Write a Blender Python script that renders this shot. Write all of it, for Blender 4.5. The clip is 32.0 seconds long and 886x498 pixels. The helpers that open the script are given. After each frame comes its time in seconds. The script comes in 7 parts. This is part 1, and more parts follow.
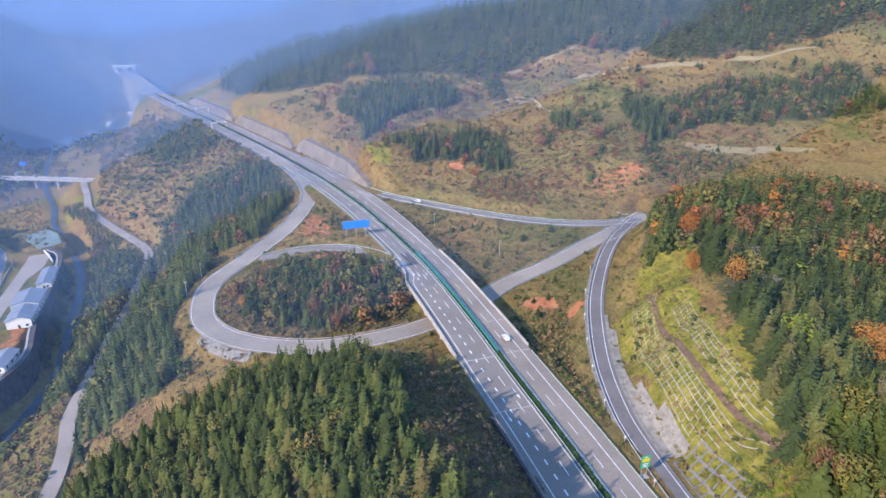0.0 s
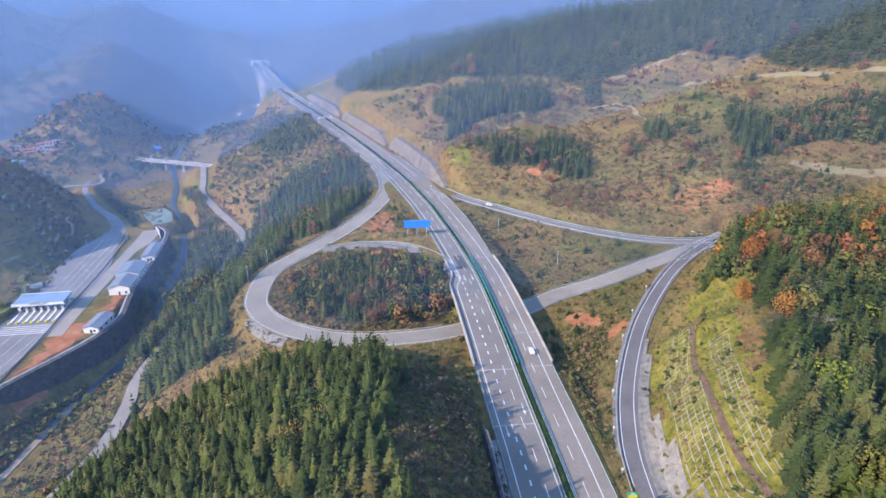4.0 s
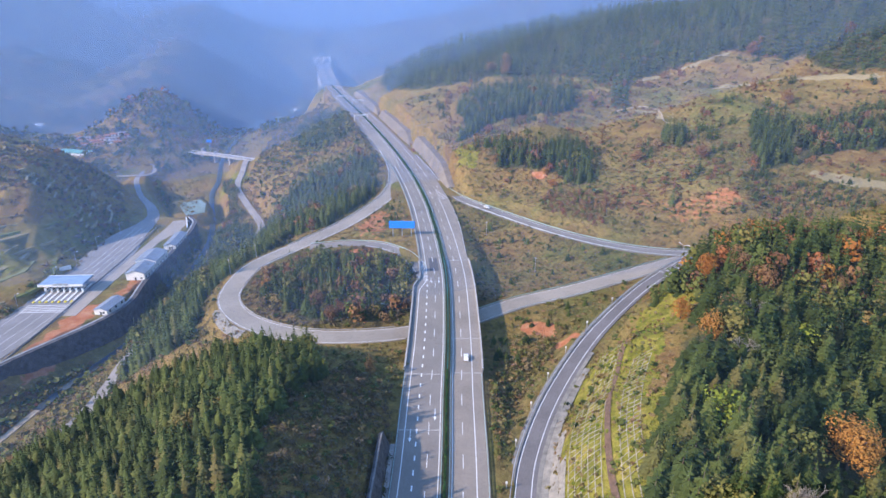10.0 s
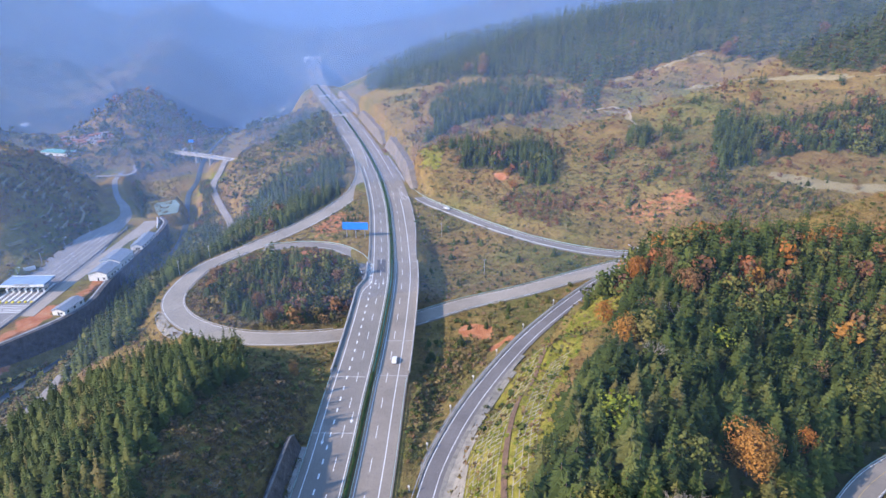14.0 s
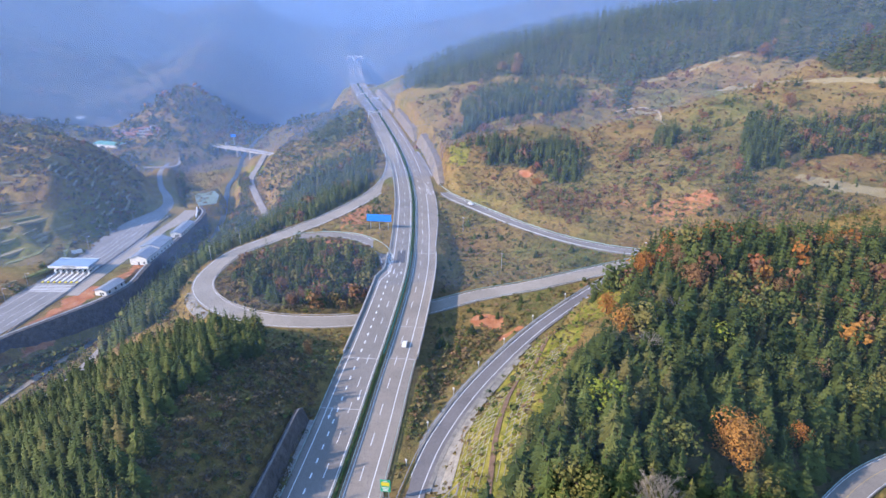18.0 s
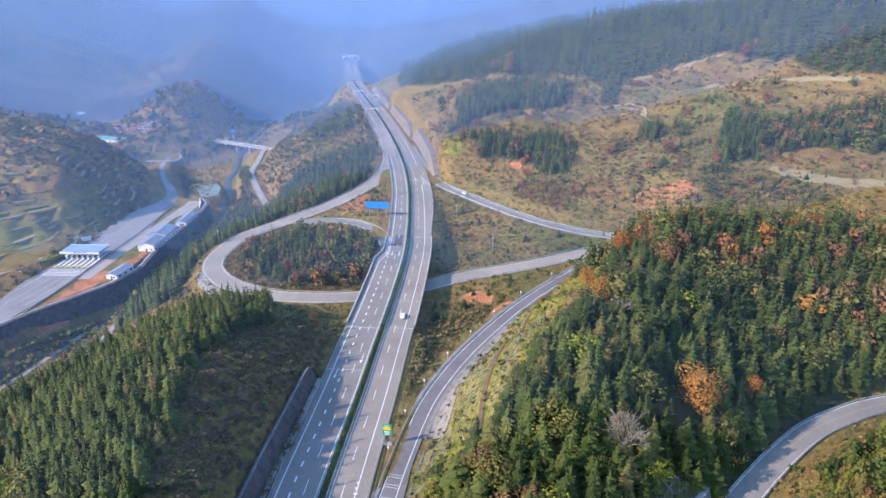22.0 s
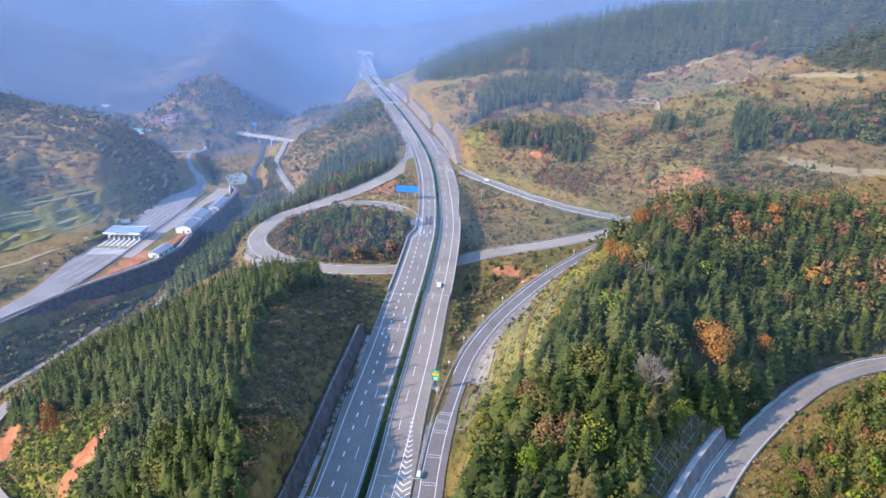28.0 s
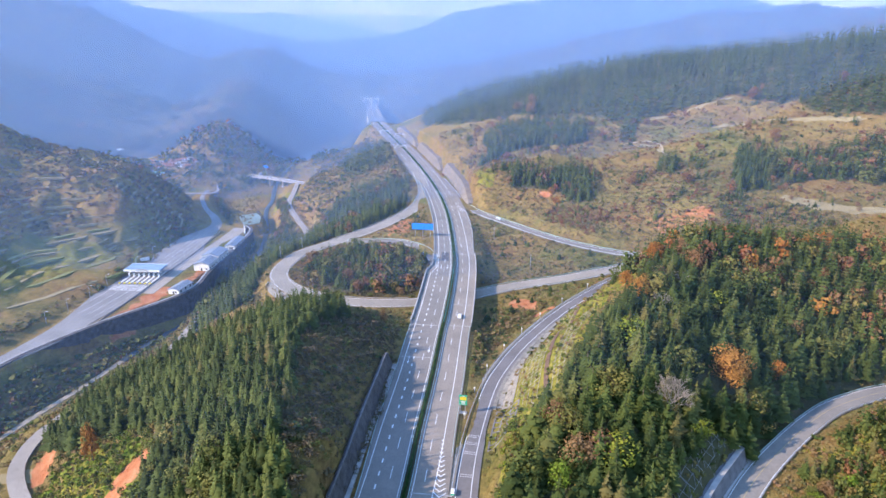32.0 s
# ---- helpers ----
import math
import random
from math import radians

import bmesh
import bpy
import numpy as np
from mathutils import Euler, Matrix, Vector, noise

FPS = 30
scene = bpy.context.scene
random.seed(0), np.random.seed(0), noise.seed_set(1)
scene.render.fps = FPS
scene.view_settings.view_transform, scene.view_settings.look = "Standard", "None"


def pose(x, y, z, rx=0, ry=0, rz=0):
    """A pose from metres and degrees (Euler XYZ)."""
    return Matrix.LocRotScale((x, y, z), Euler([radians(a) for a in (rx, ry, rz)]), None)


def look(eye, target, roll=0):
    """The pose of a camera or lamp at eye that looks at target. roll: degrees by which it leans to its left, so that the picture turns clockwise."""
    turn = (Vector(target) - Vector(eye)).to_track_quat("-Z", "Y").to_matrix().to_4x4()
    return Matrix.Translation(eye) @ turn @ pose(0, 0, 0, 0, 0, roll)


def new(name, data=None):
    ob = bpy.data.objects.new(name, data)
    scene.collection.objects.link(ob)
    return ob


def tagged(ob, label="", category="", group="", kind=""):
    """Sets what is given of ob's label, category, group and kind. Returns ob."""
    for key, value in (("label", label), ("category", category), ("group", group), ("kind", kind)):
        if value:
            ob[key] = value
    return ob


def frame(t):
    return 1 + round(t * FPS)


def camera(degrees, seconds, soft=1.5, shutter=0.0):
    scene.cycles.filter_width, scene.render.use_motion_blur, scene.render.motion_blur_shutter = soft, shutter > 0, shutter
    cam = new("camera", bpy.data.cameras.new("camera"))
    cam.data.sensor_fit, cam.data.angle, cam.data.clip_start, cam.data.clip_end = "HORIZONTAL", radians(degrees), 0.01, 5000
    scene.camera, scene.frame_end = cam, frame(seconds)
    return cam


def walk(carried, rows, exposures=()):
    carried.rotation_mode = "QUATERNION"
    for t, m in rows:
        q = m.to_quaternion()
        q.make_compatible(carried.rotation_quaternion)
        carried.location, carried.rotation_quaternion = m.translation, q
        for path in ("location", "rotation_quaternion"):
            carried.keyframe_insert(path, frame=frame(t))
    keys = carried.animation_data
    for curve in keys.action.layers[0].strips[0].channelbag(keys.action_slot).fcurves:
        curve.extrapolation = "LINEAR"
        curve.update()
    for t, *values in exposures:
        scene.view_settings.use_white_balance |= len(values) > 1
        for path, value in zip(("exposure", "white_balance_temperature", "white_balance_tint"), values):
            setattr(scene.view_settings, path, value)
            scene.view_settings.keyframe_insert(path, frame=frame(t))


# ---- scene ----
cam = camera(70.7, 32.0, soft=1.55)
PATH = [
    (0, (0.559, 5.187, 124.299), (0.552, 7.037, 123.538), 0.3),
    (0.5, (4.486, 5.735, 124.758), (4.434, 7.584, 123.997), 0.3),
    (1, (8.785, 6.303, 124.929), (8.667, 8.148, 124.167), 0.3),
    (1.5, (12.696, 6.759, 125.304), (12.517, 8.599, 124.542), 0.3),
    (2, (16.759, 6.889, 125.566), (16.513, 8.722, 124.804), 0.4),
    (2.5, (21.457, 7.431, 125.91), (21.135, 9.252, 125.147), 0.4),
    (4.5, (37.968, 10.674, 126.628), (37.579, 12.481, 125.865), 0.3),
    (5, (42.297, 12.194, 127.473), (41.904, 14.0, 126.708), 0.2),
    (5.5, (46.642, 13.134, 128.03), (46.25, 14.94, 127.263), 0.2),
    (6, (50.562, 13.142, 128.491), (50.134, 14.938, 127.723), 0.1),
    (6.5, (54.846, 13.916, 128.766), (54.363, 15.699, 127.998), 0.2),
    (7, (58.874, 15.015, 128.878), (58.368, 16.791, 128.109), 0.1),
    (7.5, (63.271, 15.994, 129.387), (62.73, 17.759, 128.616), 0.1),
    (8, (67.067, 16.975, 129.377), (66.493, 18.729, 128.606), 0.0),
    (8.5, (71.54, 17.884, 130.107), (70.945, 19.63, 129.333), -0.1),
    (9, (75.906, 19.34, 130.316), (75.296, 21.08, 129.541), -0.1),
    (9.5, (79.966, 20.791, 130.544), (79.349, 22.528, 129.769), -0.2),
    (10, (83.997, 22.27, 130.566), (83.38, 24.008, 129.79), -0.2),
    (10.5, (87.566, 23.387, 130.967), (86.948, 25.123, 130.191), -0.3),
    (11, (91.418, 24.71, 131.275), (90.801, 26.447, 130.497), -0.3),
    (11.5, (94.956, 26.003, 131.493), (94.341, 27.739, 130.714), -0.3),
    (12, (98.686, 27.173, 131.713), (98.071, 28.909, 130.933), -0.3),
    (12.5, (102.289, 28.372, 131.814), (101.671, 30.107, 131.034), -0.3),
    (13, (105.674, 29.883, 131.979), (105.055, 31.618, 131.199), -0.3),
    (13.5, (108.423, 31.334, 131.664), (107.804, 33.068, 130.885), -0.3),
    (15.5, (115.974, 33.99, 131.769), (115.278, 35.696, 130.992), -0.1),
    (16, (117.138, 33.546, 131.766), (116.429, 35.247, 130.988), -0.1),
    (16.5, (118.775, 32.769, 131.702), (118.053, 34.465, 130.924), -0.2),
    (17, (120.65, 31.363, 131.674), (119.915, 33.053, 130.895), -0.2),
    (17.5, (122.565, 29.58, 131.526), (121.821, 31.266, 130.749), -0.2),
    (18, (124.645, 27.462, 131.339), (123.898, 29.147, 130.562), -0.2),
    (18.5, (126.294, 25.257, 131.237), (125.547, 26.942, 130.461), -0.1),
    (19, (128.234, 22.466, 131.322), (127.485, 24.15, 130.546), -0.1),
    (19.5, (130.004, 19.916, 131.619), (129.253, 21.598, 130.841), -0.1),
    (20, (131.283, 17.163, 131.566), (130.532, 18.845, 130.789), -0.0),
    (20.5, (132.379, 14.345, 131.595), (131.631, 16.03, 130.819), 0.1),
    (21, (132.898, 11.383, 131.536), (132.168, 13.076, 130.761), 0.1),
    (21.5, (133.124, 8.492, 131.438), (132.395, 10.185, 130.662), 0.2),
    (22, (133.715, 5.525, 131.503), (132.986, 7.218, 130.727), 0.2),
    (22.5, (133.958, 2.924, 131.16), (133.23, 4.618, 130.384), 0.3),
    (23, (134.027, -0.11, 131.2), (133.301, 1.585, 130.424), 0.3),
    (23.5, (134.211, -2.624, 131.002), (133.485, -0.93, 130.225), 0.4),
    (24, (134.245, -5.376, 131.173), (133.519, -3.683, 130.396), 0.4),
    (24.5, (134.189, -7.96, 131.063), (133.463, -6.266, 130.286), 0.4),
    (25, (134.105, -10.487, 130.928), (133.375, -8.795, 130.151), 0.4),
    (25.5, (133.882, -12.83, 130.995), (133.149, -11.14, 130.217), 0.5),
    (26, (133.444, -15.315, 130.484), (132.707, -13.625, 129.707), 0.5),
    (26.5, (132.976, -17.474, 130.336), (132.238, -15.785, 129.559), 0.6),
    (28.5, (131.32, -26.237, 129.356), (130.577, -24.55, 128.58), 0.6),
    (29, (130.98, -28.543, 129.337), (130.236, -26.856, 128.561), 0.6),
    (29.5, (130.147, -31.135, 129.233), (129.405, -29.447, 128.458), 0.6),
    (30, (129.646, -33.461, 129.132), (128.903, -31.774, 128.357), 0.6),
    (30.5, (128.933, -36.077, 128.821), (128.19, -34.389, 128.047), 0.6),
    (31, (128.245, -37.903, 128.853), (127.498, -36.204, 128.107), 0.6),
    (31.5, (128.013, -38.593, 128.873), (127.262, -36.873, 128.182), 0.5),
    (32, (127.7, -39.515, 128.725), (126.937, -37.782, 128.08), 0.6),
]
walk(cam, [(t, look(eye, target, roll)) for t, eye, target, roll in PATH], exposures=[(0, 1.22, 6350, 22), (5, 1.24, 6350, 22), (11, 1.255, 6350, 22), (18, 1.315, 6350, 22), (25, 1.41, 6350, 22), (32, 1.47, 6350, 22)])

# ---- light ----
SUN_AZ, SUN_EL = radians(226), radians(29.5)      # compass-like bearing from +y, and height of the sun
TO_SUN = Vector((math.sin(SUN_AZ) * math.cos(SUN_EL), math.cos(SUN_AZ) * math.cos(SUN_EL), math.sin(SUN_EL)))
world = bpy.data.worlds.new("world")
scene.world = world
world.use_nodes = True
wn = world.node_tree
sky = wn.nodes.new("ShaderNodeTexSky")
sky.sky_type, sky.sun_disc, sky.sun_elevation, sky.sun_rotation = "NISHITA", False, SUN_EL, SUN_AZ
sky.air_density, sky.dust_density, sky.ozone_density, sky.altitude = 1.75, 0.3, 7.0, 600
wn.nodes["Background"].inputs["Strength"].default_value = 0.15
wn.links.new(sky.outputs[0], wn.nodes["Background"].inputs["Color"])
sun_data = bpy.data.lights.new("sun", "SUN")
sun_data.energy, sun_data.angle, sun_data.color = 2.75, radians(0.6), (1.0, 0.86, 0.67)
sun = new("sun", sun_data)
sun.matrix_world = look((0, 0, 500), Vector((0, 0, 500)) - TO_SUN)


# ---- materials ----
def nodes_of(name, rough=0.9, metal=0.0, spec=0.3):
    m = bpy.data.materials.new(name)
    m.use_nodes = True
    t = m.node_tree
    b = t.nodes["Principled BSDF"]
    b.inputs["Roughness"].default_value, b.inputs["Metallic"].default_value = rough, metal
    b.inputs["Specular IOR Level"].default_value = spec
    return m, t, b


def nd(t, kind, **values):
    n = t.nodes.new(kind)
    for k, v in values.items():
        n.inputs[k].default_value = v
    return n


def ramp(t, source, stops):
    r = t.nodes.new("ShaderNodeValToRGB")
    e = r.color_ramp.elements
    while len(e) < len(stops):
        e.new(0.5)
    for el, (p, c) in zip(e, stops):
        el.position, el.color = p, (*c, 1)
    t.links.new(source, r.inputs[0])
    return r.outputs[0]


def coords(t, scale=1.0):
    g = t.nodes.new("ShaderNodeNewGeometry")
    if scale == 1.0:
        return g.outputs["Position"]
    v = t.nodes.new("ShaderNodeVectorMath")
    v.operation = "SCALE"
    v.inputs["Scale"].default_value = scale
    t.links.new(g.outputs["Position"], v.inputs[0])
    return v.outputs[0]


def noise_of(t, scale, detail=4, rough=0.6, where=None):
    n = nd(t, "ShaderNodeTexNoise", Scale=scale, Detail=detail, Roughness=rough)
    t.links.new(where or coords(t), n.inputs["Vector"])
    return n.outputs["Fac"]


def mixed(t, fac, a, b, blend="MIX"):
    m = t.nodes.new("ShaderNodeMix")
    m.data_type, m.blend_type = "RGBA", blend
    for sock, v in ((m.inputs[0], fac), (m.inputs[6], a), (m.inputs[7], b)):
        if hasattr(v, "is_linked"):
            t.links.new(v, sock)
        else:
            sock.default_value = (*v, 1) if isinstance(v, tuple) else v
    return m.outputs[2]


def bumped(t, b, height, strength=0.5, distance=0.05):
    n = nd(t, "ShaderNodeBump", Strength=strength, Distance=distance)
    t.links.new(height, n.inputs["Height"])
    t.links.new(n.outputs[0], b.inputs["Normal"])


def plain(name, colour, rough=0.7, metal=0.0, vary=0.18, scale=0.6, spec=0.3):
    """A surface of one colour with stains and fine grain."""
    m, t, b = nodes_of(name, rough, metal, spec)
    lo, hi = tuple(c * (1 - vary) for c in colour), tuple(min(1, c * (1 + vary)) for c in colour)
    big = ramp(t, noise_of(t, scale), [(0.3, lo), (0.7, hi)])
    fine = ramp(t, noise_of(t, scale * 14, 3), [(0.25, (0.82,) * 3), (0.7, (1, 1, 1))])
    t.links.new(mixed(t, 1.0, big, fine, "MULTIPLY"), b.inputs["Base Color"])
    return m


def asphalt_material(name, base):
    m, t, b = nodes_of(name, 0.88, 0, 0.25)
    col = ramp(t, noise_of(t, 0.05, 5), [(0.3, tuple(c * 0.82 for c in base)), (0.7, tuple(c * 1.15 for c in base))])
    fine = ramp(t, noise_of(t, 0.9, 6, 0.7), [(0.3, (0.84,) * 3), (0.7, (1.08,) * 3)])
    t.links.new(mixed(t, 1.0, col, fine, "MULTIPLY"), b.inputs["Base Color"])
    return m


def ground_material():
    """Dry slopes: ochre grass, olive scrub and rust bracken, with soil, lush cut slopes and fields given by the cover masks."""
    m, t, b = nodes_of("dry_slope", 0.95, 0, 0.1)
    dry = ramp(t, noise_of(t, 0.028, 9, 0.74), [(0.26, (0.092, 0.098, 0.032)), (0.4, (0.18, 0.15, 0.052)), (0.5, (0.28, 0.212, 0.08)),
                                               (0.6, (0.205, 0.138, 0.062)), (0.75, (0.34, 0.272, 0.115))])
    clump = ramp(t, noise_of(t, 0.4, 6, 0.75), [(0.3, (0.5, 0.54, 0.46)), (0.52, (0.95, 0.95, 0.92)), (0.75, (1.3, 1.2, 1.05))])
    sweep = ramp(t, noise_of(t, 0.011, 4, 0.6), [(0.36, (0.62, 0.8, 0.6)), (0.48, (0.95, 0.92, 0.85)), (0.56, (1.0, 0.88, 0.8)), (0.68, (1.08, 0.98, 0.8))])
    base = mixed(t, 1.0, mixed(t, 1.0, dry, clump, "MULTIPLY"), sweep, "MULTIPLY")
    cover = t.nodes.new("ShaderNodeAttribute")
    cover.attribute_name = "cover"
    sep = t.nodes.new("ShaderNodeSeparateColor")
    t.links.new(cover.outputs["Color"], sep.inputs[0])
    far_wood = ramp(t, noise_of(t, 0.02, 6, 0.7), [(0.3, (0.045, 0.06, 0.032)), (0.55, (0.085, 0.085, 0.045)), (0.72, (0.16, 0.11, 0.06))])
    base = mixed(t, cover.outputs["Alpha"], base, far_wood)
    soil = ramp(t, noise_of(t, 0.22, 6), [(0.3, (0.38, 0.125, 0.05)), (0.55, (0.48, 0.20, 0.09)), (0.8, (0.52, 0.32, 0.19))])
    lush = ramp(t, noise_of(t, 0.16, 7, 0.7), [(0.28, (0.085, 0.098, 0.02)), (0.5, (0.235, 0.22, 0.034)), (0.7, (0.36, 0.29, 0.075))])
    field = ramp(t, noise_of(t, 0.1, 5), [(0.3, (0.27, 0.21, 0.10)), (0.7, (0.35, 0.285, 0.15))])
    rim = noise_of(t, 0.35, 5, 0.7)

    def worn(mask):
        a = t.nodes.new("ShaderNodeMath")
        a.operation = "MULTIPLY_ADD"
        t.links.new(mask, a.inputs[0])
        a.inputs[1].default_value, a.inputs[2].default_value = 1.9, -0.95
        s = t.nodes.new("ShaderNodeMath")
        s.operation, s.use_clamp = "ADD", True
        t.links.new(a.outputs[0], s.inputs[0])
        t.links.new(rim, s.inputs[1])
        return ramp(t, s.outputs[0], [(0.42, (0, 0, 0)), (0.6, (1, 1, 1))])

    col = mixed(t, worn(sep.outputs[1]), base, mixed(t, 1.0, lush, clump, "MULTIPLY"))
    col = mixed(t, worn(sep.outputs[2]), col, field)
    col = mixed(t, worn(sep.outputs[0]), col, soil)
    t.links.new(col, b.inputs["Base Color"])
    bumped(t, b, noise_of(t, 0.6, 8, 0.75), 1.0, 0.9)
    return m


def leaf_material(name, stops, through_light=0.18):
    """Foliage whose colour runs along stops by plant and by clump."""
    m, t, b = nodes_of(name, 0.75, 0, 0.15)
    a = t.nodes.new("ShaderNodeAttribute")
    a.attribute_name = "tint"
    o = t.nodes.new("ShaderNodeObjectInfo")
    s = t.nodes.new("ShaderNodeMath")
    s.operation = "ADD"
    t.links.new(a.outputs["Fac"], s.inputs[0])
    t.links.new(o.outputs["Random"], s.inputs[1])
    f = t.nodes.new("ShaderNodeMath")
    f.operation = "FRACT"
    t.links.new(s.outputs[0], f.inputs[0])
    col = ramp(t, f.outputs[0], stops)
    clump = ramp(t, noise_of(t, 0.55, 5, 0.7), [(0.3, (0.62, 0.64, 0.62)), (0.7, (1.1, 1.1, 1.06))])
    t.links.new(mixed(t, 1.0, col, clump, "MULTIPLY"), b.inputs["Base Color"])
    b.inputs["Transmission Weight"].default_value = 0.0
    b.inputs["Subsurface Weight"].default_value = 0.0
    return m


ASPHALT = asphalt_material("asphalt", (0.232, 0.21, 0.184))
# Lighter, warmer asphalt copy: sunshine on the northbound side put into its colour.
ASPHALT_SUNLIT = asphalt_material("sunlit_asphalt", (0.265, 0.23, 0.19))
ASPHALT_DARK = asphalt_material("asphalt_patch", (0.115, 0.115, 0.12))
ASPHALT_RAMP = asphalt_material("ramp_asphalt", (0.18, 0.166, 0.158))
LOOP_SURFACE = asphalt_material("worn_loop_surface", (0.305, 0.27, 0.222))
EAST_SURFACE = asphalt_material("country_road_surface", (0.255, 0.235, 0.205))
CONCRETE_ROAD = asphalt_material("concrete_road", (0.35, 0.31, 0.26))
PAINT = plain("road_paint", (0.8, 0.8, 0.78), 0.6, 0, 0.08, 0.8)
LINE_YELLOW = plain("worn_yellow_paint", (0.46, 0.36, 0.16), 0.7, 0, 0.25, 0.8)
CONCRETE = plain("concrete", (0.42, 0.40, 0.37), 0.85, 0, 0.25, 0.25)
WALL_STONE = plain("retaining_wall_stone", (0.095, 0.088, 0.085), 0.95, 0, 0.45, 0.35)
_t = WALL_STONE.node_tree
_v = nd(_t, "ShaderNodeTexVoronoi", Scale=0.9)
_t.links.new(coords(_t), _v.inputs["Vector"])
bumped(_t, _t.nodes["Principled BSDF"], _v.outputs["Distance"], 0.9, 0.35)
WALL_GREY = plain("cast_concrete_wall", (0.17, 0.165, 0.17), 0.9, 0, 0.28, 0.35)
SHOTCRETE = plain("sprayed_concrete", (0.205, 0.175, 0.145), 0.9, 0, 0.25, 0.12)
DRY_TRACK = plain("dry_clay_track", (0.37, 0.29, 0.17), 0.95, 0, 0.3, 0.4)
GRAVEL = plain("gravel", (0.27, 0.25, 0.21), 0.95, 0, 0.3, 0.5)
RAIL = plain("painted_rail", (0.42, 0.56, 0.52), 0.5, 0.2, 0.12, 0.5)
RAIL_GREY = plain("galvanised_rail", (0.6, 0.62, 0.63), 0.45, 0.5, 0.12, 0.5)
TEAL = plain("teal_panel", (0.03, 0.22, 0.19), 0.5, 0, 0.2, 0.5)
STEEL = plain("grey_steel", (0.5, 0.51, 0.52), 0.5, 0.6, 0.1, 0.7)
WHITE = plain("white_paint", (0.78, 0.78, 0.76), 0.6, 0, 0.1, 0.3)
ROOF_BLUE = plain("blue_roof_sheet", (0.25, 0.37, 0.52), 0.5, 0, 0.12, 0.2)
ROOF_PALE = plain("pale_roof_sheet", (0.23, 0.27, 0.32), 0.5, 0, 0.15, 0.2)
BILL_BLUE = plain("billboard_blue", (0.02, 0.25, 0.85), 0.5, 0, 0.06, 0.3)
SIGN_GREEN = plain("sign_green", (0.01, 0.36, 0.20), 0.5, 0, 0.06, 0.5)
SIGN_YELLOW = plain("sign_yellow", (0.75, 0.6, 0.03), 0.5, 0, 0.06, 0.5)
DARK_GLASS = plain("dark_window_glass", (0.03, 0.04, 0.05), 0.15, 0, 0.2, 0.3, 0.5)
DARK = plain("painted_dark", (0.02, 0.02, 0.022), 0.9, 0, 0.2, 0.3)
PLAZA = asphalt_material("plaza_concrete", (0.255, 0.245, 0.235))
BARK = plain("bark", (0.12, 0.09, 0.07), 0.95, 0, 0.3, 1.5)
PALE_BARK = plain("pale_bark", (0.26, 0.225, 0.185), 0.95, 0, 0.25, 1.5)
CAR_WHITE = plain("car_white", (0.75, 0.75, 0.75), 0.3, 0, 0.03, 0.5, 0.5)
RUBBER = plain("rubber", (0.03, 0.03, 0.03), 0.8, 0, 0.1, 0.5)
POND = plain("pond_water", (0.21, 0.27, 0.21), 0.3, 0, 0.2, 0.05, 0.3)
RIVER = plain("river_water", (0.06, 0.08, 0.085), 0.35, 0, 0.35, 0.08, 0.25)
GROUND = ground_material()
CONIFER = leaf_material("conifer_needles", [(0.0, (0.033, 0.048, 0.013)), (0.35, (0.054, 0.074, 0.016)), (0.65, (0.079, 0.104, 0.025)), (0.88, (0.114, 0.133, 0.031)), (1.0, (0.145, 0.12, 0.04))])
OLIVE = leaf_material("olive_leaves", [(0.0, (0.05, 0.078, 0.02)), (0.4, (0.10, 0.118, 0.028)), (0.7, (0.16, 0.155, 0.038)), (1.0, (0.22, 0.15, 0.05))])
RUST = leaf_material("rust_leaves", [(0.0, (0.19, 0.085, 0.04)), (0.35, (0.255, 0.13, 0.055)), (0.7, (0.25, 0.155, 0.07)), (0.9, (0.20, 0.085, 0.055)), (1.0, (0.30, 0.11, 0.04))])
GOLD = leaf_material("orange_leaves", [(0.0, (0.32, 0.125, 0.028)), (0.5, (0.37, 0.15, 0.03)), (1.0, (0.37, 0.185, 0.045))])
LIME = leaf_material("lime_leaves", [(0.0, (0.13, 0.2, 0.02)), (1.0, (0.24, 0.25, 0.03))])
SCRUB = leaf_material("dry_scrub", [(0.0, (0.15, 0.13, 0.05)), (0.4, (0.26, 0.19, 0.075)), (0.7, (0.26, 0.15, 0.075)), (1.0, (0.15, 0.15, 0.05))])
# Leafless twig brown, darkened to put the wall slope's shade into the colour.
SHADY_TWIGS = leaf_material("shade_toned_twig_scrub", [(0.0, (0.12, 0.088, 0.055)), (0.5, (0.155, 0.115, 0.07)), (1.0, (0.12, 0.115, 0.05))])
HEDGE = leaf_material("hedge_leaves", [(0.0, (0.02, 0.07, 0.02)), (1.0, (0.05, 0.12, 0.03))])


# ---- the plan: lines of roads, rivers and ridges ----
def spline(ctrl, step=4.0):
    """Points every step metres on a smooth curve through ctrl."""
    p = np.array(ctrl, float)
    p = np.vstack([2 * p[0] - p[1], p, 2 * p[-1] - p[-2]])
    out = []
    for i in range(1, len(p) - 2):
        n = max(2, int(np.linalg.norm(p[i + 1] - p[i]) / step))
        for k in range(n):
            u = k / n
            a, b, c, d = p[i - 1:i + 3]
            out.append(0.5 * (2 * b + (c - a) * u + (2 * a - 5 * b + 4 * c - d) * u * u + (3 * b - a - 3 * c + d) * u ** 3))
    out.append(p[-2])
    return np.array(out)


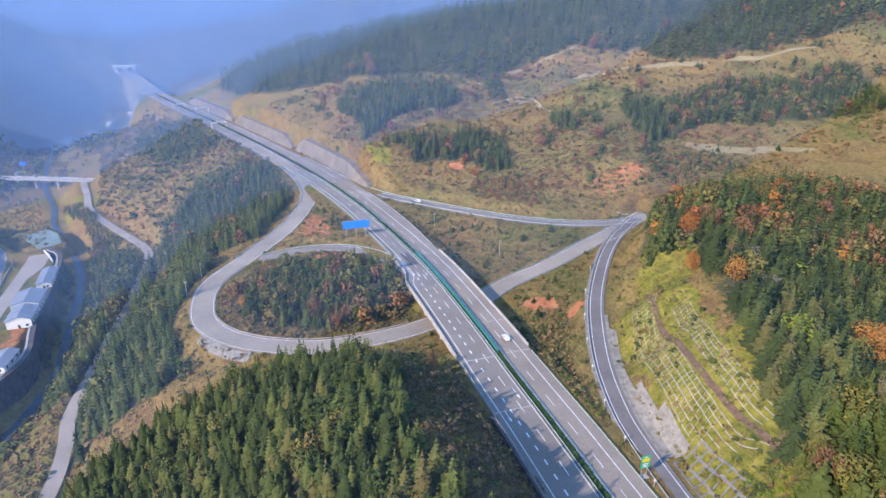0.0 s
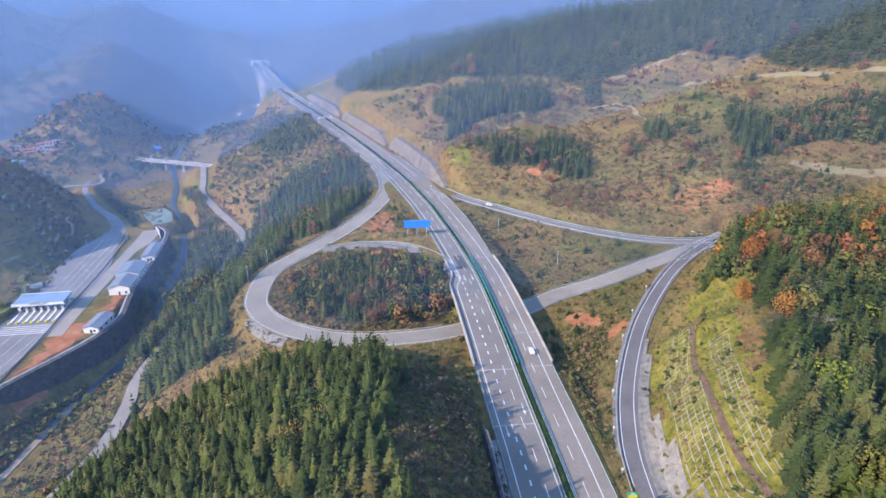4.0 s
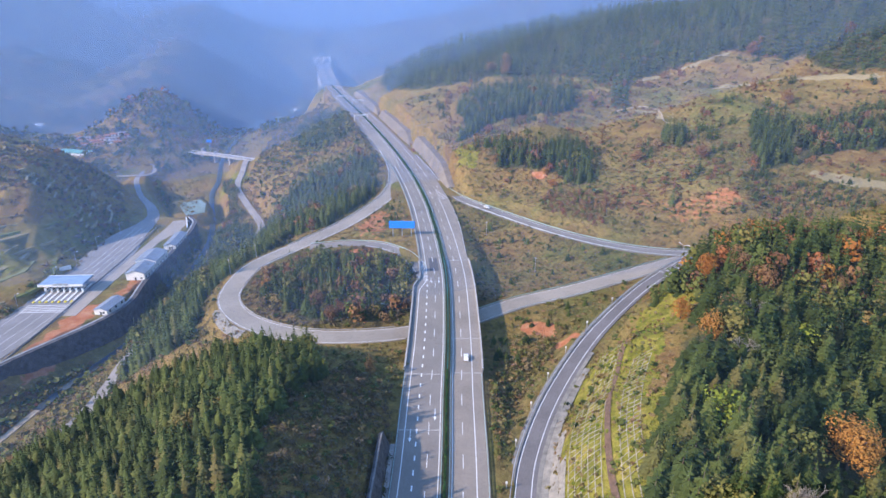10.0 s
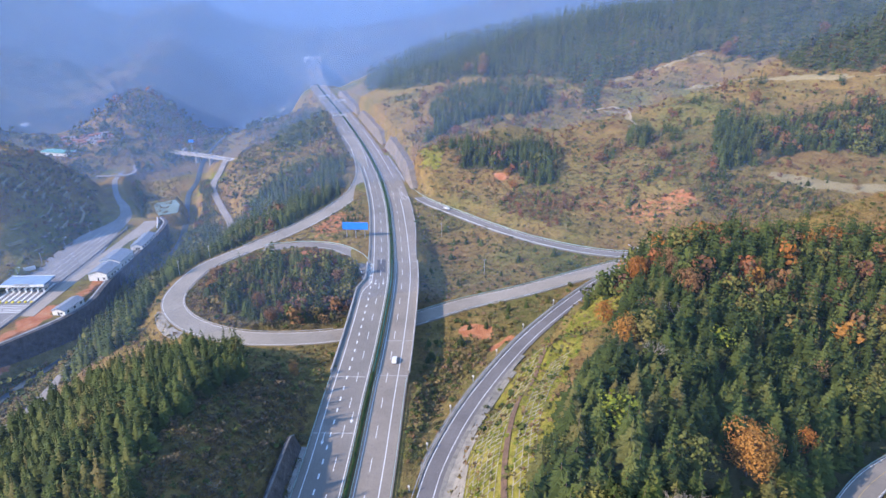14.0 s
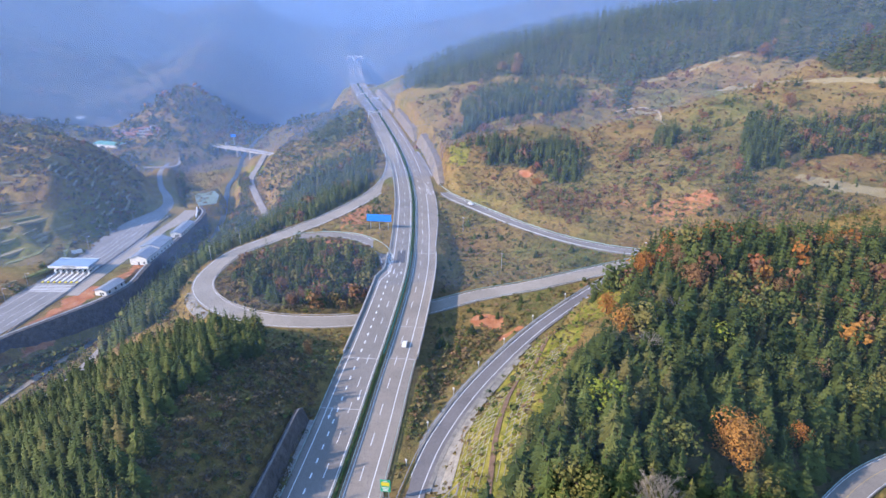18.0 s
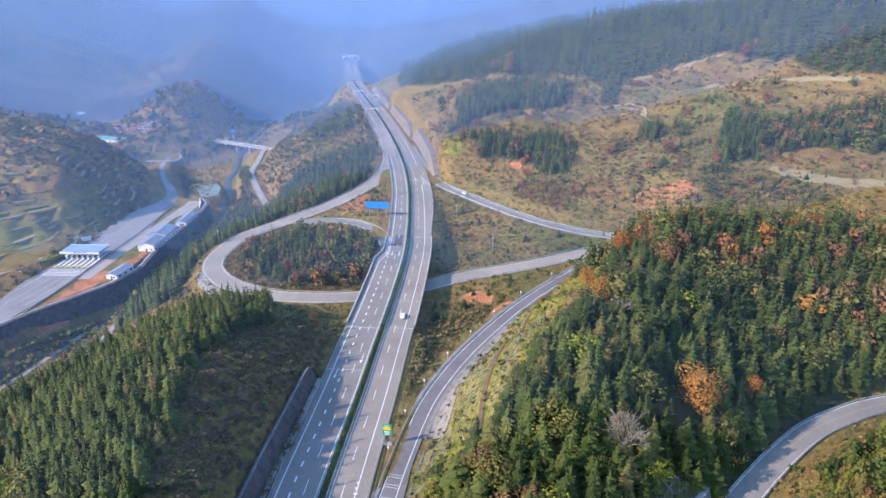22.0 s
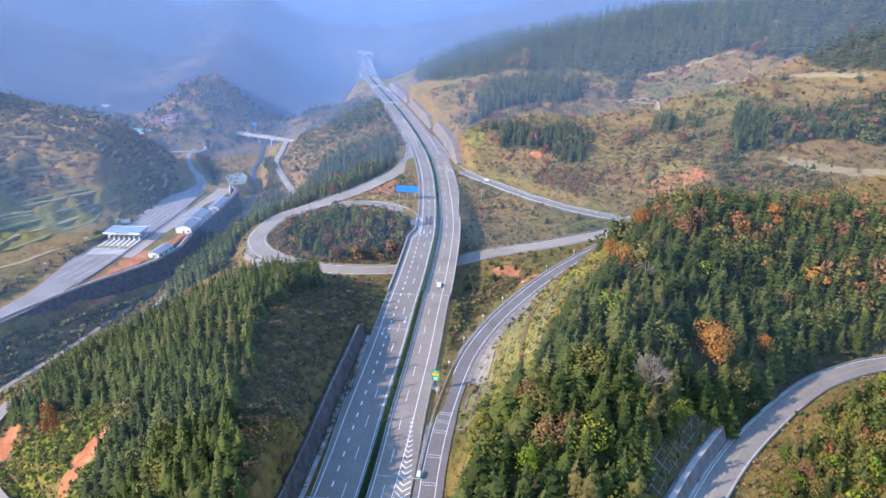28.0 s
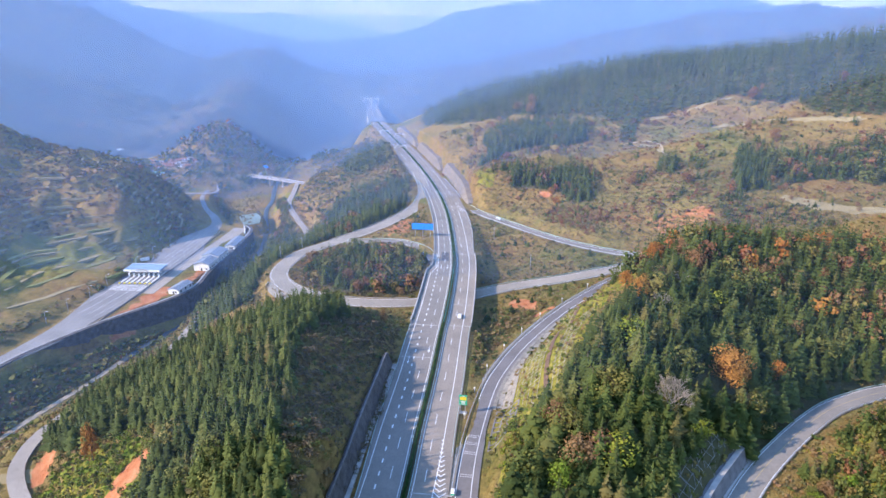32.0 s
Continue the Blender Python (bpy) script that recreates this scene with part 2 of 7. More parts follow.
def sides(line):
    """Unit vectors to the right of each point of a line, level."""
    g = np.gradient(line[:, :2], axis=0)
    g /= np.linalg.norm(g, axis=1)[:, None] + 1e-9
    return np.column_stack([g[:, 1], -g[:, 0], np.zeros(len(g))])


def along(line):
    return np.r_[0, np.cumsum(np.linalg.norm(np.diff(line[:, :2], axis=0), axis=1))]


HIGHWAY = spline([(128, -140, 0), (104, -58, 0), (81, 14, 0), (68.2, 58, 0), (56, 97.6, 0), (47, 124.5, 0), (35.7, 160, 0), (24.9, 192, 0),
                  (13, 228, 0), (-4.2, 276, 0), (-18, 308, 0), (-36, 346, -0.3), (-61, 395, -1), (-103, 467, -2.5), (-163, 558, -4.5),
                  (-249, 680, -7), (-342, 806, -9), (-440, 945, -11), (-592, 1190, -13)])
RIGHT_RAMP = spline([(86, 62, 0), (76.5, 92, -0.1), (71.5, 107, -0.3), (65.8, 128, -0.5), (60.2, 157, -1), (58.4, 176, -1.2), (59.5, 204, -1.5),
                     (65, 240, -1.8), (72.5, 270, -2.1), (85, 307, -2.4), (99, 337, -2.5), (117, 366, -2.5)])
CROSS_RAMP = spline([(124, 374, -2.5), (108, 354, -2.5), (95, 340, -2.7), (80, 325, -3.4), (55, 300, -4.8), (31, 279, -6), (12, 256, -6.4), (-9, 237, -6.4),
                     (-31, 225, -6.2), (-54, 219, -6), (-78, 222, -6), (-96, 232.5, -6), (-106, 248, -6), (-111.5, 275, -6), (-104, 308, -6),
                     (-93, 348, -4.4), (-90, 397, -2.4), (-106, 448, -2.4), (-142, 512, -3.3), (-190, 582, -5)])
UPPER_RAMP = spline([(-118, 512, -3.4), (-85, 463, -2.5), (-61, 427, -2.1), (-40, 406, -2), (-9, 387, -2), (30, 366, -2), (63, 355, -2), (93, 354.5, -2.4),
                     (120, 364, -2.6), (150, 380, -3), (190, 392, -4)])
SPUR = spline([(-6, 262, 0), (-21, 285.5, -0.4), (-30, 296.5, -0.8), (-39, 305, -1.2), (-55, 312.5, -2), (-75, 314, -3.8), (-97, 306, -5.8)])
EAST_ROAD = spline([(128, 10, -5), (134, 70, -5), (141, 108, -5), (151, 147, -5), (163.5, 178, -5), (178, 206, -5), (191, 222.5, -5), (207, 237.5, -5), (240, 258, -4), (300, 280, -2)])
LOW_ROAD = spline([(-118, 100, -32), (-132, 130, -38), (-141, 175, -44), (-150, 203, -45), (-161, 226, -46), (-169, 258, -47), (-176, 285, -48), (-186, 330, -49), (-196, 366, -50), (-206, 400, -50), (-218, 426, -50),
                   (-262, 468, -50), (-303, 510, -50), (-330, 555, -50), (-352, 590, -51), (-364, 611, -52)])
BEND_ROAD = spline([(-118, 100, -32), (-113, 89, -32), (-101, 76, -32), (-76, 64.5, -32), (-40, 55, -31), (10, 30, -28)])
PLAZA_ROAD = spline([(-205, 0, -53), (-218, 60, -52), (-228, 110, -51.5), (-236, 160, -51), (-246, 205, -51), (-256, 250, -51), (-272, 300, -51), (-290, 350, -51), (-312, 405, -51.5),
                     (-345, 440, -54), (-385, 470, -57), (-425, 505, -60), (-450, 530, -62), (-470, 560, -63)])
RIVER_LINE = spline([(-230, -150, -69), (-190, 60, -68), (-192, 150, -67), (-200, 215, -66), (-206, 280, -66), (-226, 332, -66), (-256, 402, -65), (-288, 450, -65),
                     (-341, 516, -64), (-367, 560, -64), (-430, 650, -66), (-500, 780, -70), (-560, 930, -74), (-700, 1100, -74)])

# Heights of the land along its own lines: foot of slopes, benches, crests and valley floors.
LAND = [
    [(-230, -150, -68), (-190, 60, -67), (-195, 180, -66), (-206, 280, -65), (-256, 402, -64), (-341, 516, -63), (-430, 650, -65), (-560, 930, -74), (-700, 1100, -72)],
    [(-232, 110, -52), (-245, 205, -51), (-262, 290, -51), (-300, 390, -52), (-330, 420, -54)],
    [(-252, 110, -50), (-275, 200, -48), (-300, 290, -46), (-335, 380, -50), (-400, 470, -56)],
    [(-335, 160, -40), (-345, 240, -37), (-350, 300, -31), (-340, 335, -19), (-352, 372, -30), (-360, 400, -42)],
    [(-415, 160, -4), (-410, 260, -4), (-406, 330, 1), (-402, 360, 2), (-404, 400, -8), (-413, 437, -22), (-402, 466, -46)],
    [(-700, 200, 75), (-620, 300, 58), (-562, 365, 38), (-533, 400, 16), (-505, 405, 7), (-494, 438, -3), (-485, 462, -30)],
    [(-500, 260, 22), (-460, 340, 7)],
    [(-470, 495, -58), (-540, 490, -52), (-620, 455, -30), (-690, 420, 0)],
    [(-480, 590, -62), (-560, 620, -60), (-700, 660, -58), (-800, 640, -52)],
    [(-140, 150, -42), (-150, 205, -46), (-174, 285, -49), (-196, 369, -51), (-218, 426, -51), (-303, 512, -51), (-350, 590, -52), (-400, 700, -58)],
    [(-118, 100, -33), (-101, 76, -33), (-70, 60, -32), (10, 25, -28)],
    [(-84, 130, -20), (-90, 165, -20), (-105, 200, -18), (-125, 235, -18), (-136, 280, -18), (-130, 330, -18), (-150, 380, -22)],
    [(38, 55, 15), (18, 90, 20), (4, 115, 21), (-10, 145, 18), (-24, 170, 12), (-44, 192, 2)],
    [(10, 60, 5), (-30, 100, 4), (-50, 130, 1), (-62, 160, -3), (-66, 190, -6)],
    [(28, 110, 8), (18, 140, 8), (10, 165, 5.5), (0, 192, 1), (-10, 212, -5)],
    [(-20, 235, -7), (-50, 250, -5), (-75, 250, -5), (-85, 275, -4), (-60, 285, -1), (-30, 290, -1)],
    [(-60, 340, -1), (-75, 375, -2), (-95, 420, -3)],
    [(20, 240, -7), (20, 300, -8), (0, 340, -6), (40, 330, -6), (60, 335, -4)],
    [(45, 190, -2.5), (40, 220, -5), (48, 260, -5), (62, 285, -4)],
    [(69, 150, -0.5), (70, 200, -1), (75, 240, -1), (90, 290, -1), (108, 330, -1)],
    [(83, 140, 12), (80, 160, 14), (77.5, 190, 14), (79, 222, 14), (88, 262, 14), (99, 295, 13), (113, 330, 7)],
    [(100, 125, 16), (103, 150, 23), (104, 185, 27), (106, 215, 27), (113, 255, 29), (120, 285, 32), (140, 312, 27), (170, 340, 21), (215, 352, 20)],
    [(150, 285, 24), (181, 322, 22), (225, 325, 18)],
    [(133, 130, 3), (140, 160, 6), (150, 185, 5), (160, 220, 8), (178, 255, 8), (215, 280, 8)],
    [(150, 130, -6), (170, 175, -4), (190, 190, 0), (225, 215, 0), (300, 250, 2)],
    [(100, 60, -3), (100, 0, -8), (140, -60, -10), (220, 60, -8)],
    [(-20, 420, 6), (22, 410, 8), (70, 378, 4), (110, 385, 6), (150, 400, 8), (220, 410, 14)],
    [(-45, 444, 20), (20, 450, 18), (75, 420, 14), (130, 408, 20), (182, 450, 25), (240, 470, 27), (330, 500, 38)],
    [(-120, 520, 10), (-60, 540, 32), (0, 540, 34), (70, 552, 33), (106, 472, 31), (160, 540, 45)],
    [(-240, 700, 8), (-160, 680, 32), (-84, 700, 48), (40, 690, 62), (153, 702, 80), (300, 680, 96), (450, 600, 100)],
    [(-330, 850, 0), (-283, 850, 14), (-210, 873, 48), (-100, 902, 74), (8, 917, 97), (129, 900, 108), (202, 885, 119), (300, 870, 131), (460, 850, 142), (800, 800, 180)],
    [(-380, 1100, -5), (-200, 1200, 30), (0, 1300, 50), (300, 1300, 80)],
    [(-125, 440, -6), (-165, 470, -12), (-210, 540, -10), (-270, 640, -16), (-350, 770, -25), (-430, 900, -40)],
    [(-160, 400, -24), (-235, 490, -28), (-300, 580, -35), (-370, 700, -44), (-480, 880, -62)],
    [(-556, 664, -56), (-575, 695, -36), (-596, 735, -16), (-625, 790, -2), (-652, 844, 4), (-690, 915, 26), (-760, 1010, 62), (-850, 1120, 98)],
    [(-640, 655, -57), (-690, 720, -48), (-740, 800, -32), (-800, 900, 6), (-880, 1000, 52)],
    [(-522, 740, -68), (-560, 830, -69), (-604, 915, -68), (-660, 1010, -52), (-690, 1090, -40)],
    [(-800, 640, -46), (-880, 660, -30), (-950, 720, 14)],
    [(-600, 1270, 20), (-520, 1320, 25), (-700, 1200, 10)],
    [(-1020, 830, 120), (-900, 960, 95), (-800, 1120, 70), (-750, 1300, 60)],
    [(-1500, 700, 250), (-1300, 883, 228), (-1204, 1096, 193), (-1146, 1233, 163), (-1112, 1333, 138), (-1032, 1465, 115), (-980, 1565, 89), (-959, 1640, 115), (-898, 1735, 104), (-813, 1838, 130), (-719, 1937, 197), (-515, 2065, 231), (-300, 2140, 240), (-58, 2203, 250), (155, 2210, 234), (251, 2207, 209), (502, 2179, 199), (1100, 2000, 216)],
    [(-1100, 300, 60), (-1300, 600, 160), (-1700, 500, 260)],
    [(-500, -200, -20), (-900, 0, 60), (-1600, -300, 200)],
    [(0, -300, -10), (400, -300, 10), (500, 100, 20), (600, 400, 80), (900, 100, 60), (1000, 500, 160)],
    [(-3000, -1400, 200), (-3000, 0, 250), (-3000, 1500, 250), (-3000, 2000, 220)],
    [(3000, -1400, 200), (3000, 1000, 250), (2000, 1600, 250), (2600, 2600, 200)],
    [(-1500, -1400, 50), (0, -1400, 0), (1500, -1400, 50)],
    [(-2869, 2457, 250), (-2590, 2758, 214), (-2414, 2919, 227), (-2246, 3055, 246), (-2095, 3165, 204), (-1934, 3271, 175), (-1707, 3402, 125), (-1400, 3550, 120), (-400, 3700, 100), (800, 3600, 100), (2000, 3500, 100)],
    [(-1560, 1250, 110), (-1420, 1480, 70), (-1330, 1750, 40), (-1250, 2000, 30), (-1000, 2250, 60)],
    [(-505, 850, -67), (-500, 930, -66), (-492, 985, -58)],
    [(-3050, 2450, 190), (-3050, 3000, 120), (-3050, 3950, 60), (-2200, 3950, 70), (-1500, 3950, 90)],
    [(-1500, 2400, 40), (-900, 2700, 60), (0, 2800, 90), (900, 2800, 90)],
]
spots = np.array([p for line in LAND for a, b in zip(line, line[1:]) for k in range(max(1, int(math.dist(a[:2], b[:2]) / 45)))
                  for p in [tuple(np.array(a) + (np.array(b) - np.array(a)) * k / max(1, int(math.dist(a[:2], b[:2]) / 45)))]] + [line[-1] for line in LAND], float)


def kernel(d2):
    return np.where(d2 > 1e-12, d2 * np.log(np.maximum(d2, 1e-12)) * 0.5, 0.0)


KM = spots[:, :2] / 1000.0
_d = ((KM[:, None] - KM[None]) ** 2).sum(-1)
_p = np.column_stack([np.ones(len(KM)), KM])
_a = np.block([[kernel(_d) + 2e-5 * np.eye(len(KM)), _p], [_p.T, np.zeros((3, 3))]])
SHAPE = np.linalg.solve(_a, np.r_[spots[:, 2], 0, 0, 0])


def land(xy):
    """Height of the land, before roads are cut into it."""
    out = np.empty(len(xy))
    for i in range(0, len(xy), 20000):
        q = xy[i:i + 20000] / 1000.0
        d = ((q[:, None] - KM[None]) ** 2).sum(-1)
        out[i:i + 20000] = kernel(d) @ SHAPE[:-3] + SHAPE[-3] + q @ SHAPE[-2:]
    return out


def smooth(u):
    u = np.clip(u, 0, 1)
    return u * u * (3 - 2 * u)


def rough_field(x, y, size, octaves=4, seed=0.0):
    """Cheap fractal relief from turned sine waves."""
    out, amp, f = np.zeros_like(x), 1.0, 2 * math.pi / size
    for k in range(octaves):
        a = 1.3 * k + seed
        u, v = x * math.cos(a) + y * math.sin(a), -x * math.sin(a) + y * math.cos(a)
        out += amp * np.sin(u * f + 1.7 * np.sin(v * f * 0.63 + seed + k)) * np.cos(v * f * 0.9 + 1.3 * np.sin(u * f * 0.57 + 2.1 * k))
        amp, f = amp * 0.5, f * 2.07
    return out


def nearest(xy, line):
    """Distance to a line, the line's height there, the way along it, and the side (right is positive)."""
    dist, idx = np.full(len(xy), 1e9), np.zeros(len(xy), int)
    lo, hi = line[:, :2].min(0) - 70, line[:, :2].max(0) + 70
    near = np.where(((xy > lo) & (xy < hi)).all(1))[0]
    for i in range(0, len(near), 8000):
        part_ = near[i:i + 8000]
        d = ((xy[part_][:, None] - line[None, :, :2]) ** 2).sum(-1)
        idx[part_] = d.argmin(1)
        dist[part_] = np.sqrt(d.min(1))
    off = xy - line[idx, :2]
    side = (off * sides(line)[idx, :2]).sum(1)
    return dist, line[idx, 2], along(line)[idx], side


def bare_height(x, y):
    """Land with its relief; how far it is terraced, and the terrace count."""
    h = land(np.column_stack([x, y]))
    far = smooth((np.hypot(x + 20, y - 230) - 420) / 900)
    h = h + rough_field(x, y, 330, 5) * (1.0 + 9 * far) * smooth((np.abs(x + 0.36 * y - 100) - 20) / 300) + rough_field(x, y, 28, 3, 4.0) * 0.5
    h = h + rough_field(x, y, 120, 4, 1.0) * 2.6 * smooth((y - 425 - 0.25 * x) / 90) * smooth((x + 0.66 * y - 270) / 60)
    terrace = smooth((-292 - x) / 24) * smooth((y - 60) / 60) * smooth((500 - y) / 60) * smooth((x + 760) / 60)
    step = 7.0
    h = h + terrace * (rough_field(x, y, 95, 3, 7.0) * 4.5 + rough_field(x, y, 38, 2, 3.0) * 1.2) * smooth((-300 - x) / 30)
    return h, terrace, h / step + 0.45 * rough_field(x, y, 120, 3, 2.0), step


def inside(x, y, poly):
    """Which points lie within a closed outline."""
    hit = np.zeros(np.shape(x), bool)
    for (x0, y0), (x1, y1) in zip(poly, poly[1:] + poly[:1]):
        cross = ((y0 > y) != (y1 > y)) & (x < (x1 - x0) * (y - y0) / (y1 - y0 + 1e-12) + x0)
        hit ^= cross
    return hit


YARD_WALL = [(-226, 140), (-228, 165), (-225, 208), (-214, 272), (-231.5, 316), (-268, 404), (-287, 424)]
PLAZA_YARD = [(x - 3.0, y) for x, y in YARD_WALL] + [(-312, 420), (-280, 330), (-255, 250), (-240, 170), (-236, 140)]
POND_BED = [(-345, 463), (-328, 488), (-308, 474), (-288, 449), (-308, 427), (-328, 444)]
WALL_FOOT = [(x + 1.2, y) for x, y in YARD_WALL[1:]] + [(-268, 430), (-250, 408), (-214, 318), (-200, 274), (-203, 215), (-206, 165)]


# outlines of the woods
HILL_FRONT = [(62, 20), (42, 62), (27, 82), (10, 104), (-3, 126), (-13, 150), (-14, 180), (-30, 197), (-55, 201), (-74, 200), (-92, 192), (-110, 182), (-128, 172), (-128, 148), (-108, 118), (-86, 106), (-70, 98), (-50, 97), (-33, 90), (-26, 76), (-14, 58), (0, 20)]
HILL_LEFT = [(-100, 214), (-116, 204), (-142, 196), (-172, 240), (-182, 285), (-190, 330), (-206, 372), (-196, 388), (-156, 345), (-163, 285), (-176, 335), (-188, 372), (-172, 390), (-140, 350), (-124, 318), (-124, 285), (-120, 250), (-114, 232)]
ISLAND = [(-90, 246), (-78, 236), (-55, 230), (-28, 236), (-14, 256), (-24, 280), (-36, 292), (-60, 294), (-86, 284), (-97, 266)]
HILL_RIGHT = [(88, 70), (84, 112), (88, 135), (91, 162), (96, 182), (100, 205), (103, 230), (107, 252), (128, 246), (160, 250), (215, 252), (200, 244), (184, 214), (172, 190), (160, 160), (148, 120), (138, 70)]
HILL_NORTH = [(90, 255), (97, 285), (104, 310), (116, 338), (122, 350), (150, 362), (205, 366), (250, 330), (232, 266), (215, 252), (160, 250), (128, 246)]
HUMP = [(158, 120), (168, 158), (180, 185), (200, 208), (240, 232), (270, 240), (262, 150), (200, 60)]
NORTH_WEST = [(-108, 348), (-106, 372), (-104, 402), (-118, 430), (-124, 455), (-156, 496), (-184, 476), (-200, 440), (-204, 415), (-180, 372), (-130, 344)]
NORTH_WEST_FAR = [(-207, 560), (-222, 530), (-255, 560), (-345, 690), (-330, 730), (-262, 680)]
RIDGE = [(-300, 840), (-240, 735), (-180, 672), (-133, 664), (-109, 659), (-101, 685), (-72, 667), (-36, 658), (-8, 652), (21, 638), (31, 633), (41, 571), (57, 563), (49, 622), (66, 645), (84, 661), (118, 679), (137, 693), (161, 682), (177, 650), (193, 656), (199, 633), (240, 612), (440, 640), (600, 1000), (200, 1050), (-100, 1050), (-300, 950)]
SPUR_WOOD = [(-100, 585), (-94, 618), (-61, 610), (-31, 612), (-3, 614), (12, 553), (-11, 536), (-29, 532), (-42, 510), (-49, 485), (-58, 468), (-72, 520)]
COPSE_A = [(-36, 462), (-11, 465), (15, 478), (38, 466), (47, 428), (33, 416), (19, 437), (-3, 439), (-25, 434)]
COPSE_C = [(84, 512), (99, 510), (100, 470), (86, 477)]
COPSE_D = [(103, 516), (124, 505), (121, 482), (103, 480)]
BUSH_EDGE = [(132, 412), (143, 401), (175, 412), (205, 416), (204, 439), (163, 435)]
THICKET = [(19, 385), (19, 410), (62, 411), (68, 389), (53, 373)]
COPSE_B = [(144, 516), (169, 520), (168, 505), (165, 456), (155, 448), (139, 438)]
WOOD_EAST = [(171, 508), (198, 528), (232, 548), (350, 575), (350, 500), (221, 488), (202, 488), (171, 462)]
WOODED = (HILL_FRONT, HILL_LEFT, ISLAND, HILL_RIGHT, HILL_NORTH, NORTH_WEST, RIDGE, SPUR_WOOD, COPSE_A, COPSE_B, COPSE_C, WOOD_EAST)


def ground_height(xy):
    """Height of the finished ground: land, relief, terraces and roads cut and filled."""
    xy = np.asarray(xy, float)
    x, y = xy[:, 0], xy[:, 1]
    h, terrace, q, step = bare_height(x, y)
    for line, half, blend, drop in ((RIVER_LINE, 6.5, 9, 1.5), (LOW_ROAD, 6.5, 7, 0.6), (BEND_ROAD, 6.5, 7, 0.6), (EAST_ROAD, 6, 7, 0.4), (RIGHT_RAMP, 6.5, 5, 0.3), (CROSS_RAMP, 6.2, 9, 0.35), (SPUR, 5, 7, 0.3),
                                    (UPPER_RAMP, 5.5, 9, 0.3)):
        d, z, s, side = nearest(xy, line)
        w = 1 - smooth((d - half) / blend)
        if line is EAST_ROAD:
            w = np.where((y > 72) & (y < 164) & (side < 0), 1 - smooth((d - 7.4) / 1.8), w)
        if line is CROSS_RAMP:
            w = np.where(y > 330, 1 - smooth((d - 5.5) / 6), w)
        h = h * (1 - w) + (z - drop) * w
    d, z, s, side = nearest(xy, PLAZA_ROAD)
    w = 1 - smooth((d - np.where((y > 205) & (y < 420), 17.0, 9.0)) / 5)
    h = h * (1 - w) + (z - 0.3) * w
    h = np.where(inside(x, y, PLAZA_YARD), -51.3, h)
    h = np.where(inside(x, y, POND_BED), -55.6, h)
    under = inside(x, y, WALL_FOOT)
    h = np.where(under, np.minimum(h, -63.5), h)
    d, z, s, side = nearest(xy, HIGHWAY)
    walled = ((y < 171) & (side < 0)) | ((y > 412) & (y < 815) & (side > 0))
    half = np.where(side < 0, np.where(y < 171, 19.6, 15.6), np.where(walled, np.where(y < 534, 24.2, 21.6), 14.0))
    w = 1 - smooth((d - half - 0.8) / np.where(walled, 1.5, 8))
    bridge = smooth((y - 205) / 8) * smooth((300 - y) / 8) + smooth((y - 930) / 20)
    w = w * (1 - np.clip(bridge, 0, 1))
    h = h * (1 - w) + (z - 0.45) * w
    return h



def spaced(lo, hi, fine, start, end, grow=1.13, most=70):
    """Grid lines: fine between lo and hi, widening outwards to start and end."""
    mid = list(np.arange(lo, hi + 0.01, fine))
    a, s = [lo], fine
    while a[-1] > start:
        s = min(s * grow, most)
        a.append(a[-1] - s)
    b, s = [mid[-1]], fine
    while b[-1] < end:
        s = min(s * grow, most)
        b.append(b[-1] + s)
    return np.array(a[:0:-1] + mid + b[1:])


def link(name, verts, faces, material, smooth_faces=False, uv=None):
    me = bpy.data.meshes.new(name)
    me.from_pydata([tuple(v) for v in verts] if not isinstance(verts, np.ndarray) else verts.tolist(), [], faces if isinstance(faces, list) else faces.tolist())
    if smooth_faces:
        me.polygons.foreach_set("use_smooth", [True] * len(me.polygons))
    me.materials.append(material)
    me.update()
    return me


def mesh_from(name, bm, material):
    me = bpy.data.meshes.new(name)
    bm.normal_update()
    bm.to_mesh(me)
    bm.free()
    me.materials.append(material)
    return me


def part(name, data, material, parent=None, label="", m=None):
    """Links a bmesh or a mesh as one object, under a thing or a part."""
    me = data if isinstance(data, bpy.types.Mesh) else mesh_from(name, data, material)
    ob = new(name, me)
    if parent is not None:
        ob.parent = parent
    if m is not None:
        ob.matrix_basis = m
    if label:
        tagged(ob, label)
    return ob


def thing(name, label, category, m=None, group="", kind=""):
    ob = new(name)
    ob.empty_display_size = 0.2
    if m is not None:
        ob.matrix_basis = m
    return tagged(ob, label, category, group, kind)


def box(bm, x0, x1, y0, y1, z0, z1, bevel=0.0):
    r = bmesh.ops.create_cube(bm, size=1, matrix=Matrix.Translation(((x0 + x1) / 2, (y0 + y1) / 2, (z0 + z1) / 2)) @ Matrix.Diagonal((x1 - x0, y1 - y0, z1 - z0, 1)))
    if bevel:
        es = list({e for v in r["verts"] for e in v.link_edges})
        bmesh.ops.bevel(bm, geom=es, offset=bevel, segments=1, affect="EDGES")
    return bm


def boxed(x0, x1, y0, y1, z0, z1, bevel=0.0):
    return box(bmesh.new(), x0, x1, y0, y1, z0, z1, bevel)


def rod(bm, a, b, r, r2=None, n=8):
    a, b = Vector(a), Vector(b)
    m = Matrix.Translation((a + b) / 2) @ (b - a).to_track_quat("Z", "Y").to_matrix().to_4x4()
    bmesh.ops.create_cone(bm, cap_ends=True, segments=n, radius1=r, radius2=r if r2 is None else r2, depth=(b - a).length, matrix=m)
    return bm


